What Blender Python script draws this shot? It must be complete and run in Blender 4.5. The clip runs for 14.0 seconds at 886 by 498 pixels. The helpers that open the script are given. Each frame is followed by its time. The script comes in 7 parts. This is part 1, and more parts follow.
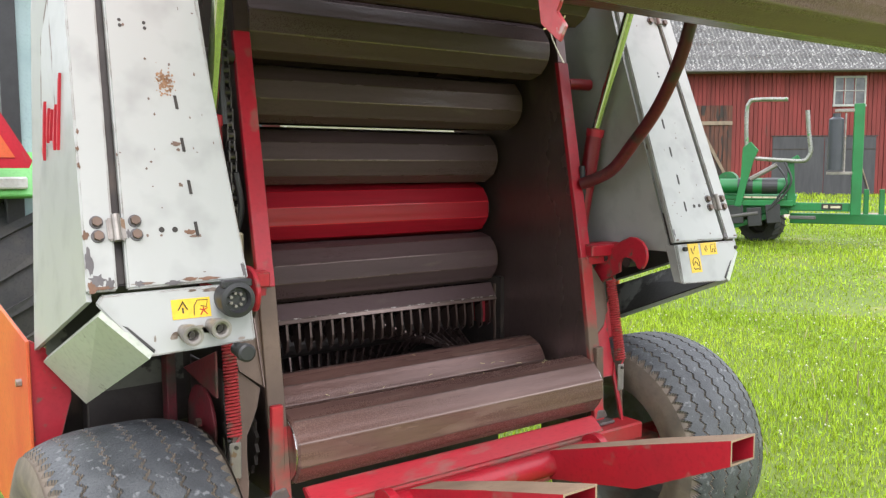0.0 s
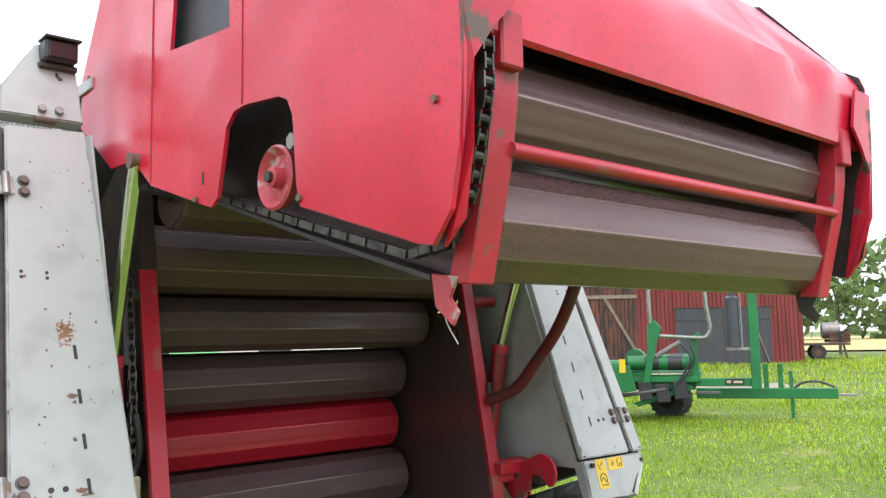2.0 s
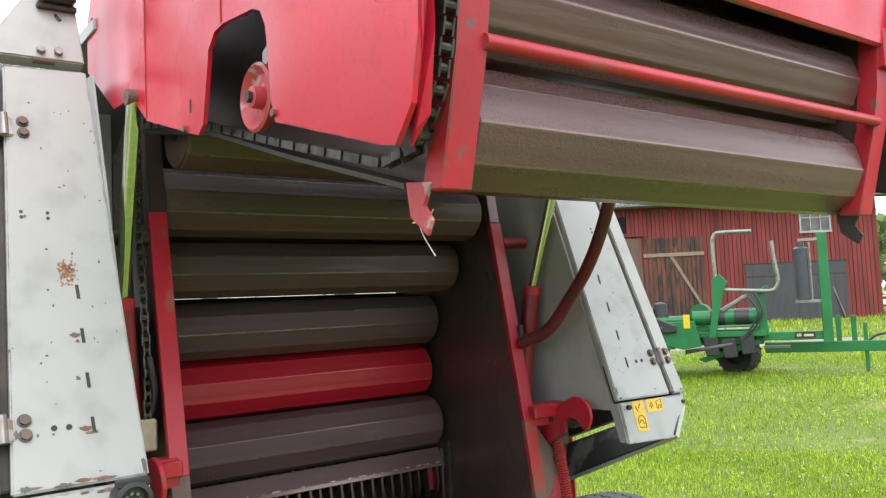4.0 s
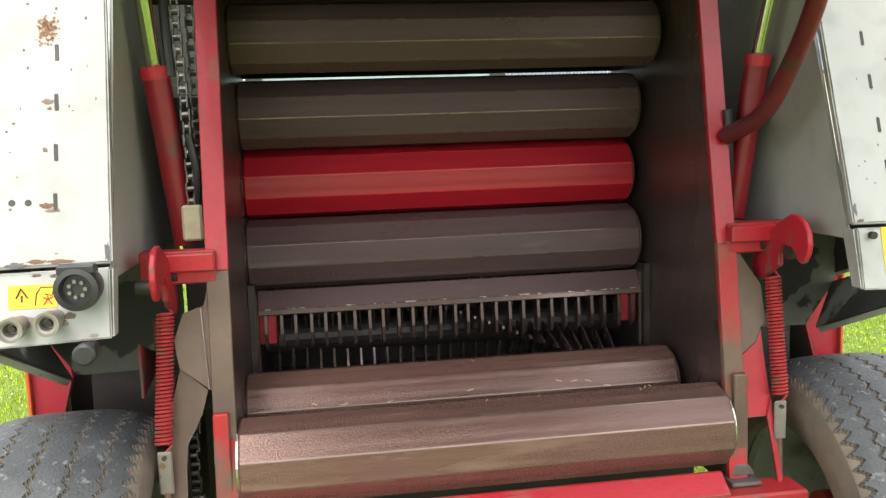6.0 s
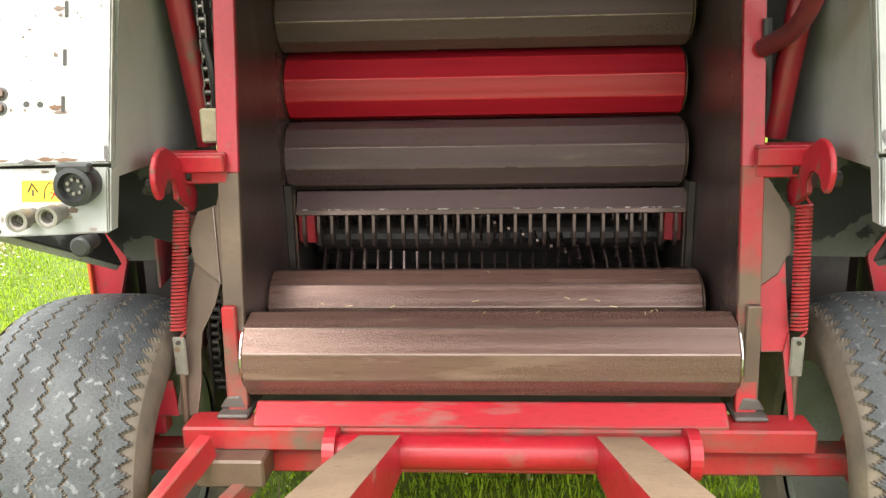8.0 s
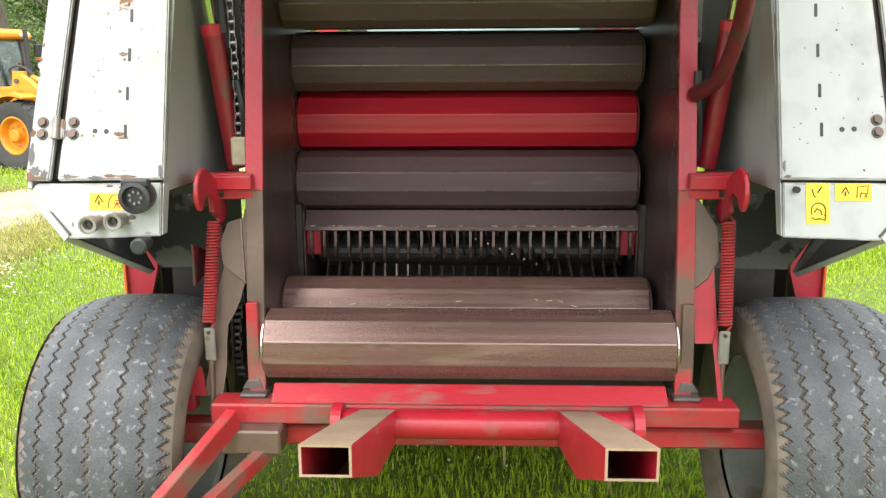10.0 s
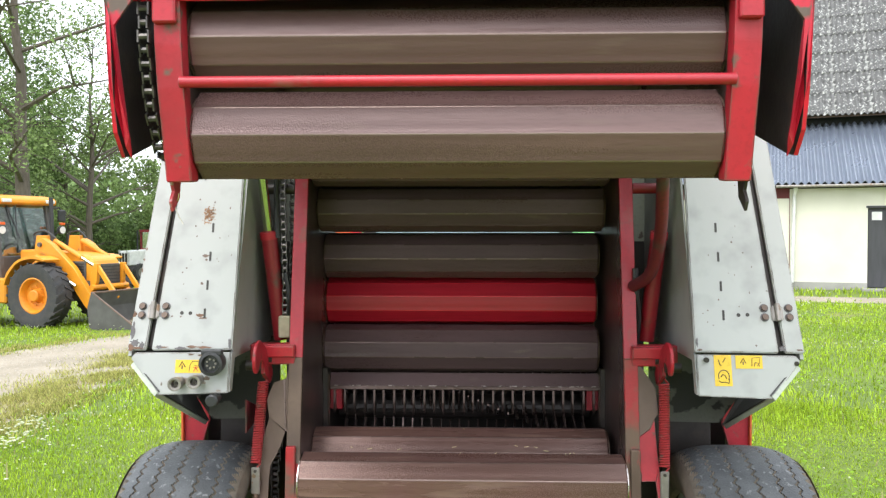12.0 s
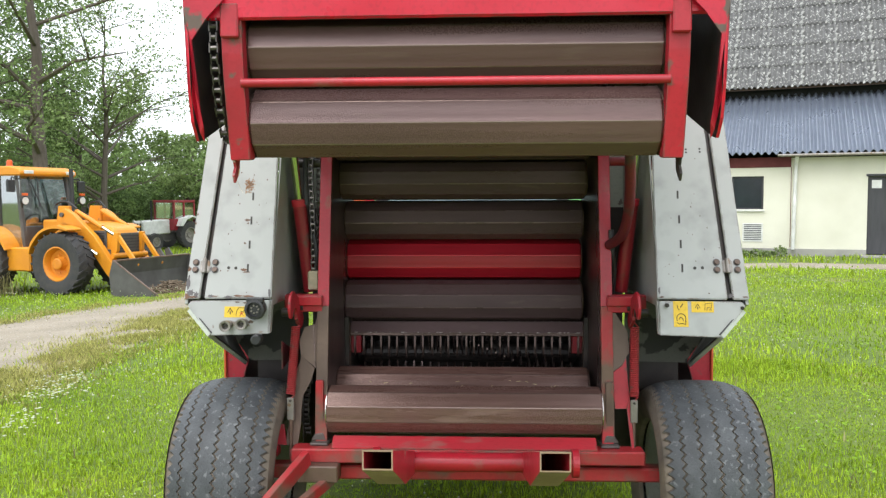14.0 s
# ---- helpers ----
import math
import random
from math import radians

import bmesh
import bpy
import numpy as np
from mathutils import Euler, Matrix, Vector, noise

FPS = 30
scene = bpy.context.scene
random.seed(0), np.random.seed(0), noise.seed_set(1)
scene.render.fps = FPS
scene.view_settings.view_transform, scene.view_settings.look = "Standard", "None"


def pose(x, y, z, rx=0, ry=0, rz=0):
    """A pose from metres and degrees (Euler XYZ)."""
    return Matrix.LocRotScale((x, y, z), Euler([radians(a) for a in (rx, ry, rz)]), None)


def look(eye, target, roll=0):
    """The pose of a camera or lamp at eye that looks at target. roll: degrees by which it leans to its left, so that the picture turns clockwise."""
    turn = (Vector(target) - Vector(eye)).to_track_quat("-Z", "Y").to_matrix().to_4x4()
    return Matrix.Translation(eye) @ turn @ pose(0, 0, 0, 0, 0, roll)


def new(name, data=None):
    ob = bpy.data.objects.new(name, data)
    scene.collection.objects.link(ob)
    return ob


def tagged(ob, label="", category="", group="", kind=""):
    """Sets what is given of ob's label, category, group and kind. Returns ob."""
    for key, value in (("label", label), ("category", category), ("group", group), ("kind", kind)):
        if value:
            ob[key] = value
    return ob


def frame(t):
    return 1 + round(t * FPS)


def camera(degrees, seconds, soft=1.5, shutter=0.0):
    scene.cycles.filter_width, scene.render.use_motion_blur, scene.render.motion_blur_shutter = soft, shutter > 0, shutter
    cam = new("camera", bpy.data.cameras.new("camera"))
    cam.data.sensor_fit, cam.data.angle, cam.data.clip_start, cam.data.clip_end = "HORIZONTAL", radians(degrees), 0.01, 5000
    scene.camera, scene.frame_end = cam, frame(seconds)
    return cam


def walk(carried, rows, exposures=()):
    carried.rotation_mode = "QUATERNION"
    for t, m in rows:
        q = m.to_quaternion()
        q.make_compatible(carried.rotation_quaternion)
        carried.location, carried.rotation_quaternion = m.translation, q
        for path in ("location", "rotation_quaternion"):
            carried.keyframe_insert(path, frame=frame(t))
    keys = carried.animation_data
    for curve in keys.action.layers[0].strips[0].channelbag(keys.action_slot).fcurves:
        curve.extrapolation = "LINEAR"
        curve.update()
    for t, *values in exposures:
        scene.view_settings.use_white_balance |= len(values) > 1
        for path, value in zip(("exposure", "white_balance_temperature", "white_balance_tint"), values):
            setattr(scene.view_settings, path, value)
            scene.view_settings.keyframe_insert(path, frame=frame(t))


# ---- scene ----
cam = camera(55.94, 14.0, 1.3)
PATH = [
    (0.0, -1.6632, -1.5899, 1.6111, 84.491, 0.159, -36.057),
    (0.5, -1.6684, -1.5847, 1.6263, 86.221, 0.164, -37.390),
    (1.0, -1.6667, -1.6079, 1.6927, 89.304, 0.291, -38.872),
    (1.5, -1.6575, -1.6264, 1.7555, 92.705, 0.721, -40.570),
    (2.0, -1.6681, -1.6427, 1.7937, 96.171, 1.194, -41.854),
    (2.2, -1.6690, -1.6403, 1.7957, 97.174, 1.396, -42.268),
    (4.3, -1.3720, -1.6553, 1.6711, 92.192, 3.174, -34.581),
    (4.5, -1.2477, -1.6641, 1.6473, 90.198, 3.270, -32.250),
    (5.0, -0.9793, -1.6391, 1.5865, 86.430, 3.639, -25.055),
    (5.5, -0.6838, -1.5088, 1.5757, 83.832, 2.830, -16.372),
    (6.0, -0.3992, -1.3998, 1.5708, 82.391, 1.899, -8.437),
    (6.5, -0.1396, -1.3293, 1.5839, 81.495, 1.308, -2.489),
    (7.0, -0.0372, -1.3854, 1.5990, 79.650, 1.054, 1.379),
    (7.5, 0.0038, -1.4020, 1.5906, 77.834, 1.126, 2.877),
    (8.0, 0.0185, -1.4152, 1.6000, 75.544, 1.212, 3.263),
    (8.2, 0.0177, -1.4221, 1.5825, 75.135, 1.271, 3.185),
    (10.3, 0.0222, -1.9875, 1.6470, 79.641, 0.215, 2.147),
    (10.5, 0.0326, -2.0788, 1.6946, 81.442, 0.211, 2.645),
    (11.0, -0.0067, -2.2382, 1.7492, 85.766, 0.037, 1.795),
    (11.5, 0.0285, -2.4110, 1.7739, 87.764, 0.001, 1.978),
    (12.0, 0.0421, -2.6058, 1.7686, 88.757, 0.009, 2.046),
    (12.5, 0.0083, -2.8264, 1.7681, 89.224, 0.091, 2.010),
    (13.0, 0.0317, -2.9881, 1.7794, 88.694, 0.180, 2.392),
    (13.5, 0.0652, -3.1167, 1.7727, 87.839, 0.208, 2.578),
    (14.0, 0.0837, -3.1904, 1.7585, 86.681, 0.210, 2.647),
]
EXPOSURES = [(0.0, 0.93, 6300, 14), (1.0, 0.89, 6180, 14), (2.2, 0.65, 6050, 14), (4.3, 0.76, 6250, 11), (5.5, 1.0, 6400, 10), (6.5, 1.44, 6900, 8), (8.2, 1.58, 6900, 7), (10.3, 1.30, 6450, 9), (11.5, 1.05, 6300, 9), (12.5, 0.76, 6200, 9), (14.0, 0.57, 6250, 9)]
walk(cam, [(t, pose(x, y, z, rx, ry, rz)) for t, x, y, z, rx, ry, rz in PATH], EXPOSURES)

# ---- light: an overcast day ----
world = bpy.data.worlds.new("world")
scene.world = world
world.use_nodes = True
wn, wl = world.node_tree.nodes, world.node_tree.links
sky = wn.new("ShaderNodeTexSky")
sky.sky_type = "NISHITA"
sky.sun_disc = False
sky.sun_elevation, sky.sun_rotation = radians(52), radians(200)
sky.air_density, sky.dust_density, sky.ozone_density = 1.0, 6.0, 1.0
cloud = wn.new("ShaderNodeTexNoise")
cloud.inputs["Scale"].default_value = 1.6
cloud.inputs["Detail"].default_value = 5
ramp = wn.new("ShaderNodeValToRGB")
ramp.color_ramp.elements[0].position, ramp.color_ramp.elements[0].color = 0.25, (9.0, 9.4, 9.9, 1)
ramp.color_ramp.elements[1].position, ramp.color_ramp.elements[1].color = 0.75, (13.0, 13.2, 13.4, 1)
veil = wn.new("ShaderNodeMixRGB")
veil.inputs[0].default_value = 0.88
wl.new(cloud.outputs["Fac"], ramp.inputs[0])
wl.new(sky.outputs[0], veil.inputs[1])
wl.new(ramp.outputs[0], veil.inputs[2])
wl.new(veil.outputs[0], wn["Background"].inputs["Color"])
wn["Background"].inputs["Strength"].default_value = 0.125
sun = new("sun", bpy.data.lights.new("sun", "SUN"))
sun.data.energy, sun.data.angle, sun.data.color = 1.2, radians(35), (1.0, 0.97, 0.92)
sun.matrix_world = look((-6, -18, 30), (0, 0, 0))


# ---- materials ----
def material(name, base, other=None, rough=0.5, metal=0.0, scale=6.0, bump=0.15, spot=None, spot_scale=5.0, spot_at=0.62,
             fine=70.0, stretch=(1, 1, 1), rough_var=0.12, coat=0.0, spot_rough=None, island=0.0, dent=0.0, dirt=0.0, spot_soft=0.04, wear=None, wear_r=0.006, pits=0.0):
    """A surface with variation at two sizes, patches of another colour, and fine relief."""
    m = bpy.data.materials.new(name)
    m.use_nodes = True
    n, l = m.node_tree.nodes, m.node_tree.links
    b = n["Principled BSDF"]
    co = n.new("ShaderNodeTexCoord")
    mp = n.new("ShaderNodeMapping")
    mp.inputs["Scale"].default_value = stretch
    l.new(co.outputs["Object"], mp.inputs[0])

    def noisy(s, detail=5.0):
        t = n.new("ShaderNodeTexNoise")
        t.inputs["Scale"].default_value, t.inputs["Detail"].default_value = s, detail
        l.new(mp.outputs[0], t.inputs["Vector"])
        return t.outputs["Fac"]

    def mix(f, a, c):
        x = n.new("ShaderNodeMixRGB")
        if isinstance(f, float):
            x.inputs[0].default_value = f
        else:
            l.new(f, x.inputs[0])
        for k, v in ((1, a), (2, c)):
            if isinstance(v, tuple):
                x.inputs[k].default_value = (*v, 1)
            else:
                l.new(v, x.inputs[k])
        return x.outputs[0]

    def step(f, lo, hi):
        r = n.new("ShaderNodeMapRange")
        r.inputs["From Min"].default_value, r.inputs["From Max"].default_value = lo, hi
        l.new(f, r.inputs["Value"])
        return r.outputs[0]

    other = other or tuple(c * 0.75 for c in base)
    big, small = noisy(scale), noisy(fine, 3.0)
    col = mix(step(big, 0.35, 0.7), base, other)
    dark = tuple(c * 0.7 for c in base)
    col = mix(step(small, 0.5, 0.85), col, dark)
    if dirt:
        dm = n.new("ShaderNodeMapping")
        dm.inputs["Scale"].default_value = (26, 26, 1.6)
        l.new(co.outputs["Object"], dm.inputs[0])
        dt = n.new("ShaderNodeTexNoise")
        dt.inputs["Scale"].default_value, dt.inputs["Detail"].default_value = 1.0, 4
        l.new(dm.outputs[0], dt.inputs["Vector"])
        soil = n.new("ShaderNodeMath")
        soil.operation = "MULTIPLY"
        soil.inputs[1].default_value = dirt * 3
        l.new(step(dt.outputs["Fac"], 0.52, 0.8), soil.inputs[0])
        col = mix(soil.outputs[0], col, (0.34, 0.33, 0.28))
    rgh = n.new("ShaderNodeMapRange")
    rgh.inputs["To Min"].default_value, rgh.inputs["To Max"].default_value = max(0.02, rough - rough_var), min(1.0, rough + rough_var)
    l.new(big, rgh.inputs["Value"])
    rout = rgh.outputs[0]
    if spot:
        patch = noisy(spot_scale, 8.0)
        mask = step(patch, spot_at, spot_at + spot_soft)
        col = mix(mask, col, spot)
        if spot_rough is not None:
            mr = n.new("ShaderNodeMixRGB")
            l.new(mask, mr.inputs[0])
            l.new(rout, mr.inputs[1])
            mr.inputs[2].default_value = (spot_rough,) * 3 + (1,)
            rout = mr.outputs[0]
    if wear:
        edge = n.new("ShaderNodeBevel")
        edge.samples = 4
        edge.inputs["Radius"].default_value = wear_r
        true = n.new("ShaderNodeNewGeometry")
        dot = n.new("ShaderNodeVectorMath")
        dot.operation = "DOT_PRODUCT"
        l.new(edge.outputs[0], dot.inputs[0])
        l.new(true.outputs["True Normal"], dot.inputs[1])
        rub = n.new("ShaderNodeMath")
        rub.operation = "MULTIPLY"
        l.new(step(dot.outputs["Value"], 0.985, 0.90), rub.inputs[0])
        l.new(step(noisy(16.0, 6.0), 0.44, 0.56), rub.inputs[1])
        col = mix(rub.outputs[0], col, wear)
    if island:
        g = n.new("ShaderNodeNewGeometry")
        hs = n.new("ShaderNodeHueSaturation")
        vr = n.new("ShaderNodeMapRange")
        vr.inputs["To Min"].default_value, vr.inputs["To Max"].default_value = 1 - island, 1 + island
        l.new(g.outputs["Random Per Island"], vr.inputs["Value"])
        l.new(vr.outputs[0], hs.inputs["Value"])
        l.new(col, hs.inputs["Color"])
        col = hs.outputs[0]
    l.new(col, b.inputs["Base Color"])
    l.new(rout, b.inputs["Roughness"])
    b.inputs["Metallic"].default_value = metal
    pit_mask = None
    if pits:
        pm = n.new("ShaderNodeMath")
        pm.operation = "MULTIPLY"
        l.new(step(noisy(3.0, 4.0), 0.42, 0.58), pm.inputs[0])
        fleck = n.new("ShaderNodeTexNoise")
        fleck.inputs["Scale"].default_value, fleck.inputs["Detail"].default_value = 240.0, 3.0
        l.new(co.outputs["Object"], fleck.inputs["Vector"])
        l.new(fleck.outputs["Fac"], pm.inputs[1])
        pit_mask = pm.outputs[0]
        gl = n.new("ShaderNodeMixRGB")
        l.new(step(pit_mask, 0.45, 0.6), gl.inputs[0])
        l.new(rout, gl.inputs[1])
        gl.inputs[2].default_value = (0.16, 0.16, 0.16, 1)
        l.new(gl.outputs[0], b.inputs["Roughness"])
    b.inputs["Coat Weight"].default_value = coat
    if bump:
        bp = n.new("ShaderNodeBump")
        bp.inputs["Strength"].default_value, bp.inputs["Distance"].default_value = bump, 0.004
        l.new(small, bp.inputs["Height"])
        l.new(bp.outputs[0], b.inputs["Normal"])
        if pit_mask:
            pb = n.new("ShaderNodeBump")
            pb.inputs["Strength"].default_value, pb.inputs["Distance"].default_value = pits, 0.004
            l.new(pit_mask, pb.inputs["Height"])
            l.new(pb.outputs[0], bp.inputs["Normal"])
        if dent:
            wave = noisy(2.6, 1.0)
            db = n.new("ShaderNodeBump")
            db.inputs["Strength"].default_value, db.inputs["Distance"].default_value = dent, 0.05
            l.new(wave, db.inputs["Height"])
            l.new(db.outputs[0], bp.inputs["Normal"])
    return m


SCUFF = (0.13, 0.085, 0.065)
RED = material("red_paint", (0.45, 0.011, 0.026), (0.34, 0.012, 0.024), 0.42, 0, 5, 0.06, (0.27, 0.085, 0.07), 11, 0.60, coat=0.15, spot_rough=0.7, spot_soft=0.12, wear=SCUFF, wear_r=0.004)
RED_WORN = material("worn_red_paint", (0.46, 0.016, 0.032), (0.31, 0.018, 0.028), 0.48, 0, 7, 0.12, SCUFF, 24, 0.60, spot_rough=0.65, spot_soft=0.12, wear=(0.10, 0.075, 0.06), wear_r=0.007)
RED_MUDDY = material("muddy_red_paint", (0.47, 0.018, 0.028), (0.30, 0.028, 0.028), 0.5, 0, 5, 0.15, (0.16, 0.105, 0.075), 7, 0.45, spot_rough=0.8, spot_soft=0.2, wear=(0.12, 0.09, 0.07), wear_r=0.008)
RUSTED = material("brown_steel_with_red_remnants", (0.155, 0.100, 0.075), (0.10, 0.066, 0.05), 0.55, 0.05, 6, 0.15, (0.38, 0.03, 0.04), 7, 0.62, spot_soft=0.05, stretch=(1.5, 1.5, 0.8), wear=(0.24, 0.17, 0.13), wear_r=0.005)
SCRATCHED = material("scratched_steel_edge", (0.15, 0.11, 0.10), (0.10, 0.075, 0.07), 0.32, 0.4, 30, 0.2, (0.62, 0.58, 0.55), 55, 0.53, spot_soft=0.04)
RUST_DULL = material("greasy_grey_foot", (0.125, 0.105, 0.098), (0.085, 0.07, 0.065), 0.5, 0.1, 9, 0.2, (0.20, 0.14, 0.10), 12, 0.6)
RED_SCRAPED = material("scraped_red_paint", (0.46, 0.016, 0.030), (0.40, 0.024, 0.034), 0.45, 0, 5, 0.1, (0.30, 0.10, 0.085), 9, 0.55, stretch=(0.5, 2, 2), spot_rough=0.6, spot_soft=0.1, wear=(0.17, 0.11, 0.08), wear_r=0.012)
FLAKED_GREY = material("flaking_grey_paint", (0.125, 0.125, 0.105), (0.09, 0.088, 0.075), 0.55, 0, 5, 0.15, (0.018, 0.017, 0.015), 5, 0.50, spot_soft=0.02)
MUD = material("dried_mud_on_steel", (0.34, 0.235, 0.155), (0.24, 0.16, 0.105), 0.8, 0, 6, 0.3, (0.16, 0.10, 0.07), 10, 0.62, spot_soft=0.1)
MAROON = material("dark_muddy_red", (0.10, 0.014, 0.019), (0.16, 0.013, 0.020), 0.5, 0, 6, 0.12, (0.055, 0.036, 0.03), 10, 0.50, spot_soft=0.15)
RED_CLEAN = material("glossy_red_paint", (0.43, 0.008, 0.024), (0.35, 0.008, 0.020), 0.46, 0, 3, 0.03, (0.50, 0.05, 0.065), 14, 0.62, coat=0.1, stretch=(0.06, 1, 1), spot_soft=0.15)
RED_PALE = material("scuffed_pale_red", (0.46, 0.075, 0.085), (0.42, 0.03, 0.045), 0.5, 0, 22, 0.1, (0.40, 0.27, 0.26), 26, 0.58, spot_soft=0.06)
ORANGE = material("faded_orange_paint", (0.62, 0.13, 0.03), (0.55, 0.08, 0.03), 0.5, 0, 3, 0.05)
WHITE = material("white_paint", (0.382, 0.389, 0.377), (0.366, 0.373, 0.36), 0.36, 0, 2, 0.02, (0.20, 0.13, 0.09), 16, 0.80, fine=9, spot_rough=0.7, dirt=0.010, wear=(0.13, 0.09, 0.065), wear_r=0.003)
GREY_PAINT = material("grey_green_paint", (0.46, 0.49, 0.42), (0.40, 0.43, 0.36), 0.45, 0, 3, 0.04, (0.15, 0.12, 0.1), 14, 0.70)
STEEL = material("worn_roller_steel", (0.180, 0.100, 0.082), (0.115, 0.065, 0.055), 0.30, 0.25, 2.0, 0.12, (0.26, 0.17, 0.135), 9, 0.58, stretch=(0.35, 3, 3), spot_rough=0.42, spot_soft=0.2, fine=55, pits=0.32)
STEEL_DIRTY = material("dull_roller_steel", (0.112, 0.066, 0.068), (0.080, 0.048, 0.051), 0.62, 0.0, 2.5, 0.12, (0.15, 0.11, 0.085), 6, 0.66, stretch=(0.5, 2.5, 2.5), spot_rough=0.55, spot_soft=0.12, pits=0.15)
STEEL_GATE = material("brown_gate_roller_steel", (0.165, 0.094, 0.088), (0.105, 0.060, 0.058), 0.31, 0.20, 2.0, 0.10, (0.16, 0.105, 0.085), 8, 0.62, stretch=(0.4, 3, 3), spot_rough=0.45, spot_soft=0.15, fine=60, pits=0.35)
STEEL_EDGE = material("polished_steel_edge", (0.55, 0.52, 0.5), (0.4, 0.37, 0.35), 0.25, 1.0, 10, 0.05)
PLATE = material("dark_plate_steel", (0.165, 0.115, 0.108), (0.095, 0.066, 0.064), 0.30, 0.65, 2.5, 0.08, (0.25, 0.18, 0.14), 4, 0.58, spot_soft=0.15, stretch=(1, 1, 0.5))
BARE = material("bare_brown_steel", (0.165, 0.108, 0.080), (0.10, 0.066, 0.051), 0.45, 0.15, 6, 0.1, (0.33, 0.03, 0.03), 14, 0.66, spot_soft=0.08)
# greasy steel, also the colour of sheets that stand in for shade
DARK = material("dark_grease_and_shade_steel", (0.050, 0.041, 0.037), (0.030, 0.025, 0.023), 0.45, 0.2, 8, 0.2, (0.09, 0.065, 0.05), 6, 0.6, spot_soft=0.15)
GLASS_DARK = material("dark_lamp_glass", (0.03, 0.02, 0.02), (0.05, 0.02, 0.02), 0.08, 0, 20, 0.0)
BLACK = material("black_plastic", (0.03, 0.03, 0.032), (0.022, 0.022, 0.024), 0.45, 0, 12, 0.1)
GALV = material("galvanised_steel", (0.32, 0.295, 0.27), (0.20, 0.18, 0.165), 0.42, 0.45, 14, 0.1, (0.2, 0.13, 0.08), 20, 0.62)
# chrome with the green of reflected grass tinted into its colour
CHROME = material("grass_tinted_chrome", (0.62, 0.66, 0.55), (0.55, 0.6, 0.45), 0.12, 1.0, 4, 0.0)
PRIMER = material("dark_primer", (0.13, 0.12, 0.125), (0.09, 0.08, 0.08), 0.6, 0.1, 12, 0.2)
RUST = material("rust", (0.19, 0.105, 0.068), (0.12, 0.07, 0.048), 0.8, 0.1, 12, 0.3)
RUBBER = material("weathered_rubber", (0.040, 0.043, 0.047), (0.088, 0.094, 0.100), 0.55, 0, 9, 0.6, (0.15, 0.156, 0.162), 45, 0.60, fine=150, spot_soft=0.08)
RUBBER_SIDE = material("muddy_rubber", (0.21, 0.17, 0.13), (0.11, 0.095, 0.08), 0.85, 0, 10, 0.25)
TYRE_BLACK = material("black_tyre", (0.035, 0.035, 0.037), (0.06, 0.055, 0.05), 0.8, 0, 9, 0.25)
YELLOW = material("yellow_sticker", (0.75, 0.50, 0.02), (0.68, 0.44, 0.02), 0.4, 0, 10, 0.0)
INK = material("black_ink", (0.03, 0.025, 0.02), None, 0.5, 0, 10, 0.0)
RED_INK = material("red_ink", (0.5, 0.015, 0.03), None, 0.45, 0, 10, 0.0)
RIB = material("polished_rib", (0.26, 0.19, 0.165), (0.15, 0.10, 0.09), 0.24, 0.5, 5, 0.05, stretch=(0.5, 2, 2))
RIM = material("dirty_grey_rim", (0.30, 0.32, 0.28), (0.20, 0.205, 0.175), 0.6, 0, 4, 0.1, (0.14, 0.11, 0.08), 6, 0.58, spot_soft=0.1)
RIB_DULL = material("dull_rib", (0.22, 0.155, 0.14), (0.11, 0.072, 0.065), 0.28, 0.5, 9, 0.05, stretch=(0.5, 2, 2))
RIB_RED = material("polished_red_rib", (0.62, 0.04, 0.05), (0.5, 0.02, 0.03), 0.22, 0, 5, 0.03, stretch=(0.5, 2, 2))
BROWN_WOOD = material("greyed_timber", (0.14, 0.09, 0.06), (0.08, 0.055, 0.04), 0.8, 0, 3, 0.3, stretch=(6, 6, 0.6))
CREAM = material("cream_plastic", (0.55, 0.50, 0.36), (0.42, 0.37, 0.25), 0.5, 0, 20, 0.1, (0.12, 0.08, 0.05), 22, 0.6)
TWINE = material("pale_twine", (0.62, 0.58, 0.50), (0.5, 0.46, 0.38), 0.8, 0, 20, 0.0)
STRAW = material("straw", (0.62, 0.52, 0.30), (0.5, 0.4, 0.2), 0.8, 0, 20, 0.0)
CHAIN = material("oily_chain_steel", (0.05, 0.046, 0.043), (0.15, 0.135, 0.125), 0.32, 0.6, 30, 0.05)
FLAKED = material("flaking_black_paint", (0.03, 0.03, 0.028), (0.05, 0.047, 0.042), 0.5, 0, 5, 0.2, (0.20, 0.205, 0.19), 5, 0.57, spot_rough=0.6)
RED_LIP = material("chipped_red_edge", (0.50, 0.012, 0.034), (0.38, 0.012, 0.028), 0.4, 0, 6, 0.06, (0.12, 0.085, 0.07), 13, 0.60, spot_rough=0.7, spot_soft=0.05)
# red darkened for the shade the cylinders stand in, plus dirt spots
RED_DEEP = material("deep_red_paint_with_dirt", (0.27, 0.012, 0.020), (0.20, 0.012, 0.018), 0.38, 0, 5, 0.06, (0.10, 0.05, 0.04), 9, 0.62, spot_soft=0.1)
SPRING_RED = material("dull_spring_red", (0.42, 0.030, 0.038), (0.30, 0.030, 0.032), 0.5, 0, 12, 0.05, (0.14, 0.09, 0.07), 30, 0.6, spot_soft=0.1)
WORN_PAINT = material("paint_worn_to_primer", (0.24, 0.19, 0.165), (0.33, 0.29, 0.26), 0.7, 0, 30, 0.1, (0.14, 0.10, 0.08), 24, 0.6)
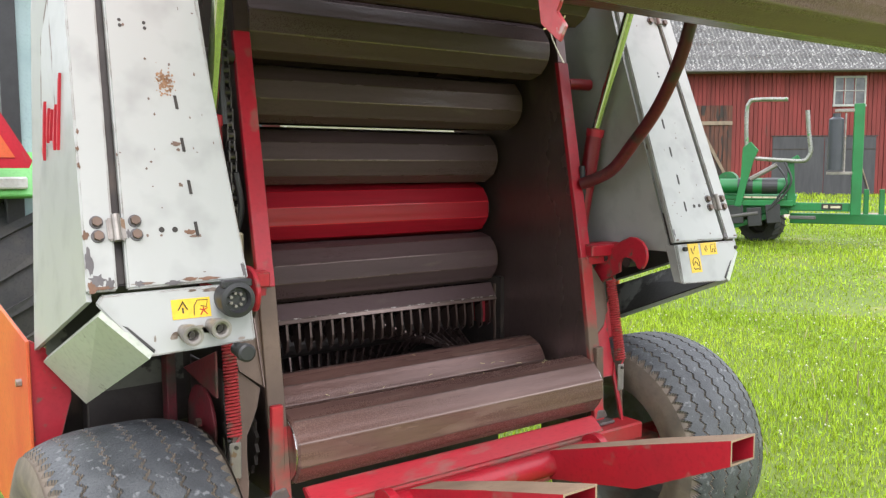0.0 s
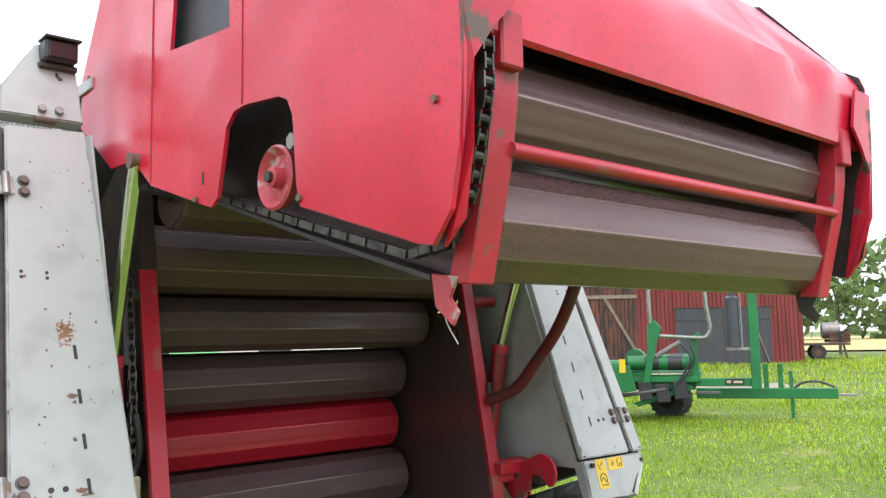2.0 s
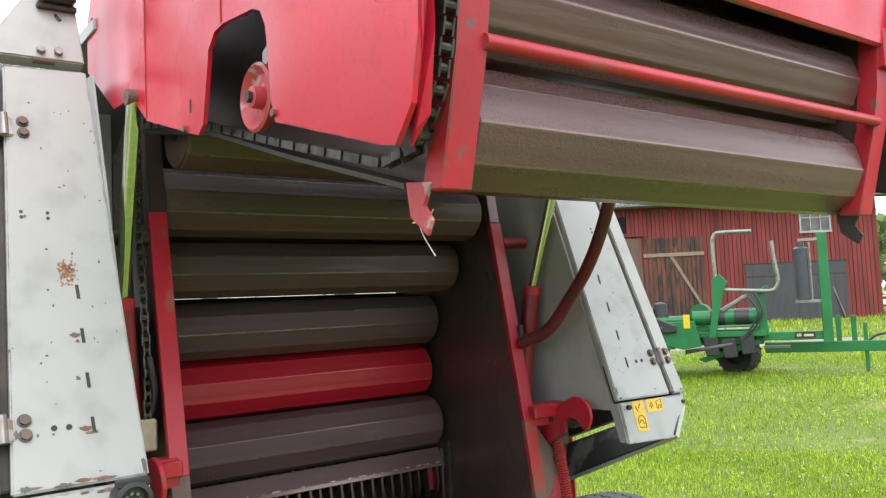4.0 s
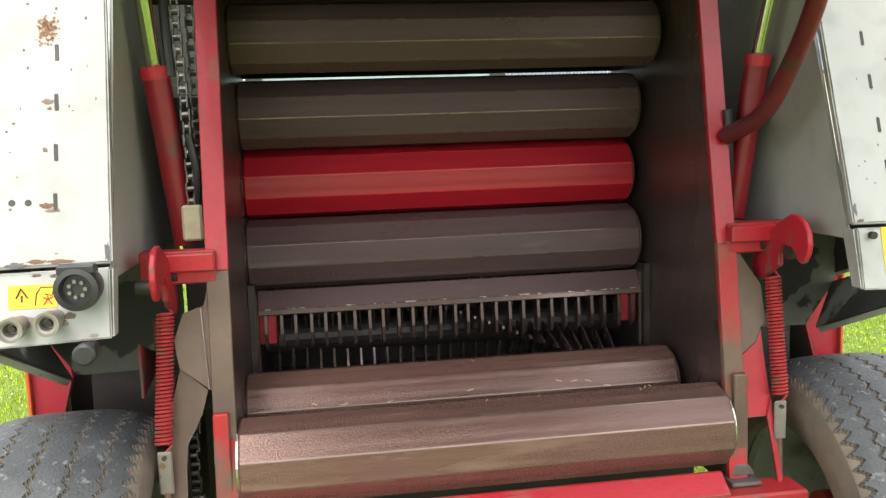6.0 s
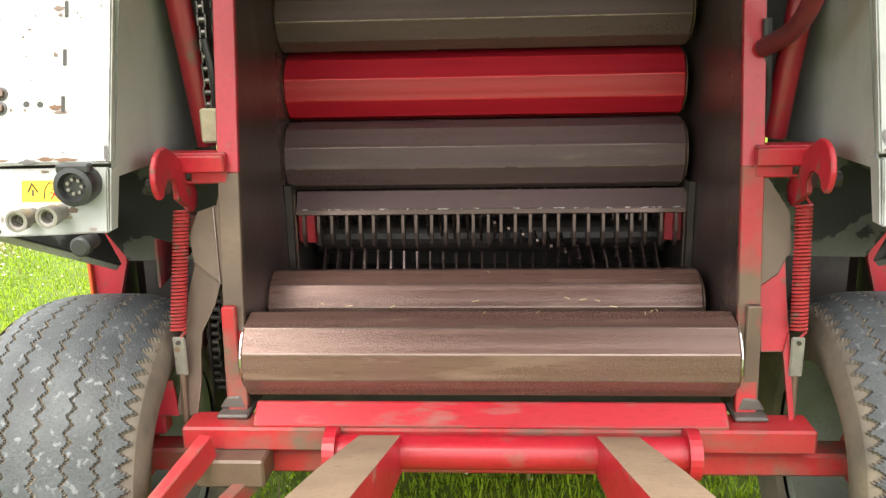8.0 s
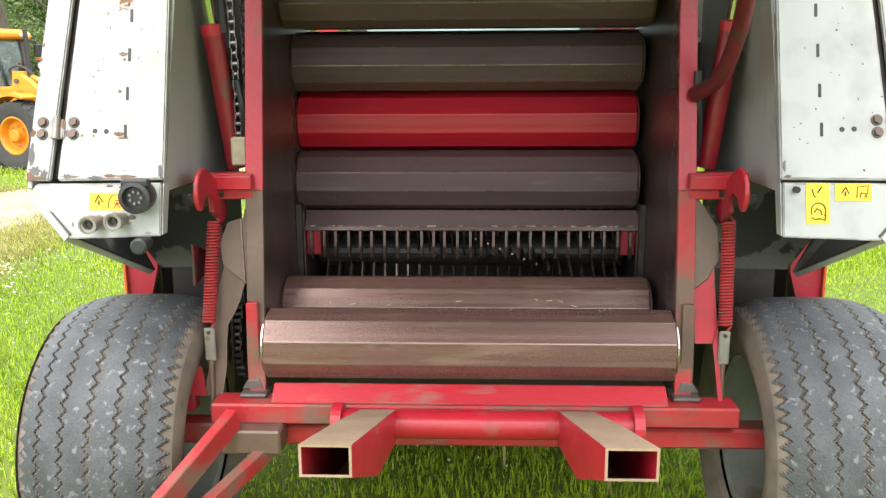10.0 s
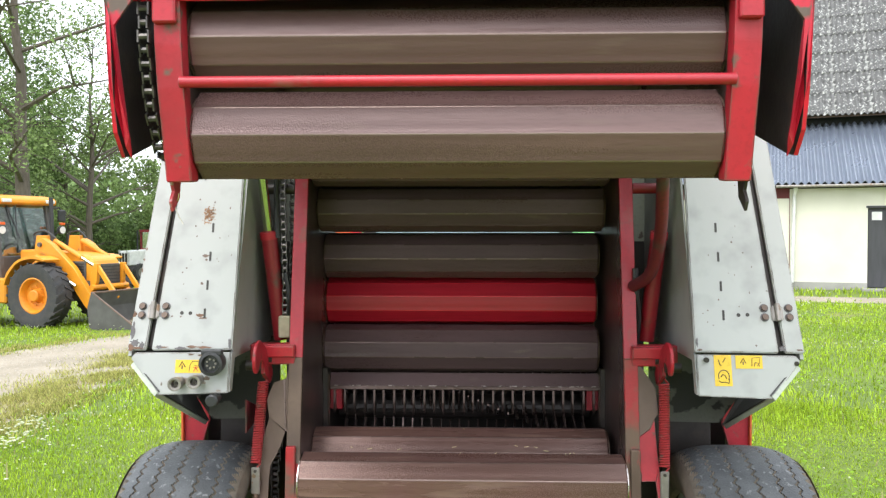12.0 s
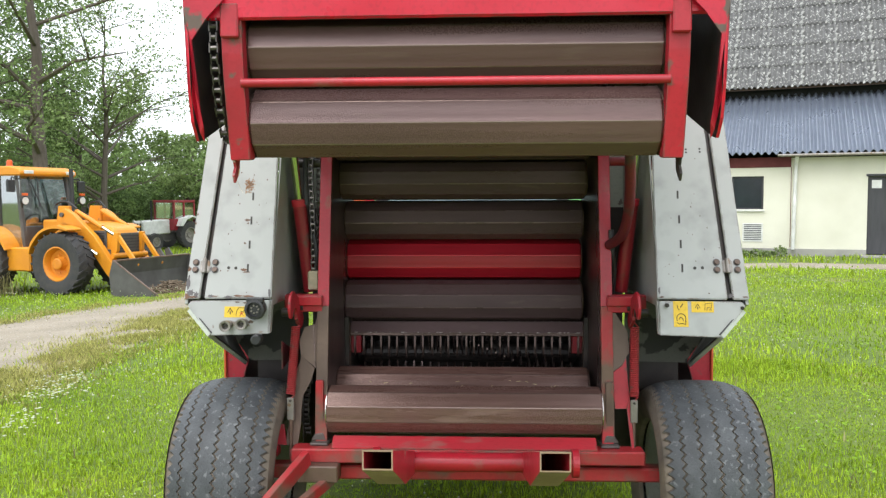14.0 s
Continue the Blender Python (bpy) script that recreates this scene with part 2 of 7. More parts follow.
RUST_PALE = material("orange_brown_rust", (0.36, 0.20, 0.11), (0.24, 0.13, 0.08), 0.85, 0, 60, 0.1)
GATE_RED = material("dented_red_paint", (0.60, 0.010, 0.036), (0.50, 0.010, 0.032), 0.30, 0, 2, 0.02, (0.26, 0.05, 0.05), 14, 0.735, coat=0.08, dent=0.55, wear=(0.07, 0.045, 0.04), wear_r=0.006)

# ---- mesh helpers ----
def mesh_object(name, bm, mat, smooth=False):
    me = bpy.data.meshes.new(name)
    bmesh.ops.recalc_face_normals(bm, faces=bm.faces[:])
    bm.to_mesh(me)
    bm.free()
    me.materials.append(mat)
    if smooth:
        me.polygons.foreach_set("use_smooth", [True] * len(me.polygons))
        me.set_sharp_from_angle(angle=radians(32))
    return new(name, me)


def thing(name, label, category, group="", at=None, kind=""):
    ob = new(name)
    ob.empty_display_size = 0.2
    if at is not None:
        ob.matrix_world = at
    return tagged(ob, label, category, group, kind)


def part(name, bm, mat, parent, label="", smooth=False):
    ob = mesh_object(name, bm, mat, smooth)
    ob.parent = parent
    return tagged(ob, label) if label else ob


def box(bm, lo, hi, bevel=0.0, m=None):
    """A box between two corners, its edges bevelled, moved by m."""
    c = [(a + b) / 2 for a, b in zip(lo, hi)]
    s = [abs(b - a) for a, b in zip(lo, hi)]
    t = Matrix.Translation(c) @ Matrix.Diagonal((*s, 1))
    r = bmesh.ops.create_cube(bm, size=1.0, matrix=(m @ t) if m else t)
    if bevel:
        es = list({e for v in r["verts"] for e in v.link_edges})
        bmesh.ops.bevel(bm, geom=es, offset=bevel, segments=1, affect="EDGES")
    return bm


def boxes(*pairs, bevel=0.004):
    bm = bmesh.new()
    for lo, hi in pairs:
        box(bm, lo, hi, bevel)
    return bm


def bar(a, b, wide, high, bevel=0.003):
    """A square bar from a to b."""
    a, b = Vector(a), Vector(b)
    m = Matrix.Translation((a + b) / 2) @ (b - a).to_track_quat("Y", "Z").to_matrix().to_4x4()
    n = (b - a).length / 2
    return box(bmesh.new(), (-wide / 2, -n, -high / 2), (wide / 2, n, high / 2), bevel, m)


def prism(points, axis, lo, hi, bevel=0.0, bm=None):
    """A flat outline drawn in the two other axes and given depth along axis."""
    bm = bm or bmesh.new()
    k = "xyz".index(axis)

    def put(p, d):
        q = list(p)
        q.insert(k, d)
        return bm.verts.new(q)

    a, b = [put(p, lo) for p in points], [put(p, hi) for p in points]
    n = len(points)
    fs = [bm.faces.new(a), bm.faces.new(b[::-1])]
    fs += [bm.faces.new((a[i], b[i], b[(i + 1) % n], a[(i + 1) % n])) for i in range(n)]
    if bevel:
        es = list({e for f in fs for e in f.edges})
        bmesh.ops.bevel(bm, geom=es, offset=bevel, segments=1, affect="EDGES")
    return bm


def rod(a, b, r, sides=14, r2=None, bm=None):
    """A round bar from a to b."""
    bm = bm or bmesh.new()
    a, b = Vector(a), Vector(b)
    d = b - a
    m = Matrix.Translation((a + b) / 2) @ d.to_track_quat("Z", "Y").to_matrix().to_4x4()
    bmesh.ops.create_cone(bm, cap_ends=True, segments=sides, radius1=r, radius2=r if r2 is None else r2, depth=d.length, matrix=m)
    return bm


def pipe(points, r, sides=10, bm=None, steps=0):
    """A bent round bar along points; steps rounds its corners."""
    bm = bm or bmesh.new()
    pts = [Vector(p) for p in points]
    if steps:
        out = []
        for i in range(len(pts) - 1):
            p0, p1, p2, p3 = pts[max(i - 1, 0)], pts[i], pts[i + 1], pts[min(i + 2, len(pts) - 1)]
            for s in range(steps):
                t = s / steps
                out.append(0.5 * (2 * p1 + (p2 - p0) * t + (2 * p0 - 5 * p1 + 4 * p2 - p3) * t * t + (3 * p1 - p0 - 3 * p2 + p3) * t ** 3))
        pts = out + [pts[-1]]
    rings, up = [], Vector((0.13, 0.27, 0.95))
    for i, p in enumerate(pts):
        d = (pts[min(i + 1, len(pts) - 1)] - pts[max(i - 1, 0)]).normalized()
        u = (up - d * up.dot(d)).normalized()
        up = u
        v = d.cross(u)
        rr = r[i] if isinstance(r, (list, tuple)) else r
        rings.append([bm.verts.new(p + (u * math.cos(2 * math.pi * k / sides) + v * math.sin(2 * math.pi * k / sides)) * rr) for k in range(sides)])
    for a, b in zip(rings, rings[1:]):
        for k in range(sides):
            bm.faces.new((a[k], a[(k + 1) % sides], b[(k + 1) % sides], b[k]))
    bm.faces.new(rings[0][::-1])
    bm.faces.new(rings[-1])
    return bm


def lathe(profile, axis_at, sides=40, bm=None, axis="x", closed=False, caps=True):
    """Turn a profile of (along the axis, radius) round an axis."""
    bm = bm or bmesh.new()
    k = "xyz".index(axis)
    rings = []
    for s, r in profile:
        ring = []
        for i in range(sides):
            a = 2 * math.pi * i / sides
            q = [r * math.cos(a), r * math.sin(a)]
            q.insert(k, s)
            ring.append(bm.verts.new(Vector(q) + Vector(axis_at)))
        rings.append(ring)
    pairs = list(zip(rings, rings[1:])) + ([(rings[-1], rings[0])] if closed else [])
    for a, b in pairs:
        for i in range(sides):
            bm.faces.new((a[i], a[(i + 1) % sides], b[(i + 1) % sides], b[i]))
    if caps and not closed:
        bm.faces.new(rings[0][::-1])
        bm.faces.new(rings[-1])
    return bm


def raw(name, verts, faces, mat, parent=None, smooth=False):
    me = bpy.data.meshes.new(name)
    me.from_pydata(verts, [], faces)
    me.materials.append(mat)
    if smooth:
        me.polygons.foreach_set("use_smooth", [True] * len(me.polygons))
    ob = new(name, me)
    if parent:
        ob.parent = parent
    return ob


def lift(x, y):
    """The ground's height."""
    s = math.copysign(max(abs(x) - 2.0, 0.0), x)
    return (0.62 if x > 0 else 1.1) * math.tanh(s / 24.0) + 0.012 * math.sin(x * 0.9 + 1.3) * math.cos(y * 0.7) * min(1.0, abs(s))


# ---- ground ----
GRASS_SOIL = material("grassy_ground", (0.105, 0.155, 0.020), (0.145, 0.195, 0.028), 0.95, 0, 0.6, 0.3, (0.20, 0.21, 0.06), 0.9, 0.63, fine=14)
GRAVEL = material("pale_gravel", (0.33, 0.28, 0.21), (0.23, 0.195, 0.14), 0.9, 0, 1.0, 1.0, (0.38, 0.345, 0.29), 30, 0.58, fine=22, spot_soft=0.06)
radii = [0.0] + [0.6 * 1.16 ** k for k in range(58)]
verts, faces = [(0.0, 0.0, lift(0, 0))], []
SPOKES = 96
for r in radii[1:]:
    for k in range(SPOKES):
        a = 2 * math.pi * k / SPOKES
        x, y = r * math.cos(a), r * math.sin(a)
        verts.append((x, y, lift(x, y)))
for k in range(SPOKES):
    faces.append((0, 1 + k, 1 + (k + 1) % SPOKES))
for i in range(len(radii) - 2):
    for k in range(SPOKES):
        a, b = 1 + i * SPOKES, 1 + (i + 1) * SPOKES
        faces.append((a + k, b + k, b + (k + 1) % SPOKES, a + (k + 1) % SPOKES))
ground = tagged(raw("ground", verts, faces, GRASS_SOIL, smooth=True), "green meadow ground sheet", "ground", kind="structure")

# gravel track
CENTRE = [(-8.0, -14), (-7.2, -4), (-6.75, 2), (-6.35, 7), (-5.7, 11.3), (-2.0, 15.3), (3.0, 17.2), (7.5, 17.4), (13, 14.5), (20, 9)]
WIDE = [4.0, 4.0, 4.0, 3.9, 3.5, 2.6, 1.8, 1.5, 1.4, 1.4]


def along(points, n):
    out = []
    for i in range(len(points) - 1):
        p = [Vector(points[max(min(j, len(points) - 1), 0)]) for j in (i - 1, i, i + 1, i + 2)]
        for k in range(n):
            t = k / n
            out.append(0.5 * (2 * p[1] + (p[2] - p[0]) * t + (2 * p[0] - 5 * p[1] + 4 * p[2] - p[3]) * t * t + (3 * p[1] - p[0] - 3 * p[2] + p[3]) * t ** 3))
    return out + [Vector(points[-1])]


track = along([(x, y, w) for (x, y), w in zip(CENTRE, WIDE)], 14)
verts, faces = [], []
for i, p in enumerate(track):
    d = (track[min(i + 1, len(track) - 1)] - track[max(i - 1, 0)])
    d.z = 0
    d.normalize()
    side = Vector((-d.y, d.x, 0))
    for k in range(9):
        u = (k - 4) / 4
        e = 1 + (0.16 * noise.noise((p.x * 0.9, p.y * 0.9, u * 3)) if abs(u) == 1 else 0)
        q = Vector((p.x, p.y, 0)) + side * (u * p.z / 2 * e)
        verts.append((q.x, q.y, lift(q.x, q.y) + 0.03 - 0.028 * abs(u) ** 3))
for i in range(len(track) - 1):
    for k in range(8):
        faces.append((i * 9 + k, i * 9 + k + 1, (i + 1) * 9 + k + 1, (i + 1) * 9 + k))
tagged(raw("road", verts, faces, GRAVEL, smooth=True), "pale gravel farm track with grassy edges", "gravel road", kind="structure")


# ---- the round baler ----
baler = thing("round_baler", "red and white round baler with its tailgate raised, on grass", "baler")


def roller(y, z, r, half, mat, parent, label, flats=10, turn=0.0, cx=-0.014):
    """A pressing roller: flat strips between raised ribs, with its end discs and stub shafts."""
    bm = bmesh.new()
    ring = []
    for i in range(flats):
        a = 2 * math.pi * (i + turn) / flats
        for da, k in ((-0.07, 0.984), (-0.022, 1.010), (0.022, 1.010), (0.07, 0.990), (math.pi / flats * 0.6, 0.975), (math.pi / flats * 1.0, 0.972), (math.pi / flats * 1.4, 0.975)):
            b = a + da
            ring.append((r * k * math.cos(b), r * k * math.sin(b)))
    n = len(ring)
    xs = [cx - half, cx - half + 0.006, cx + half - 0.006, cx + half]
    ks = [0.94, 1.0, 1.0, 0.94]
    rows = [[bm.verts.new((x, y + p * k, z + q * k)) for p, q in ring] for x, k in zip(xs, ks)]
    for a, b in zip(rows, rows[1:]):
        for i in range(n):
            bm.faces.new((a[i], a[(i + 1) % n], b[(i + 1) % n], b[i]))
    bm.faces.new(rows[0][::-1])
    bm.faces.new(rows[-1])
    ob = part("roller", bm, mat, parent, label, True)
    ob.data.materials.append(RIB_RED if mat == RED_CLEAN else RIB_DULL if mat == STEEL_DIRTY else RIB)
    for q, f in enumerate(ob.data.polygons):
        if q < 3 * n and (q % n) % 7 == 1:
            f.material_index = 1
    for s in (-1, 1):
        part("end_disc", rod((cx + s * (half - 0.002), y, z), (cx + s * (half + 0.005), y, z), r * 0.9, 28), STEEL_EDGE if z < 0.8 else BARE, ob, "worn roller end")
    part("shaft", rod((cx - half - 0.012, y, z), (cx + half + 0.012, y, z), 0.022, 12), DARK, ob)
    return ob


HALF = 0.618
for y, z, r, mat, turn, label in (
        (0.645, 0.785, 0.112, STEEL, 0.47, "worn brown steel roller at the chamber's sill"),
        (0.93, 0.828, 0.105, STEEL, 0.67, "worn brown steel roller"),
        (1.23, 1.228, 0.107, STEEL_DIRTY, 0.4, "dull ribbed steel roller"),
        (1.29, 1.443, 0.107, RED_CLEAN, 0.57, "repainted bright red roller"),
        (1.23, 1.657, 0.103, STEEL_DIRTY, 0.22, "dull ribbed steel roller"),
        (1.07, 1.866, 0.098, STEEL_DIRTY, 0.4, "dull ribbed steel roller with mud"),
        (0.92, 2.065, 0.105, STEEL_DIRTY, 0.6, "dull ribbed steel roller"),
        (0.70, 2.235, 0.105, STEEL_DIRTY, 0.2, "dull ribbed steel roller")):
    roller(y, z, r, HALF if y > 0.68 else 0.628, mat, baler, label, turn=turn, cx=-0.014 if y > 0.68 else 0.0)

def lean_plate(points, off=0.0, thick=0.01):
    """A plate drawn in (x, z) that leans like the chamber's rear edge."""
    bm = bmesh.new()
    rows = [[bm.verts.new((x, 0.60 + 0.17 * (z - 0.8) + off + d, z)) for x, z in points] for d in (0.0, thick)]
    n = len(points)
    bm.faces.new(rows[0]), bm.faces.new(rows[1][::-1])
    for i in range(n):
        bm.faces.new((rows[0][i], rows[1][i], rows[1][(i + 1) % n], rows[0][(i + 1) % n]))
    return bm


# chamber walls with their rear flanges
EDGE = [(0.585, 0.62), (0.625, 0.95), (0.672, 1.268), (0.80, 1.95), (0.86, 2.32)]
for s in (-1, 1):
    side = "chamber_wall"
    outline = EDGE + [(1.05, 2.42), (1.38, 2.2), (1.5, 1.7), (1.5, 1.0), (1.3, 0.62)]
    wall = part(side, prism(outline, "x", s * 0.634, s * 0.646), PLATE, baler, "dark polished steel chamber wall")
    for (ya, za), (yb, zb), mat, wide, lab in (
            (EDGE[0], (0.615, 0.87), RED_MUDDY, 0.034, "chipped red lower flange"), ((0.613, 0.86), EDGE[2], BARE if s < 0 else RED_MUDDY, 0.036, "bare worn flange"),
            (EDGE[2], (0.812, 2.02), RED, 0.036, "red rear flange"), ((0.812, 2.02), EDGE[4], PLATE, 0.030, "dark upper flange")):
        bm = prism([(ya - 0.008, za), (ya + 0.012, za), (yb + 0.012, zb), (yb - 0.008, zb)], "x", s * 0.632, s * (0.65 + wide), 0.002)
        part("flange", bm, mat, wall, lab)
    # reinforcing plates outside the wall, leaning with the flange
    if s < 0:
        part("stiffener", lean_plate([(-0.655, 1.278), (-0.644, 0.958), (-0.664, 0.961), (-0.76, 1.038), (-0.771, 1.103), (-0.747, 1.167), (-0.697, 1.183), (-0.676, 1.27)]), BARE, baler, "bare bent stiffening plate")
        part("stiffener_fold", lean_plate([(-0.693, 0.985), (-0.690, 0.985), (-0.702, 1.18), (-0.705, 1.178)], -0.007, 0.006), RIB, baler, "bright worn fold of the plate")
        part("brace", lean_plate([(-0.76, 1.036), (-0.697, 0.978), (-0.712, 0.925), (-0.726, 0.895), (-0.750, 0.852), (-0.755, 0.80), (-0.757, 0.719), (-0.770, 0.631), (-0.828, 0.631), (-0.800, 0.783), (-0.792, 0.861), (-0.783, 0.95)], 0.012), RUSTED, baler, "mud-worn brace with flecks of red paint")
        part("hinge_block", prism([(-0.951, 0.63), (-0.862, 0.63), (-0.862, 0.572), (-0.951, 0.572)], "y", 0.585, 0.64, 0.006), RED_WORN, baler, "dark red ramp hinge block")
        part("gusset", lean_plate([(-0.882, 0.722), (-0.835, 0.722), (-0.82, 0.63), (-0.90, 0.63)], 0.01), RED_WORN, baler, "red gusset over the hinge")
    else:
        part("stiffener", lean_plate([(0.655, 0.962), (0.658, 1.272), (0.678, 1.271), (0.754, 1.154), (0.761, 1.057), (0.746, 1.04), (0.728, 1.003), (0.690, 0.975)]), BARE, baler, "bare mud-brown stiffening plate")
        part("stiffener", lean_plate([(0.655, 0.96), (0.690, 0.972), (0.728, 1.0), (0.746, 1.037), (0.752, 0.932), (0.759, 0.862), (0.747, 0.807), (0.691, 0.806), (0.690, 0.84), (0.655, 0.84)]), RED_WORN, baler, "chipped bright red stiffening plate")
        part("strap", lean_plate([(0.743, 0.807), (0.757, 0.857), (0.772, 0.651), (0.772, 0.58), (0.762, 0.58), (0.760, 0.651)], -0.008), RED_WORN, baler, "thin red strap down to the beam")
    # posts under the flange
    part("post", prism([(s * 0.648, 0.64), (s * 0.648, 0.93), (s * 0.684, 0.93), (s * 0.690, 0.64)], "y", 0.590, 0.612, 0.003), RED_MUDDY if s < 0 else RUSTED, baler, "worn post beside the sill roller")
    part("post_weld", prism([(s * 0.632, 0.652), (s * 0.650, 0.688), (s * 0.688, 0.684), (s * 0.708, 0.652)], "y", 0.580, 0.592, 0.005), RUST_DULL, baler, "greasy weld at the post's foot")
    part("foot", boxes(((s * 0.622, 0.545, 0.638), (s * 0.706, 0.64, 0.650))), RUST_DULL, baler, "greasy dark foot bracket")

# crossbar and the stripper tines of the intake
part("crossbar", prism([(1.15, 1.062), (1.185, 1.122), (1.20, 1.118), (1.165, 1.055)], "x", -0.608, 0.612, 0.002), STEEL_DIRTY, baler, "worn steel crossbar")
part("worn_edge", prism([(1.1485, 1.0605), (1.1535, 1.0695), (1.1555, 1.0685), (1.1510, 1.0590)], "x", -0.604, 0.608, 0.0008), SCRATCHED, baler, "bright scratched edge of the crossbar")
part("crossbar_edge", prism([(1.144, 1.052), (1.150, 1.066), (1.160, 1.062), (1.154, 1.048)], "x", -0.608, 0.612, 0.001), RIB, baler, "polished lower edge of the crossbar")
TINE = material("scraped_tine_steel", (0.11, 0.072, 0.062), (0.060, 0.041, 0.037), 0.28, 0.55, 9, 0.1, (0.24, 0.025, 0.03), 12, 0.66)
rtine = random.Random(21)
for i in range(27):
    x = -0.585 + i * 0.045 + rtine.uniform(-0.003, 0.003)
    d = rtine.uniform(-0.006, 0.006)
    ob = part("stripper_plate", prism([(1.166, 1.07), (1.156, 0.99), (1.160, 0.948 + d), (1.178, 0.934 + d), (1.20, 0.97), (1.21, 1.07)], "x", -0.0045, 0.0045), TINE, baler)
    ob.location = (x, 0, 0)
part("tine_holder", boxes(((-0.6, 1.20, 1.045), (0.6, 1.23, 1.07))), RED_WORN, baler, "dark red holder of the stripper plates")
rotor = part("rotor", rod((-0.6, 1.42, 0.92), (0.6, 1.42, 0.92), 0.06, 20), DARK, baler, "dark feed rotor")
for i in range(26):
    x = -0.5625 + i * 0.045
    for k in range(3):
        b = math.radians(156 + 95 * x + 120 * k)
        bm = bmesh.new()
        pts = []
        for r, a, w in ((0.055, 0.16, 0.026), (0.15, 0.07, 0.020), (0.215, 0.02, 0.012), (0.255, 0.0, 0.004)):
            c, d = 1.42 + r * math.cos(b + a), 0.92 + r * math.sin(b + a)
            nx, nz = -math.sin(b + a) * w, math.cos(b + a) * w
            pts.append(((c + nx, d + nz), (c - nx, d - nz)))
        prism([p[0] for p in pts] + [p[1] for p in pts[::-1]], "x", x - 0.0035, x + 0.0035, bm=bm)
        part("rotor_tooth", bm, RIB_DULL, rotor)
for s in (-1, 1):
    part("side_block", boxes(((s * 0.555, 1.19, 0.95), (s * 0.612, 1.24, 1.06))), RED_WORN, baler, "worn red bearing block")
    part("rib", boxes(((s * 0.61, 1.15, 0.86), (s * 0.63, 1.17, 1.12))), BARE, baler)
# dark sheets added so no daylit grass shows through the shaded intake
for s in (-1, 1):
    part("intake_cheek", boxes(((s * 0.612, 1.12, 0.62), (s * 0.632, 1.62, 1.15)), bevel=0), DARK, baler, "dark sheet added to close the side of the intake")
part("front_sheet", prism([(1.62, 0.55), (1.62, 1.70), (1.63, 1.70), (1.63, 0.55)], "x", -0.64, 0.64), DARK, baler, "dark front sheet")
part("floor_sheet", prism([(1.02, 0.78), (1.62, 0.76), (1.62, 0.74), (1.02, 0.74)], "x", -0.63, 0.63), DARK, baler, "dark sheet added to close the intake from below")
for s in (-1, 1):
    part("front_panel", prism([(s * 0.648, 1.72), (s * 0.838, 1.72), (s * 0.838, 2.42), (s * 0.648, 2.42)], "y", 1.30, 1.31), GREY_PAINT, baler, "plain grey front panel")
    # added dark panel stands in for the dim space beside the chamber
    part("bearing_panel", prism([(s * 0.648, 0.85), (s * 0.838, 0.85), (s * 0.838, 1.72), (s * 0.648, 1.72)], "y", 1.30, 1.31), DARK, baler, "dark panel added to close the gap beside the chamber")
# sheets added to block sky between the rollers; slits let thin daylight lines through
for lo, hi in (([(1.424, 1.763), (1.42, 1.773)], [(1.43, 1.773), (1.434, 1.763)]), ([(1.47, 1.15), (1.47, 1.60), (1.425, 1.759)], [(1.435, 1.759), (1.48, 1.60), (1.48, 1.15)]), ([(1.418, 1.780), (1.32, 1.98), (1.18, 2.16), (0.92, 2.40)], [(0.93, 2.41), (1.19, 2.17), (1.33, 1.99), (1.428, 1.780)])):
    part("backing_sheet", prism(lo + hi, "x", -0.634, 0.634), PLATE, baler, "added sheet blocking the sky behind the rollers")
part("hood", prism([(1.62, 1.80), (1.55, 2.3), (1.1, 2.62), (0.92, 2.62), (0.92, 2.58), (1.08, 2.58), (1.5, 2.27), (1.58, 1.80)], "x", -0.80, 0.80, 0.004), WHITE, baler, "white front hood")

# rear frame: cross beams, kicker tube and forks
part("sill_plate", prism([(0.502, 0.640), (0.562, 0.684), (0.585, 0.674), (0.535, 0.62)], "x", -0.60, 0.60, 0.004), RED_SCRAPED, baler, "scraped red sloping sill plate")
part("cross_beam", boxes(((-0.785, 0.50, 0.572), (0.812, 0.60, 0.636)), bevel=0.006), RED_MUDDY, baler, "muddy red cross beam")
part("axle_beam", boxes(((-0.98, 0.555, 0.480), (0.98, 0.64, 0.545)), bevel=0.008), RED_MUDDY, baler, "worn dark red axle beam")
tube = part("kicker_tube", rod((-0.385, 0.45, 0.60), (0.495, 0.45, 0.60), 0.042, 28), RED, baler, "red kicker tube", True)
for x in (-0.385, 0.495):
    part("tube_clamp", rod((x - 0.015, 0.45, 0.6), (x + 0.015, 0.45, 0.6), 0.062, 24), RED, tube)

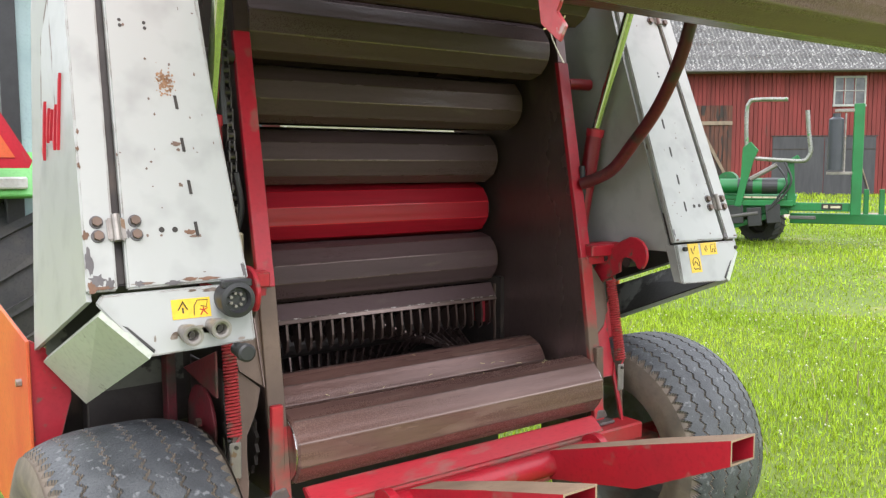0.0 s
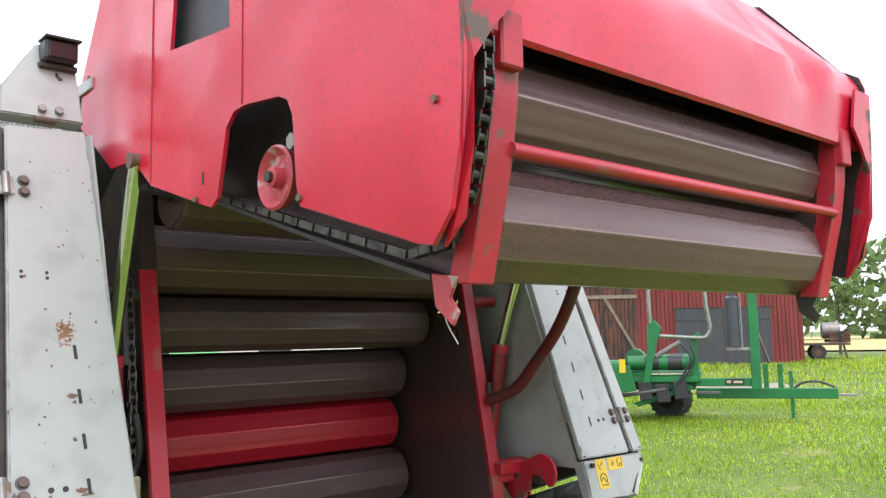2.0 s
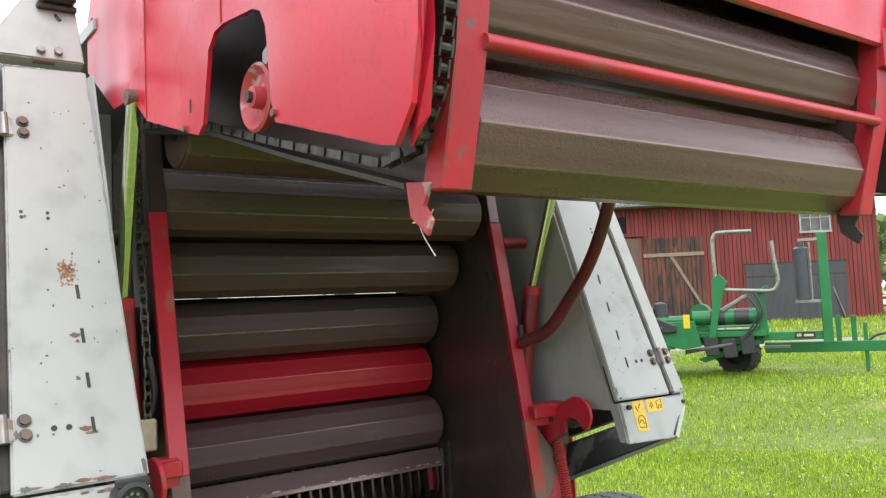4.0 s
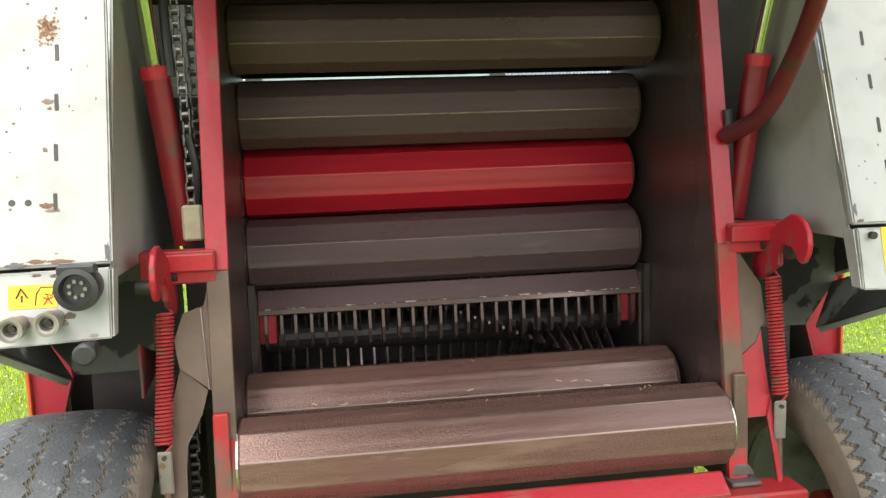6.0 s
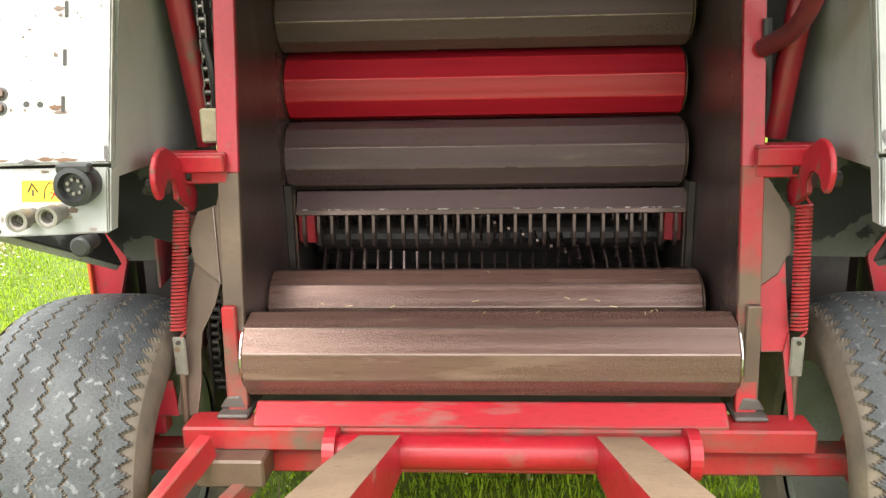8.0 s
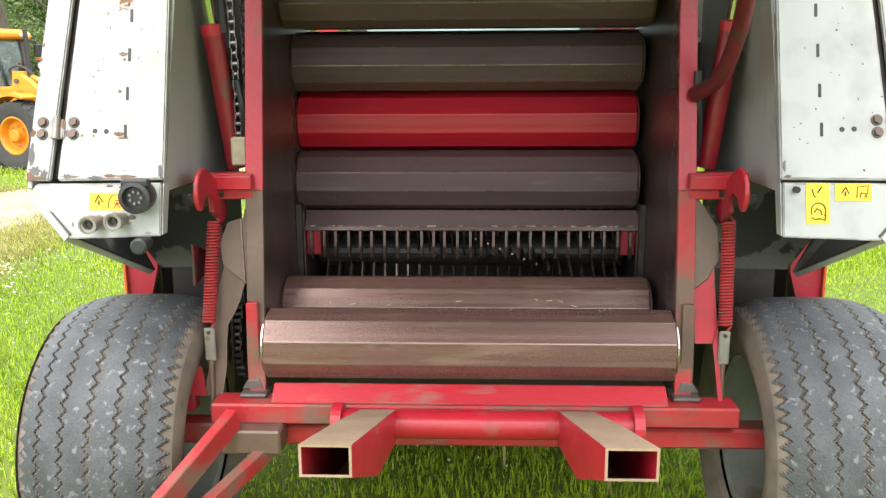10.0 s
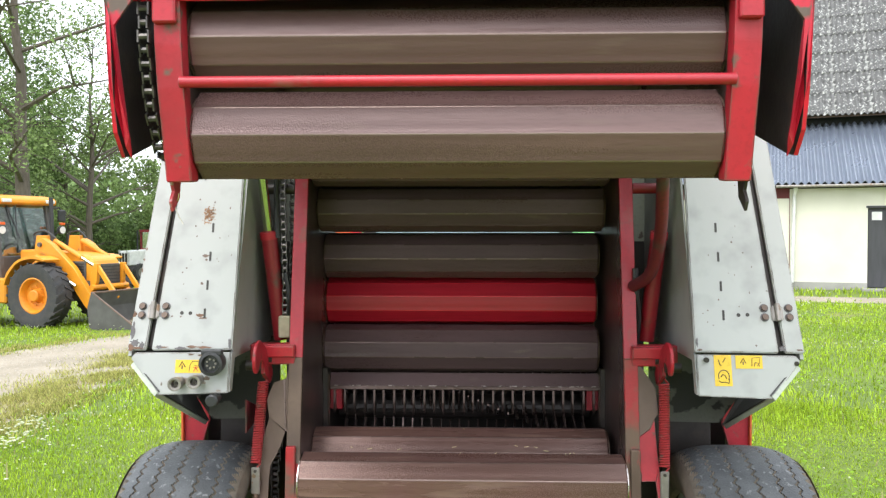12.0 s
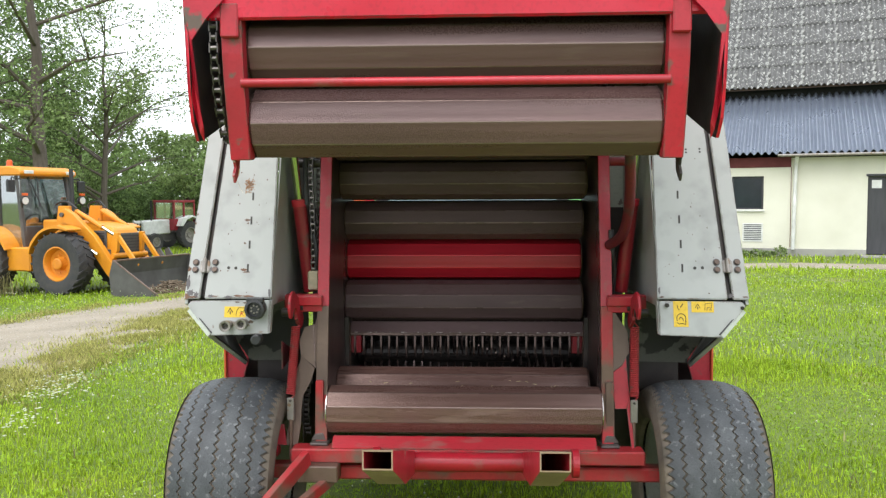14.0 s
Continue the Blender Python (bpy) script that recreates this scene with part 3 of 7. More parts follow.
def fork(x0, x1):
    """A hollow square fork arm that tapers towards the tube."""
    bm = bmesh.new()
    w, t = 0.056, 0.006
    rear, front = (x1, -0.25, 0.826), (x0, 0.44, 0.60)
    secs = []
    for (cx, cy, cz), h, ww in ((rear, 0.037, w), ((x0 * 0.5 + x1 * 0.5, 0.07, 0.698), 0.070, w), (front, 0.05, w * 0.9)):
        secs.append(([(cx - ww, cy, cz - h), (cx + ww, cy, cz - h), (cx + ww, cy, cz + h), (cx - ww, cy, cz + h)],
                     [(cx - ww + t, cy, cz - h + t), (cx + ww - t, cy, cz - h + t), (cx + ww - t, cy, cz + h - t), (cx - ww + t, cy, cz + h - t)]))
    o = [[bm.verts.new(p) for p in a] for a, b in secs]
    i = [[bm.verts.new(p) for p in b] for a, b in secs]
    for a, b in zip(o, o[1:]):
        for k in range(4):
            bm.faces.new((a[k], a[(k + 1) % 4], b[(k + 1) % 4], b[k]))
    for a, b in zip(i, i[1:]):
        for k in range(4):
            bm.faces.new((a[k], b[k], b[(k + 1) % 4], a[(k + 1) % 4]))
    for k in range(4):
        bm.faces.new((o[0][k], i[0][k], i[0][(k + 1) % 4], o[0][(k + 1) % 4]))
    bm.faces.new(o[-1])
    return bm


for x0, x1 in ((-0.262, -0.292), (0.315, 0.346)):
    fk = part("fork_arm", fork(x0, x1), RED, baler, "rusty red hollow fork arm")
    fk.data.materials.append(MUD)
    for f in fk.data.polygons:
        f.material_index = int(abs(f.normal.z) > 0.6 or abs(f.normal.y) > 0.8)
part("ramp_arm", bar((-0.70, 0.46, 0.61), (-0.97, -0.32, 0.34), 0.035, 0.07), RED_MUDDY, baler, "worn muddy ramp arm hanging down")
part("ramp_arm", bar((-0.60, 0.50, 0.50), (-0.90, -0.15, 0.36), 0.035, 0.05), RED_MUDDY, baler, "worn muddy ramp arm hanging down")
part("ramp_bracket", boxes(((-0.74, 0.44, 0.50), (-0.56, 0.54, 0.575)), bevel=0.006), BARE, baler, "rusty ramp bracket")
part("ramp_plate", boxes(((-1.02, -0.42, 0.31), (-0.86, -0.26, 0.345)), bevel=0.006), BARE, baler)

# locking hooks and springs
for s in (-1, 1):
    x = s * 0.772
    part("lock_arm", boxes(((s * 0.66, 0.635, 1.272), (s * 0.785, 0.675, 1.316))), RED, baler, "red locking arm")
    hook = [(0.544, 1.351), (0.515, 1.350), (0.485, 1.337), (0.464, 1.312), (0.458, 1.283), (0.464, 1.258), (0.478, 1.236), (0.492, 1.231), (0.507, 1.236), (0.512, 1.258), (0.535, 1.272), (0.565, 1.276), (0.585, 1.268),
            (0.596, 1.248), (0.590, 1.213), (0.645, 1.188), (0.685, 1.160), (0.715, 1.168), (0.733, 1.205), (0.70, 1.245), (0.645, 1.293), (0.60, 1.326)]
    part("lock_hook", prism(hook, "x", x - 0.007, x + 0.007, 0.003), RED_WORN, baler, "chipped red locking hook")
    part("latch_pin", rod((x - 0.004, 0.560, 1.252), (x + s * 0.055, 0.560, 1.252), 0.019, 14), DARK, baler, "greasy black latch pin in the hook's mouth", True)
    part("hook_pin", rod((x - 0.02, 0.668, 1.262), (x + 0.02, 0.668, 1.262), 0.016, 12), DARK, baler)
    top, low = Vector((s * 0.786, 0.655, 1.172)), Vector((0.774 if s > 0 else -0.800, 0.586, 0.866))
    ax = (low - top).normalized()
    e1 = ax.cross(Vector((0, 1, 0))).normalized()
    e2 = ax.cross(e1)
    turns = 34
    pts = [top + Vector((0, 0, 0.022))] + [top + (low - top) * (k / (turns * 10)) + (e1 * math.cos(0.6283 * k) + e2 * math.sin(0.6283 * k)) * 0.0185 for k in range(turns * 10 + 1)] + [low - Vector((0, 0, 0.022))]
    part("spring", pipe(pts, 0.0036, 6), SPRING_RED, baler, "red coil spring", True)
    lx = low.x
    part("link_plate", boxes(((lx - 0.017, 0.580, 0.745), (lx + 0.017, 0.588, 0.852))), GALV, baler, "galvanised link plate")
    part("link_bolt", rod((lx, 0.574, 0.838), (lx, 0.584, 0.838), 0.006, 8), DARK, baler)
    part("link_rod", rod((lx, 0.586, 0.75), (lx, 0.575, 0.565), 0.008), BARE, baler, "worn link rod")

# white side boxes


def rear_y(z):
    return 0.432 + 0.365 * (z - 1.467)


def slab(pts, s, thick, bm=None):
    """A sheet lying in the leaning rear plane, outline as (x, z)."""
    bm = bm or bmesh.new()
    a = [bm.verts.new((s * x, rear_y(z), z)) for x, z in pts]
    b = [bm.verts.new((s * x, rear_y(z) + thick, z - 0.3 * thick)) for x, z in pts]
    n = len(pts)
    bm.faces.new(a)
    bm.faces.new(b[::-1])
    for i in range(n):
        bm.faces.new((a[i], b[i], b[(i + 1) % n], a[(i + 1) % n]))
    bmesh.ops.bevel(bm, geom=list({e for f in bm.faces for e in f.edges}), offset=0.004, segments=2, affect="EDGES")
    return bm


def on_rear(x, z, off=0.0):
    return (x, rear_y(z) - 0.94 * off, z + 0.34 * off)


for s in (-1, 1):
    body = part("side_box", slab([(0.832, 1.338), (1.128, 1.335), (1.072, 2.395), (0.862, 2.405)], s, 0.02), WHITE, baler, "white painted side box with rust patches")
    door = part("side_door", slab([(1.150, 1.335), (1.218, 1.335), (1.165, 2.40), (1.090, 2.40)], s, 0.02), WHITE, baler, "white side door")
    # added dark strip stands in for the shade inside the door gap
    part("door_gap_strip", slab([(1.08, 1.34), (1.19, 1.34), (1.13, 2.39), (1.03, 2.39)], s, 0.02), DARK, baler, "dark strip added behind the gap at the door").location = (0, 0.03, 0)
    # inner cheek, outer skin, underside
    part("inner_cheek", prism([(0.41, 1.30), (rear_y(2.4) + 0.01, 2.4), (1.5, 2.45), (1.5, 1.29)], "x", s * 0.838, s * 0.846), WHITE, baler, "plain white inner cheek")
    bm = bmesh.new()
    o = [(1.218, rear_y(1.335) + .01, 1.312), (1.165, rear_y(2.4) + .01, 2.4), (1.168, 0.93, 2.42), (1.20, 0.965, 2.04), (1.222, 1.03, 1.090)]
    f0 = [bm.verts.new((s * x, y, z)) for x, y, z in o]
    f1 = [bm.verts.new((s * (x - 0.012), y, z)) for x, y, z in o]
    bm.faces.new(f0), bm.faces.new(f1[::-1])
    for i in range(5):
        bm.faces.new((f0[i], f1[i], f1[(i + 1) % 5], f0[(i + 1) % 5]))
    part("outer_skin", bm, WHITE, door, "white outer side skin")
    cap = part("top_cap", slab([(0.862, 2.43), (1.085, 2.43), (1.078, 2.51), (0.975, 2.67), (0.872, 2.66)], s, 0.05), WHITE, baler, "white top cap")
    # lower light panel
    low = [(0.836, 1.187), (0.838, 1.327), (1.186, 1.325), (1.200, 1.306), (1.10, 1.178)]
    bm = bmesh.new()
    a = [bm.verts.new((s * x, 0.345 + 0.25 * (z - 1.187), z)) for x, z in low]
    b = [bm.verts.new((s * x, 0.365 + 0.25 * (z - 1.187), z)) for x, z in low]
    bm.faces.new(a), bm.faces.new(b[::-1])
    for i in range(5):
        bm.faces.new((a[i], b[i], b[(i + 1) % 5], a[(i + 1) % 5]))
    bmesh.ops.bevel(bm, geom=list({e for f in bm.faces for e in f.edges}), offset=0.003, segments=2, affect="EDGES")
    lower = part("lower_panel", bm, WHITE, baler, "white lower panel")
    # flared underside
    bm = bmesh.new()
    q = [(1.200, 0.372, 1.281), (1.099, 0.335, 1.176), (1.11, 0.93, 0.935), (1.205, 1.0, 1.059)]
    v = [bm.verts.new((s * x, y, z)) for x, y, z in q] + [bm.verts.new((s * (x - 0.01), y + 0.005, z + 0.012)) for x, y, z in q]
    bm.faces.new(v[:4]), bm.faces.new(v[4:][::-1])
    for i in range(4):
        bm.faces.new((v[i], v[4 + i], v[4 + (i + 1) % 4], v[(i + 1) % 4]))
    part("flared_guard", bm, GREY_PAINT, baler, "grey-green flared guard")
    # black inner faces: guard lining, end plate, and shade painted on the skin's back
    bm = bmesh.new()
    v = [bm.verts.new((s * (x - 0.013), y + 0.004, z + 0.014)) for x, y, z in q] + [bm.verts.new((s * (x - 0.016), y + 0.006, z + 0.018)) for x, y, z in q]
    bm.faces.new(v[:4]), bm.faces.new(v[4:][::-1])
    for i in range(4):
        bm.faces.new((v[i], v[4 + i], v[4 + (i + 1) % 4], v[(i + 1) % 4]))
    part("guard_lining", bm, FLAKED, baler, "black flaking paint inside the flared guard")
    part("skin_back_shade", prism([(0.43, 1.306), (0.46, 1.42), (1.02, 1.42), (1.02, 1.100)], "x", s * 1.198, s * 1.205), DARK, baler, "back of the outer skin coloured dark for its shade")
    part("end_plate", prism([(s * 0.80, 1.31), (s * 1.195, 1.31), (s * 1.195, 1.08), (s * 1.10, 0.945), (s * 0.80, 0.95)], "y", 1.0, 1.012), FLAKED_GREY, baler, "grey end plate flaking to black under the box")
    part("panel_return", prism([(0.352, 1.190), (0.388, 1.325), (0.43, 1.325), (0.385, 1.190)], "x", s * 0.832, s * 0.8355), WHITE, baler, "folded edge of the lower panel")
    part("support_beam", boxes(((s * 0.66, 0.66, 1.24), (s * 0.84, 0.72, 1.32))), RED_WORN, baler)

# hinges, bolts, slots, stickers, couplings
for s in (-1, 1):
    for z in (1.473, 2.217):
        xh = 1.1365 if z < 2 else 1.083
        hinge = part("hinge", rod(on_rear(s * xh, z - 0.03, 0.010), on_rear(s * xh, z + 0.03, 0.010), 0.010, 12), GALV, baler, "galvanised hinge")
        for dx in (-0.045, 0.042):
            for dz in (-0.016, 0.016):
                part("bolt", rod(on_rear(s * (xh + dx), z + dz, -0.004), on_rear(s * (xh + dx), z + dz, 0.012), 0.0115, 6), BARE, hinge)
                part("washer", rod(on_rear(s * (xh + dx), z + dz, -0.003), on_rear(s * (xh + dx), z + dz, 0.003), 0.0155, 16), PRIMER, hinge)
        for dx in (-0.012, 0.012):
            bm = slab([(xh + dx - 0.009, z - 0.026), (xh + dx + 0.009, z - 0.026), (xh + dx + 0.009, z + 0.026), (xh + dx - 0.009, z + 0.026)], s, 0.006)
            bmesh.ops.translate(bm, vec=(0, -0.007, 0), verts=bm.verts)
            part("hinge_leaf", bm, GALV, hinge)
    for z in (1.465, 1.567, 1.673, 1.781):
        a = 0.008 * (z - 1.46)
        bm = slab([(0.9405 + a, z - 0.021), (0.9485 + a, z - 0.021), (0.9505 + a, z + 0.021), (0.9425 + a, z + 0.021)], s, 0.004)
        bmesh.ops.translate(bm, vec=(0, -0.0015, 0), verts=bm.verts)
        part("slot", bm, INK, baler, "dark slot")
    for x, z in ((1.031, 1.466), (0.999, 1.465), (1.06, 1.972), (1.06, 1.986), (0.999, 1.970), (0.999, 1.984)):
        part("hole", rod(on_rear(s * x, z, -0.002), on_rear(s * x, z, 0.0012), 0.0045 if z > 1.9 else 0.007, 12), INK, baler, "small dark bolt hole")

# worn-through patches of bare metal and rust on the left box, the edges of the panels
def blotch(x, z, rx, rz, seed, mat, off=0.0008):
    rnd = random.Random(seed)
    bm = bmesh.new()
    n = 18
    pts = []
    for k in range(n):
        a = 2 * math.pi * k / n
        r = rnd.uniform(0.55, 1.1)
        pts.append(bm.verts.new(on_rear(x + rx * r * math.cos(a), z + rz * r * math.sin(a), off)))
    c = bm.verts.new(on_rear(x, z, off + 0.0004))
    for k in range(n):
        bm.faces.new((c, pts[k], pts[(k + 1) % n]))
    part("rust_patch", bm, mat, baler, "rusty chipped patch")


rnd = random.Random(4)
for x, z, rx, rz in ((-1.205, 1.40, 0.010, 0.035), (-1.165, 1.35, 0.012, 0.014), (-1.192, 1.36, 0.02, 0.016), (-1.10, 1.345, 0.016, 0.008), (-1.02, 1.342, 0.022, 0.006), (-0.842, 1.36, 0.008, 0.020), (-1.11, 1.46, 0.005, 0.012), (1.14, 1.35, 0.012, 0.010), (0.842, 1.37, 0.006, 0.018)):
    blotch(x, z, rx, rz, rnd.random(), PRIMER)
for x, z, rx, rz in ((-0.965, 1.675, 0.014, 0.007), (-0.96, 1.66, 0.006, 0.006), (-0.968, 1.572, 0.007, 0.006),
                     (-0.962, 1.458, 0.02, 0.007), (-0.95, 1.448, 0.016, 0.005), (-0.98, 1.347, 0.02, 0.006), (-0.935, 1.345, 0.03, 0.005), (-1.09, 1.345, 0.03, 0.003), (-1.205, 1.345, 0.01, 0.018), (-1.18, 1.342, 0.03, 0.006),
                     (-1.205, 1.46, 0.008, 0.014), (-1.2, 1.62, 0.004, 0.008), (-1.198, 1.66, 0.005, 0.006), (-1.193, 1.70, 0.004, 0.008), (0.85, 1.345, 0.012, 0.005), (1.20, 1.345, 0.014, 0.004), (1.05, 1.36, 0.004, 0.004)):
    blotch(x, z, rx, rz, rnd.random(), RUST if rx * rz > 0.0001 or x < -1.19 else BARE)
speck = bmesh.new()
for k in range(150):
    u = rnd.gauss(0, 1) * 0.009
    x, z = -0.973 + u + (rnd.random() < 0.3) * 0.014, 1.838 + rnd.gauss(0, 1) * 0.012 - (rnd.random() < 0.3) * 0.022
    r = rnd.uniform(0.0008, 0.0042)
    vs = [speck.verts.new(on_rear(x + r * rnd.uniform(0.5, 1.2) * math.cos(a), z + r * rnd.uniform(0.5, 1.2) * math.sin(a), 0.001)) for a in [0.785 * q for q in range(8)]]
    speck.faces.new(vs)
tagged(part("rust_speckle", speck, RUST_PALE, baler, "cluster of rust specks in the paint"), kind="stuff")
for k in range(60):
    sx = rnd.choice((-1, -1, 1))
    blotch(sx * rnd.uniform(0.86, 1.12), rnd.uniform(1.36, 2.3), rnd.uniform(0.0012, 0.004), rnd.uniform(0.0012, 0.005), rnd.random(), BARE)


def low_y(z):
    return 0.345 + 0.25 * (z - 1.187)


def plate(x0, x1, z0, z1, mat, parent, name, label="", off=0.0015):
    bm = bmesh.new()
    v = [bm.verts.new((x, low_y(z) - o, z)) for o in (off, 0.0) for x, z in ((x0, z0), (x1, z0), (x1, z1), (x0, z1))]
    bm.faces.new(v[:4])
    for i in range(4):
        bm.faces.new((v[i], v[4 + i], v[4 + (i + 1) % 4], v[(i + 1) % 4]))
    return part(name, bm, mat, parent, label)


def sign_triangle(x, z, h, parent):
    bm = bmesh.new()
    y = low_y(z) - 0.0022
    out = [(x - h * 0.58, z - h / 2), (x + h * 0.58, z - h / 2), (x, z + h / 2)]
    inn = [(x - h * 0.44, z - h * 0.42), (x + h * 0.44, z - h * 0.42), (x, z + h * 0.36)]
    a = [bm.verts.new((p, y, q)) for p, q in out]
    b = [bm.verts.new((p, y, q)) for p, q in inn]
    for k in range(3):
        bm.faces.new((a[k], a[(k + 1) % 3], b[(k + 1) % 3], b[k]))
    part("warning_triangle", bm, INK, parent)
    plate(x - 0.002, x + 0.002, z - h * 0.25, z + h * 0.08, INK, parent, "mark", off=0.0022)


st = plate(-1.034, -0.940, 1.256, 1.302, YELLOW, baler, "sticker", "yellow warning sticker")
sign_triangle(-1.008, 1.279, 0.040, st)
part("mark", pipe([(x, low_y(z) - 0.0018, z) for x, z in ((-0.982, 1.262), (-0.980, 1.284), (-0.971, 1.297), (-0.946, 1.296), (-0.950, 1.280), (-0.964, 1.283))], 0.0012, 5), INK, st)
part("mark", pipe([(x, low_y(z) - 0.0018, z) for x, z in ((-0.966, 1.262), (-0.960, 1.270), (-0.958, 1.280), (-0.956, 1.270), (-0.949, 1.262))], 0.0014, 5), RED_INK, st)
part("mark", pipe([(x, low_y(z) - 0.0018, z) for x, z in ((-0.967, 1.276), (-0.958, 1.272), (-0.948, 1.277))], 0.0014, 5), RED_INK, st)
st = plate(0.896, 0.957, 1.222, 1.328, YELLOW, baler, "sticker", "tall yellow warning sticker")
def stroke(points, parent, r=0.0016):
    part("mark", pipe([(x, low_y(z) - 0.0018, z) for x, z in points], r, 5), INK, parent)


stroke([(0.928 + 0.019 * math.cos(a), 1.256 + 0.021 * math.sin(a)) for a in [0.35 * k - 0.6 for k in range(13)]], st)
stroke([(0.910, 1.240), (0.918, 1.234), (0.932, 1.236), (0.944, 1.232), (0.947, 1.246)], st)
stroke([(0.917, 1.252), (0.924, 1.262), (0.933, 1.258), (0.937, 1.246)], st)
stroke([(0.912, 1.312), (0.916, 1.296), (0.921, 1.292)], st)
stroke([(0.926, 1.303), (0.937, 1.318)], st)
st = plate(0.972, 1.066, 1.282, 1.327, YELLOW, baler, "sticker", "wide yellow warning sticker")
sign_triangle(0.998, 1.303, 0.034, st)
stroke([(1.028, 1.290), (1.030, 1.318), (1.058, 1.321), (1.056, 1.300), (1.040, 1.303)], st, 0.0013)
stroke([(1.040, 1.303), (1.036, 1.290)], st, 0.0013)
stroke([(1.048, 1.290), (1.051, 1.299), (1.055, 1.290)], st, 0.0013)
part("bolt", rod((0.868, 0.36, 1.312), (0.868, 0.372, 1.312), 0.009, 12), INK, baler)
part("bolt", rod((1.185, 0.368, 1.30), (1.185, 0.385, 1.30), 0.008, 12), DARK, baler)

plug = part("socket", lathe([(0.375, 0.040), (0.335, 0.045), (0.315, 0.043), (0.312, 0.032), (0.318, 0.030), (0.330, 0.028)], (-0.889, 0, 1.296), 28, axis="y"), BLACK, baler, "black seven-pin trailer socket", True)
part("socket_lid", boxes(((-0.925, 0.318, 1.325), (-0.850, 0.345, 1.345))), BLACK, plug)
for k in range(7):
    a = k * 0.9
    part("pin", rod((-0.889 + 0.016 * math.cos(a), 0.322, 1.296 + 0.016 * math.sin(a)), (-0.889 + 0.016 * math.cos(a), 0.332, 1.296 + 0.016 * math.sin(a)), 0.004, 8), GALV, plug)
for x, z in ((-1.010, 1.227), (-0.942, 1.235)):
    c = part("hydraulic_coupling", lathe([(0.37, 0.016), (0.33, 0.018), (0.318, 0.023), (0.295, 0.023), (0.29, 0.020), (0.292, 0.014), (0.31, 0.011)], (x, 0, z), 24, axis="y"), GALV, baler, "worn steel hydraulic coupling", True)
    part("coupling_ring", lathe([(0.292, 0.0245), (0.288, 0.0245), (0.288, 0.019), (0.292, 0.019)], (x, 0, z), 24, axis="y", closed=True), GALV, c)
    part("coupling_core", rod((x, 0.30, z), (x, 0.32, z), 0.007, 10), DARK, c)
small = part("round_plug", lathe([(0.36, 0.016), (0.318, 0.018), (0.312, 0.0225), (0.294, 0.0225), (0.290, 0.017)], (-0.879, 0, 1.168), 24, axis="y"), BLACK, baler, "black round cable plug", True)
for x, z, rx, rz in ((-0.985, 1.222, 0.05, 0.024), (-0.945, 1.222, 0.032, 0.020), (-1.035, 1.215, 0.012, 0.016), (-0.915, 1.235, 0.012, 0.012), (-0.87, 1.195, 0.012, 0.005), (-1.08, 1.215, 0.003, 0.012), (-0.93, 1.318, 0.03, 0.006), (-0.98, 1.32, 0.012, 0.004)):
    bm = bmesh.new()
    pts = [bm.verts.new((x + rx * rnd.uniform(0.6, 1.1) * math.cos(k * 0.5236), low_y(z) - 0.001, z + rz * rnd.uniform(0.6, 1.1) * math.sin(k * 0.5236))) for k in range(12)]
    bm.faces.new(pts)
    part("worn_patch", bm, WORN_PAINT, baler, "paint worn off round the couplings")
# maker's mark as plain slanted bars on the outer skin
def skin_x(y, z):
    """The outer skin's distance from the middle at a place on it."""
    a, b = 1.218 - 0.0487 * (z - 1.312), 1.222 - 0.0229 * (z - 1.058)
    t = (y - rear_y(z)) / (1.0 - rear_y(z))
    return a + (b - a) * t


for y, z0, z1, w in ((0.845, 1.635, 1.775, 0.006), (0.80, 1.68, 1.755, 0.006), (0.765, 1.685, 1.75, 0.004), (0.725, 1.66, 1.76, 0.006), (0.685, 1.66, 1.835, 0.005)):
    bm = bmesh.new()
    q = [(y - w, z0), (y + w, z0 + 0.02), (y + w - 0.012, z1), (y - w - 0.012, z1 + 0.015)]
    v = [bm.verts.new((-(skin_x(a, b) + d), a, b)) for d in (0.003, -0.004) for a, b in q]
    bm.faces.new(v[:4]), bm.faces.new(v[4:][::-1])
    for k in range(4):
        bm.faces.new((v[k], v[4 + k], v[4 + (k + 1) % 4], v[(k + 1) % 4]))
    part("maker_mark", bm, RED_INK, baler, "red painted maker's mark")

# worklight on the left top cap
lamp = part("work_lamp", boxes(((-0.968, 0.80, 2.607), (-0.876, 0.87, 2.672)), bevel=0.008), BLACK, baler, "black work lamp on the top cap")
part("lens", boxes(((-0.958, 0.795, 2.615), (-0.886, 0.801, 2.662)), bevel=0.002), GLASS_DARK, lamp, "dark lamp glass")
part("bracket", boxes(((-0.975, 0.825, 2.590), (-0.870, 0.850, 2.607)), bevel=0.003), DARK, lamp)
part("visor", boxes(((-0.972, 0.785, 2.668), (-0.872, 0.86, 2.676)), bevel=0.002), BLACK, lamp, "thin black visor")
part("lamp_cable", pipe([(-0.92, 0.86, 2.60), (-0.925, 0.84, 2.575), (-0.915, 0.83, 2.56)], 0.006, 6, steps=3), BLACK, lamp)
for k in range(4):
    part("fin", boxes(((-0.960 + k * 0.022, 0.868, 2.605), (-0.952 + k * 0.022, 0.884, 2.650)), bevel=0), BLACK, lamp)
for sx in (-1, 1):
    part("cap_hinge", rod(on_rear(sx * 0.945, 2.418, 0.008), on_rear(sx * 1.0, 2.418, 0.008), 0.010, 10), BARE, baler, "small rusty hinge under the top cap")
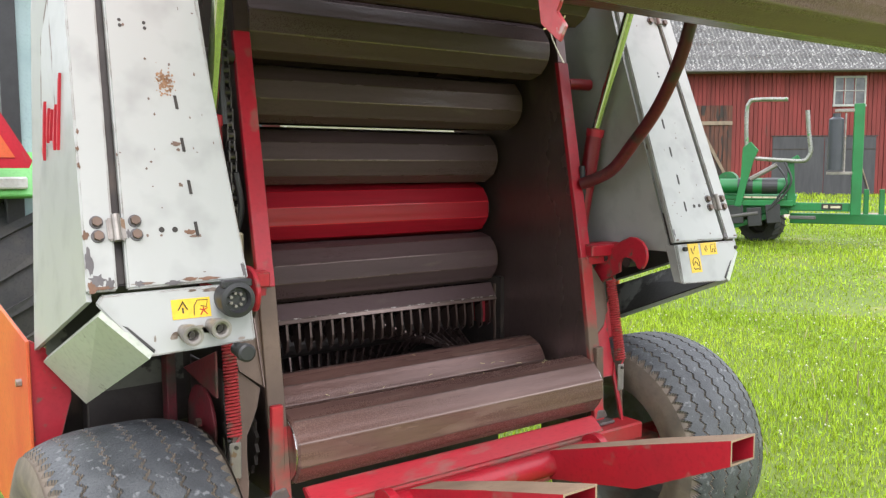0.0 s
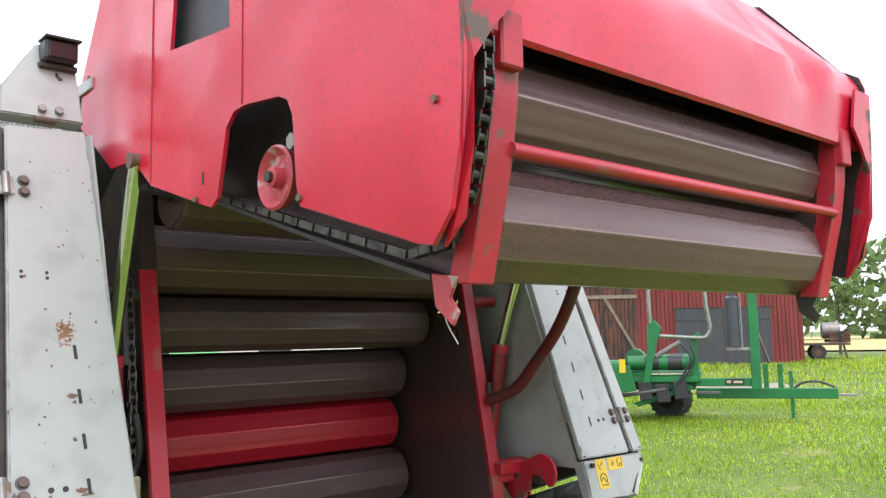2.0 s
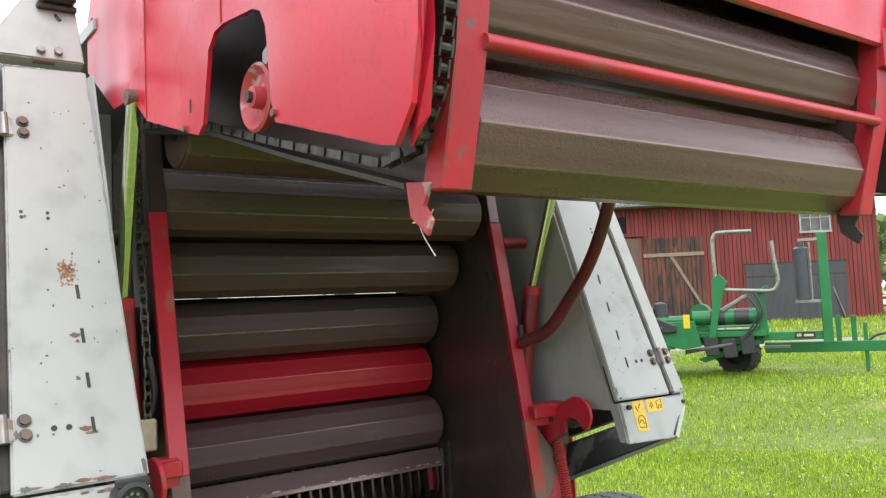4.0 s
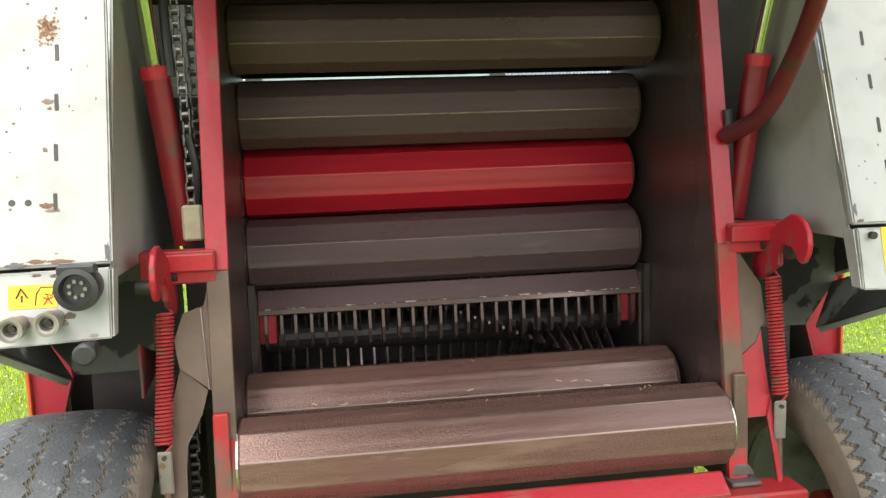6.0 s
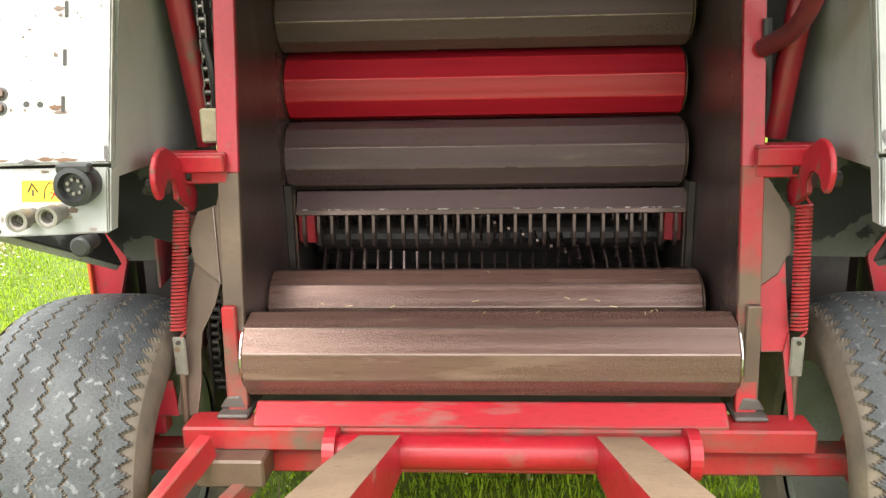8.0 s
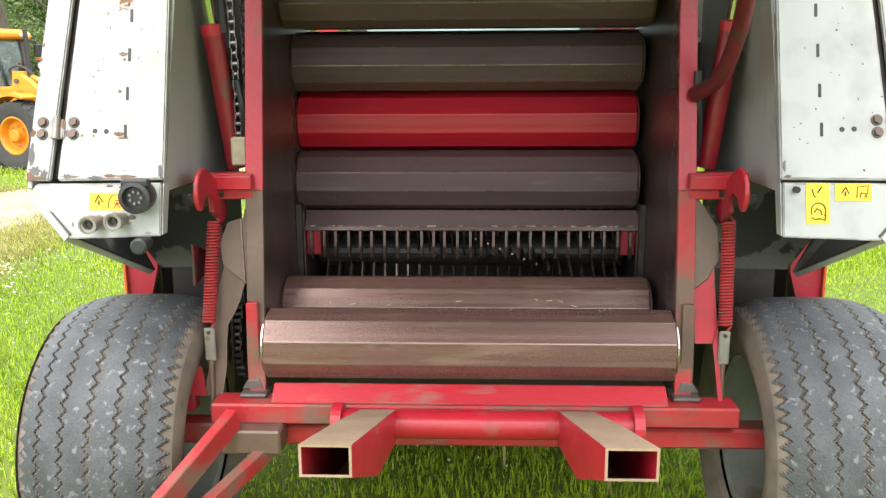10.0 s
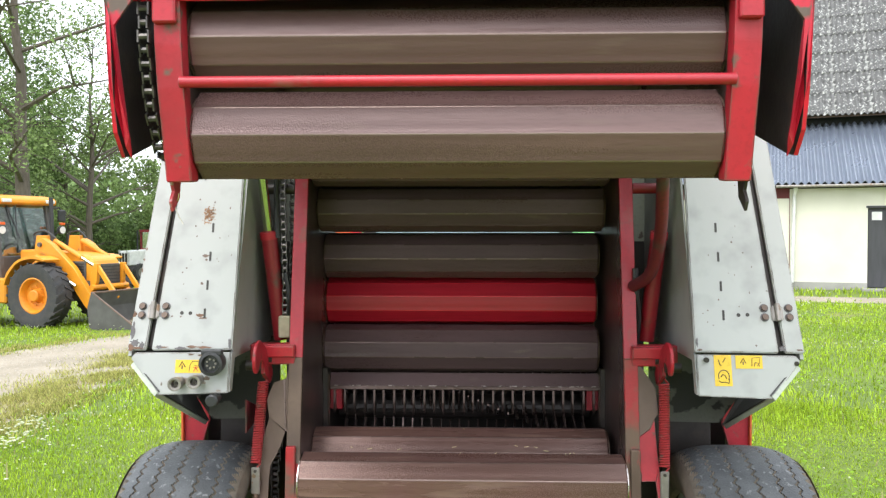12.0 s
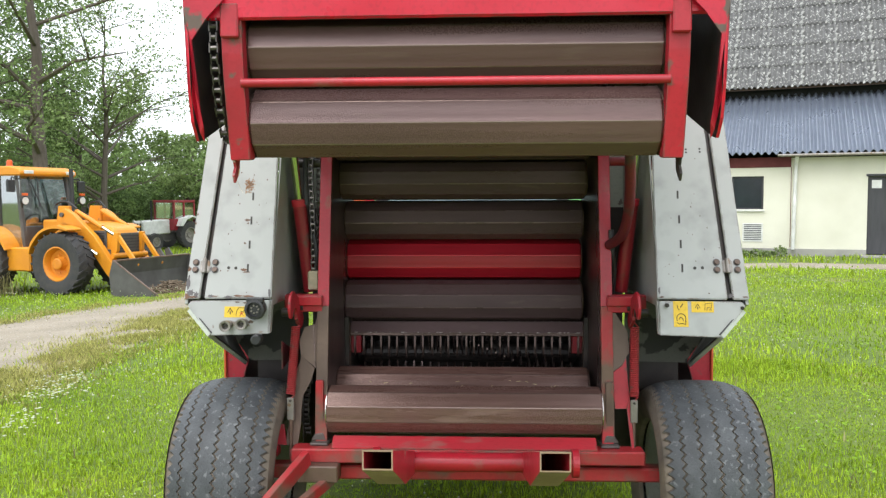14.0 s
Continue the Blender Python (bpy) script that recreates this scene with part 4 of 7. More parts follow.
for x in (-0.975, -0.93):
    part("bolt", rod(on_rear(x, 2.455, 0.0), on_rear(x, 2.455, 0.014), 0.012, 6), GALV, baler)

# gate cylinders
for s in (-1, 1):
    cyl = part("cylinder", rod((s * 0.745, 0.80, 1.325), (s * 0.783, 0.75, 1.745), 0.032, 22), RED_DEEP, baler, "dark red hydraulic cylinder with dirt spots", True)
    part("gland", rod((s * 0.7825, 0.7505, 1.735), (s * 0.785, 0.746, 1.765), 0.035, 22), RED_WORN, cyl)
    part("piston_rod", rod((s * 0.783, 0.75, 1.745), (s * 0.797, 0.56, 2.285), 0.019, 18), CHROME, cyl, "bright piston rod", True)
    part("eye_pin", rod((s * 0.775, 0.56, 2.29), (s * 0.818, 0.56, 2.29), 0.022, 16), BARE, cyl)
    part("support_tube", rod((s * 0.69, 0.81, 1.941), (s * 0.80, 0.80, 1.941), 0.022, 16), RED_DEEP if s > 0 else DARK, baler, "support tube", True)
part("hose", pipe([(-0.71, 0.76, 1.42), (-0.70, 0.74, 1.5), (-0.715, 0.74, 1.6)], 0.010, 8, steps=4), BLACK, baler, "black hydraulic hose", True)
part("hose", pipe([(0.70, 0.78, 1.31), (0.705, 0.75, 1.42), (0.69, 0.72, 1.52), (0.685, 0.72, 1.62)], 0.012, 8, steps=4), BLACK, baler, "black hydraulic hose", True)
part("guide_bar", pipe([(0.675, 0.71, 1.55), (0.715, 0.60, 1.60), (0.726, 0.503, 1.70), (0.715, 0.40, 1.80), (0.70, 0.317, 1.905), (0.69, 0.25, 2.03), (0.685, 0.20, 2.2), (0.68, 0.19, 2.35)], 0.023, 12, steps=5), MAROON, baler, "chipped dark red curved guide bar", True)


# drive chains
def chain(points, name, label, pitch=0.030, width=0.02):
    """A roller chain along a path in one x plane: side links and rollers."""
    bm = bmesh.new()
    pts = [Vector(p) for p in points]
    k = 0
    for a, b in zip(pts, pts[1:]):
        n = max(1, int((b - a).length / pitch))
        d = (b - a).normalized()
        q = Matrix.Rotation(math.atan2(-d.y, d.z), 4, "X")
        for i in range(n):
            c = a + (b - a) * ((i + 0.5) / n)
            w = width if k % 2 else width * 0.75
            for e in (-1, 1):
                box(bm, (-0.002, -0.008, -0.014), (0.002, 0.008, 0.014), 0, Matrix.Translation((c.x + e * w / 2, c.y, c.z)) @ q)
            rod((c.x - w / 2, c.y, c.z), (c.x + w / 2, c.y, c.z), 0.008, 8, bm=bm)
            k += 1
    return part(name, bm, CHAIN, baler, label)


chain([(-0.72, 0.75, 1.42), (-0.716, 0.75, 1.57), (-0.728, 0.76, 1.85), (-0.735, 0.79, 2.25)], "drive_chain", "greasy roller chain")
chain([(-0.700, 0.80, 1.40), (-0.703, 0.82, 1.8), (-0.705, 0.85, 2.3)], "drive_chain", "greasy roller chain")
chain([(-0.748, 0.735, 0.635), (-0.759, 0.73, 0.70), (-0.762, 0.735, 0.77), (-0.757, 0.74, 0.84), (-0.742, 0.75, 0.93)], "drive_chain", "greasy roller chain with bright rollers", 0.022, 0.034)
part("chain_guide", boxes(((-0.745, 0.735, 1.335), (-0.695, 0.765, 1.425)), bevel=0.006), CREAM, baler, "cream plastic chain guide")
part("sprocket", prism([(0.80 + (0.13 if k % 2 else 0.115) * math.cos(k * math.pi / 18), 0.80 + (0.13 if k % 2 else 0.115) * math.sin(k * math.pi / 18)) for k in range(36)], "x", -0.70, -0.69), DARK, baler, "greasy sprocket")
# made-up dark plate keeps the pale rim out of the dim space here
part("rim_blind", prism([(0.70, 0.56), (1.02, 0.56), (1.02, 1.02), (0.74, 1.02)], "x", -0.772, -0.766, 0.002), DARK, baler, "dark plate added to hide the lit rim behind the chain")
part("sprocket_guard", prism([(0.83 + 0.115 * math.cos(k * 0.3), 0.85 + 0.115 * math.sin(k * 0.3)) for k in range(21)], "x", -0.81, -0.80, 0.002), MAROON, baler, "round red chain guard")
part("guard_bolt", rod((-0.80, 0.83, 0.85), (-0.825, 0.83, 0.85), 0.014, 6), BARE, baler)
part("guard_post", bar((-0.86, 0.95, 0.62), (-0.86, 0.96, 1.10), 0.03, 0.05), MAROON, baler, "dark red guard post")
part("shield_plate", prism([(0.872, 1.016), (0.60, 1.113), (0.60, 0.98)], "x", -0.845, -0.838, 0.002), MAROON, baler, "dark red shield plate")
# front mudguards seen beyond the wheels
for s in (-1, 1):
    g = part("front_guard", prism([(s * 1.125, 0.93), (s * 1.13, 1.05), (s * 1.235, 1.12), (s * 1.245, 0.50), (s * 1.20, 0.50), (s * 1.165, 0.80)], "y", 1.04, 1.06, 0.002), RED_WORN, baler, "red front guard plate")
    part("side_plate", prism([(1.02, 1.12), (1.95, 1.20), (1.95, 0.45), (1.02, 0.50)], "x", s * 1.236, s * 1.246, 0.002), ORANGE, baler, "faded orange side plate")
    # added dark sheet puts the wheel well's shade over the orange plate
    part("guard_liner", prism([(1.06, 1.10), (1.95, 1.18), (1.95, 0.45), (1.06, 0.50)], "x", s * 1.222, s * 1.230), DARK, baler, "dark sheet added for the dim inside of the guard")
    for z in (0.72, 0.98):
        part("bolt", rod((s * 1.24, 1.12, z), (s * 1.262, 1.12, z), 0.012, 6), GALV, baler)
    part("cross_member", boxes(((s * 0.65, 1.05, 0.80), (s * 1.08, 1.12, 1.05))), DARK, baler)
# dark sheets added where the wheel wells fall into shade
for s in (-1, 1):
    part("wheel_well", boxes(((s * 0.65, 1.30, 0.40), (s * 1.215, 1.32, 0.90)), bevel=0), DARK, baler, "dark sheet added for the dim space ahead of the wheel")
part("pickup_frame", boxes(((-1.10, 1.5, 0.45), (1.10, 1.6, 0.60))), RED_WORN, baler, "red pickup frame")
# unseen reel and shield added to keep light off the ground below
reel = part("pickup_reel", rod((-1.0, 1.95, 0.36), (1.0, 1.95, 0.36), 0.16, 20), DARK, baler, "unseen pickup reel with spring tines, added to shade the ground")
for i in range(28):
    x, a = -0.96 + i * 0.071, i * 0.9
    for k in range(4):
        b = a + k * 1.571
        part("pickup_tine", rod((x, 1.95 + 0.15 * math.cos(b), 0.36 + 0.15 * math.sin(b)), (x, 1.95 + 0.29 * math.cos(b + 0.25), 0.36 + 0.29 * math.sin(b + 0.25)), 0.005, 5), DARK, reel)
# added light blocker behind the reel
part("pickup_shield", prism([(1.62, 0.16), (1.62, 0.76), (1.66, 0.76), (1.66, 0.16)], "x", -1.02, 1.02), DARK, baler, "unseen dark shield added to shade the ground")
part("hose", pipe([(-0.745, 0.74, 1.74), (-0.752, 0.745, 1.9), (-0.748, 0.75, 2.05), (-0.755, 0.76, 2.25)], 0.011, 8, steps=5), BLACK, baler, "black hydraulic hose", True)
part("drawbar", boxes(((-0.12, 1.67, 0.55), (0.12, 4.0, 0.71)), bevel=0.01), RED_WORN, baler, "red drawbar")


# tyres and rims
def tyre(parent, cx, cy, cz, R, W, rim_r, grooves, mat_t, mat_s, segs=560):
    """A flotation tyre with zigzag grooves, and its side walls."""
    us = np.linspace(-1, 1, 161)
    verts, faces = [], []
    for j in range(segs):
        a = 2 * math.pi * j / segs
        saw = abs((j % 8) - 4) / 4.0
        zig = (saw - 0.5) * 0.017
        for u in us:
            x = u * W / 2
            r = R - 0.045 * abs(u) ** 3.2
            for g in grooves:
                if abs(x - g - zig) < 0.0031:
                    r -= 0.009
            if abs(u) > 0.84 + 0.12 * saw:
                r -= 0.013
            verts.append((cx + x, cy + r * math.cos(a), cz + r * math.sin(a)))
    n = len(us)
    for j in range(segs):
        k = (j + 1) % segs
        for i in range(n - 1):
            faces.append((j * n + i, j * n + i + 1, k * n + i + 1, k * n + i))
    ob = raw("tyre", verts, faces, mat_t, parent)
    ob.data.materials.append(mat_s)
    rad = np.array([math.hypot(p[1] - cy, p[2] - cz) for p in verts]) + 0.045 * np.abs((np.array([p[0] for p in verts]) - cx) / (W / 2)) ** 3.2
    low_ = rad < R - 0.004
    ob.data.polygons.foreach_set("material_index", [int(sum(low_[i] for i in f) >= 2) for f in faces])
    for s in (-1, 1):
        prof = [(s * W / 2 + cx * 0, R - 0.046), (s * (W / 2 + 0.012), R - 0.085), (s * (W / 2 + 0.010), R - 0.115), (s * (W / 2 - 0.012), rim_r + 0.012), (s * (W / 2 - 0.03), rim_r)]
        part("sidewall", lathe(prof, (cx, cy, cz), 72, caps=False), mat_s, ob, "muddy side wall", True)
    return ob


def ring_wall(cx, cy, cz, prof, sides=72):
    bm = bmesh.new()
    rows = []
    for x, r in prof:
        rows.append([bm.verts.new((cx + x, cy + r * math.cos(2 * math.pi * i / sides), cz + r * math.sin(2 * math.pi * i / sides))) for i in range(sides)])
    for a, b in zip(rows, rows[1:]):
        for i in range(sides):
            bm.faces.new((a[i], a[(i + 1) % sides], b[(i + 1) % sides], b[i]))
    return bm


R_T, W_T = 0.457, 0.456
for s in (-1, 1):
    wheel = new("wheel")
    wheel.parent = baler
    wheel.location = (1.088 if s > 0 else -1.070, 0.715, R_T - 0.006)
    t = tyre(wheel, 0, 0, 0, R_T, W_T, 0.265, (-0.150, -0.078, 0.0, 0.078, 0.150), RUBBER, RUBBER_SIDE)
    part("rim", ring_wall(0, 0, 0, [(s * a, b) for a, b in ((-0.165, 0.262), (-0.185, 0.275), (-0.175, 0.255), (0.07, 0.245), (0.10, 0.22), (0.10, 0.06), (0.12, 0.06), (0.12, 0.22), (0.15, 0.245), (0.175, 0.255), (0.185, 0.275), (0.165, 0.262))]), RIM, wheel, "dirty off-white rim", True)
    for k in range(6):
        c, d = 0.12 * math.cos(k * 1.047), 0.12 * math.sin(k * 1.047)
        part("wheel_nut", rod((s * 0.08, c, d), (s * 0.14, c, d), 0.014, 6), BARE, wheel)
    part("hub", rod((-0.1, 0, 0), (0.1, 0, 0), 0.07, 20), RED_WORN, wheel)

# raised tailgate
COVER = [(-0.645, 1.943), (-0.608, 1.950), (-0.255, 2.058), (-0.24, 2.10), (-0.225, 2.25), (-0.205, 2.285), (-0.17, 2.30), (-0.03, 2.314), (0.02, 2.31), (0.055, 2.28), (0.095, 2.125), (0.125, 2.106), (0.47, 2.21), (0.575, 2.285), (0.60, 2.315), (0.64, 2.30),
         (0.753, 2.302), (1.02, 2.475), (1.02, 2.63), (0.877, 2.85), (0.2, 3.01), (-0.435, 2.815), (-0.668, 2.545), (-0.715, 2.515), (-0.728, 2.48), (-0.727, 2.25), (-0.722, 2.18), (-0.713, 2.092), (-0.690, 1.997)]
HOLE = [(0.361, 2.545), (0.043, 2.513), (0.05, 2.70), (0.34, 2.71)]


def holed(outer, hole, x0, x1, bm=None):
    """A plate with one opening."""
    bm = bm or bmesh.new()
    loops = []
    for x in (x0, x1):
        es = []
        vs = []
        for ring in (outer, hole):
            v = [bm.verts.new((x, y, z)) for y, z in ring]
            es += [bm.edges.new((v[k], v[(k + 1) % len(v)])) for k in range(len(v))]
            vs.append(v)
        bmesh.ops.triangle_fill(bm, use_beauty=True, edges=es)
        loops.append(vs)
    for a, b in zip(*loops):
        for k in range(len(a)):
            bm.faces.new((a[k], a[(k + 1) % len(a)], b[(k + 1) % len(a)], b[k]))
    return bm


for s in (-1, 1):
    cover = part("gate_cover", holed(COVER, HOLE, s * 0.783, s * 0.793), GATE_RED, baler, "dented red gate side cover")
    # faces turned inwards take the dark colour, the rest stay red
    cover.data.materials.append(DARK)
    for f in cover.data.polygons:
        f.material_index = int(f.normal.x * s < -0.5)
    for y, z in ((-0.02, 2.318), (0.47, 2.215)):
        part("seam", prism([(y, z), (y + 0.003, z), (y + 0.003, 2.93), (y, 2.93)], "x", s * 0.792, s * 0.7955), RED_WORN, cover)
    # added black sheet stands in for the unlit inside of the gate
    part("window_backing", prism([(-0.02, 2.47), (0.42, 2.49), (0.42, 2.76), (-0.02, 2.76)], "x", s * 0.755, s * 0.762), BLACK, cover, "black sheet added for the unlit space behind the opening")
    part("slot", prism([(0.164, 2.166), (0.172, 2.166), (0.172, 2.196), (0.164, 2.196)], "x", s * 0.790, s * 0.7945), INK, cover, "small dark slot")
    for y, z in ((-0.255, 2.075), (-0.66, 2.18), (0.20, 2.135), (0.95, 2.62)):
        part("bolt", rod((s * 0.788, y, z), (s * 0.800, y, z), 0.008, 6), BARE, cover)
    lip = [(0.767, 1.942), (0.772, 1.965), (0.789, 2.11), (0.795, 2.32), (0.797, 2.46), (0.70, 2.46), (0.676, 2.35), (0.725, 2.30), (0.773, 2.235), (0.768, 2.10), (0.757, 1.985)]
    bm = bmesh.new()
    rows = [[bm.verts.new((s * x, float(np.interp(z, (1.943, 1.997, 2.092, 2.18, 2.48), (-0.645, -0.690, -0.713, -0.722, -0.728))) + d, z)) for x, z in lip] for d in (-0.008, 0.0)]
    bm.faces.new(rows[0]), bm.faces.new(rows[1][::-1])
    for k in range(len(lip)):
        bm.faces.new((rows[0][k], rows[1][k], rows[1][(k + 1) % len(lip)], rows[0][(k + 1) % len(lip)]))
    part("cover_lip", bm, RED_LIP, cover, "worn bent edge of the cover")
    inner = [(0.80, 2.25), (0.30, 2.15), (-0.14, 2.012), (-0.53, 1.898), (-0.615, 1.892), (-0.665, 2.11), (-0.69, 2.34), (-0.4, 2.72), (0.2, 2.9), (0.75, 2.7)]
    part("gate_wall", prism(inner, "x", s * 0.636, s * 0.646), PLATE, baler, "dark gate side wall")
    rail = [(0.80, 2.25), (0.30, 2.15), (-0.14, 2.012), (-0.53, 1.898), (-0.53, 1.908), (-0.14, 2.022), (0.30, 2.16), (0.80, 2.26)]
    part("gate_edge", prism(rail, "x", s * 0.634, s * 0.70), DARK, baler, "greasy dark gate edge")
    fl = [(-0.57, 1.89), (-0.624, 1.885), (-0.676, 2.10), (-0.692, 2.20), (-0.699, 2.30), (-0.697, 2.345), (-0.655, 2.345), (-0.635, 2.10)]
    part("gate_flange", prism(fl, "x", s * 0.632, s * 0.694, 0.003), RED_WORN, baler, "chipped red gate flange")
    part("flange_block", boxes(((s * 0.638, -0.716, 2.245), (s * 0.692, -0.685, 2.345)), bevel=0.004), RED_WORN, baler)
    part("gate_claw", prism([(-0.60, 1.90), (-0.53, 1.91), (-0.54, 1.85), (-0.585, 1.815), (-0.60, 1.84), (-0.575, 1.865)], "x", s * 0.690, s * 0.698, 0.002), RED_PALE if s < 0 else DARK, baler, "worn hooked claw")
    if s < 0:
        disc = part("drive_disc", lathe([(-0.735, 0.02), (-0.735, 0.066), (-0.755, 0.072), (-0.760, 0.066), (-0.742, 0.05), (-0.742, 0.024), (-0.765, 0.022), (-0.768, 0.0)], (0, -0.094, 2.146), 36), RED_PALE, baler, "scuffed pale red round drive disc in the cover's notch", True)
        part("nut", rod((-0.76, -0.094, 2.146), (-0.776, -0.094, 2.146), 0.013, 6), DARK, disc)
        part("tensioner_bolt", rod((-0.70, -0.188, 2.205), (-0.775, -0.188, 2.205), 0.018, 6), GALV, baler)
# the gate's back sheet, beaten out of shape along its fold
prof = [(-0.709, 2.304), (-0.714, 2.37), (-0.720, 2.43), (-0.712, 2.485), (-0.690, 2.520), (-0.62, 2.60), (-0.53, 2.70), (-0.43, 2.81), (-0.2, 2.88), (0.2, 3.005), (0.42, 2.955)]
bm = bmesh.new()
rows = []
for d in (0.0, 0.012):
    grid = []
    for i in range(49):
        x = -0.775 + 1.55 * i / 48
        line = []
        for k, (y, z) in enumerate(prof):
            soft = min(1.0, k / 2.0) * (1 if k < 9 else 0)
            e = 0.007 * noise.noise((x * 4.0, k * 0.45, 2.0)) + 0.026 * math.exp(-((x - 0.46) / 0.055) ** 2 - ((k - 3.2) / 1.3) ** 2) - 0.016 * math.exp(-((x - 0.59) / 0.05) ** 2 - ((k - 3.6) / 1.0) ** 2) + 0.012 * math.exp(-((x - 0.25) / 0.12) ** 2 - ((k - 4.5) / 1.2) ** 2)
            line.append(bm.verts.new((x, y + soft * e + d * 0.8, z - soft * e * 0.5 - d * 0.6)))
        grid.append(line)
    rows.append(grid)
n = len(prof)
for grid, turn in zip(rows, (1, -1)):
    for a, b in zip(grid, grid[1:]):
        for k in range(n - 1):
            bm.faces.new((a[k], b[k], b[k + 1], a[k + 1])[::turn])
for k in (0, n - 1):
    for i in range(48):
        bm.faces.new((rows[0][i][k], rows[0][i + 1][k], rows[1][i + 1][k], rows[1][i][k]))
for i in (0, 48):
    for k in range(n - 1):
        bm.faces.new((rows[0][i][k], rows[0][i][k + 1], rows[1][i][k + 1], rows[1][i][k]))
part("gate_back", bm, GATE_RED, baler, "dented red gate back sheet", True)
part("gate_lining", prism([(-0.655, 2.345), (-0.42, 2.68), (0.2, 2.88), (0.75, 2.69), (0.75, 2.67), (0.2, 2.86), (-0.41, 2.66), (-0.64, 2.33)], "x", -0.635, 0.635), PLATE, baler, "dark inner gate sheet")
part("gate_rail", rod((-0.64, -0.678, 2.115), (0.64, -0.678, 2.115), 0.0135, 16), RED, baler, "red gate rail", True)
for y, z, r, t in ((-0.55, 2.228, 0.105, 0.04), (-0.535, 2.005, 0.110, 0.13), (-0.30, 2.36, 0.105, 0.1), (-0.06, 2.42, 0.105, 0.3), (0.18, 2.42, 0.105, 0.6), (0.42, 2.36, 0.105, 0.8)):
    roller(y, z, r, 0.630, STEEL_GATE if z < 2.3 else STEEL_DIRTY, baler, "worn ribbed gate roller", turn=t, cx=0.0)
chain([(-0.715, 0.70, 2.25), (-0.715, 0.30, 2.175), (-0.715, -0.14, 2.045), (-0.715, -0.50, 1.945), (-0.715, -0.60, 1.955), (-0.715, -0.66, 2.05), (-0.715, -0.70, 2.20), (-0.715, -0.70, 2.36)], "gate_chain", "greasy gate drive chain", 0.03, 0.024)
part("gate_latch_rod", pipe([(0.5, -0.1, 2.93), (0.62, -0.35, 2.88), (0.80, -0.62, 2.80), (0.86, -0.70, 2.79)], 0.012, 8, steps=3), RED_WORN, baler, "thin latch rod on the gate", True)
part("straw", pipe([(-0.695, -0.56, 1.845), (-0.692, -0.565, 1.82), (-0.672, -0.57, 1.785)], 0.0011, 5, steps=3), TWINE, baler, "frayed pale twine")
part("straw", pipe([(-0.70, -0.55, 1.84), (-0.685, -0.57, 1.845), (-0.68, -0.58, 1.86)], 0.0015, 5, steps=3), STRAW, baler)
rndw = random.Random(9)
for k in range(14):
    x, y = rndw.uniform(-0.55, 0.55), rndw.uniform(0.62, 0.9)
    z = 0.90 if y < 0.75 else 0.936
    a = rndw.uniform(0, 3.1)
    part("straw", rod((x, y, z), (x + 0.02 * math.cos(a), y + 0.012 * math.sin(a), z + 0.002), 0.0012, 4), STRAW, baler)


# ---- farm buildings ----
PLASTER = material("cream_plaster", (0.72, 0.70, 0.59), (0.65, 0.63, 0.52), 0.85, 0, 1.2, 0.2, (0.62, 0.59, 0.50), 1.8, 0.66, spot_soft=0.15)
PLINTH = material("grey_concrete", (0.36, 0.35, 0.32), (0.27, 0.26, 0.24), 0.9, 0, 2, 0.3)
ETERNIT = material("grey_fibre_cement", (0.155, 0.152, 0.148), (0.085, 0.083, 0.081), 0.9, 0, 2.5, 0.4, (0.46, 0.46, 0.43), 11, 0.575, island=0.22)
BLUE_METAL = material("blue_grey_sheet_metal", (0.24, 0.268, 0.325), (0.20, 0.225, 0.275), 0.30, 0.5, 1.5, 0.03)
FALU = material("falu_red_boards", (0.165, 0.026, 0.023), (0.105, 0.022, 0.019), 0.85, 0, 1.0, 0.25, (0.10, 0.03, 0.025), 1.4, 0.66, stretch=(3, 3, 0.5), island=0.35)
DARK_RED = material("dark_red_fascia", (0.13, 0.02, 0.02), None, 0.7, 0, 3, 0.1)
GREY_DOOR = material("dark_grey_boards", (0.06, 0.06, 0.065), (0.045, 0.045, 0.05), 0.8, 0, 2, 0.2, stretch=(4, 4, 0.6))
OLD_WOOD = material("weathered_brown_boards", (0.14, 0.05, 0.03), (0.035, 0.027, 0.024), 0.85, 0, 1.2, 0.3, (0.03, 0.025, 0.022), 1.6, 0.55, stretch=(4, 4, 0.7), island=0.25)
PALE_WOOD = material("pale_plank", (0.25, 0.195, 0.14), (0.17, 0.13, 0.095), 0.8, 0, 4, 0.2)
GLASS = material("dark_window_glass", (0.03, 0.035, 0.04), None, 0.06, 0, 3, 0.0)
GREY_TRIM = material("weathered_grey_white", (0.42, 0.42, 0.40), (0.30, 0.30, 0.29), 0.8, 0, 5, 0.1)
# paler grey base stands in for sky mirrored in the panes
SKY_PALE_GLASS = material("sky_pale_window_glass", (0.14, 0.145, 0.15), (0.05, 0.055, 0.06), 0.15, 0, 3, 0.0)
WHITE_TRIM = material("white_trim", (0.75, 0.75, 0.72), None, 0.6, 0, 5, 0.1)
# near-black colour stands in for eaves shade and unlit openings
BLACK_GAP = material("near_black_unlit_space", (0.012, 0.011, 0.01), None, 0.9, 0, 3, 0.0)

GREY_METAL = material("grey_dusty_steel", (0.12, 0.115, 0.11), (0.08, 0.075, 0.07), 0.6, 0.3, 3, 0.2)
LICHEN = material("pale_lichen", (0.36, 0.36, 0.335), (0.27, 0.27, 0.25), 0.95, 0, 20, 0.2)


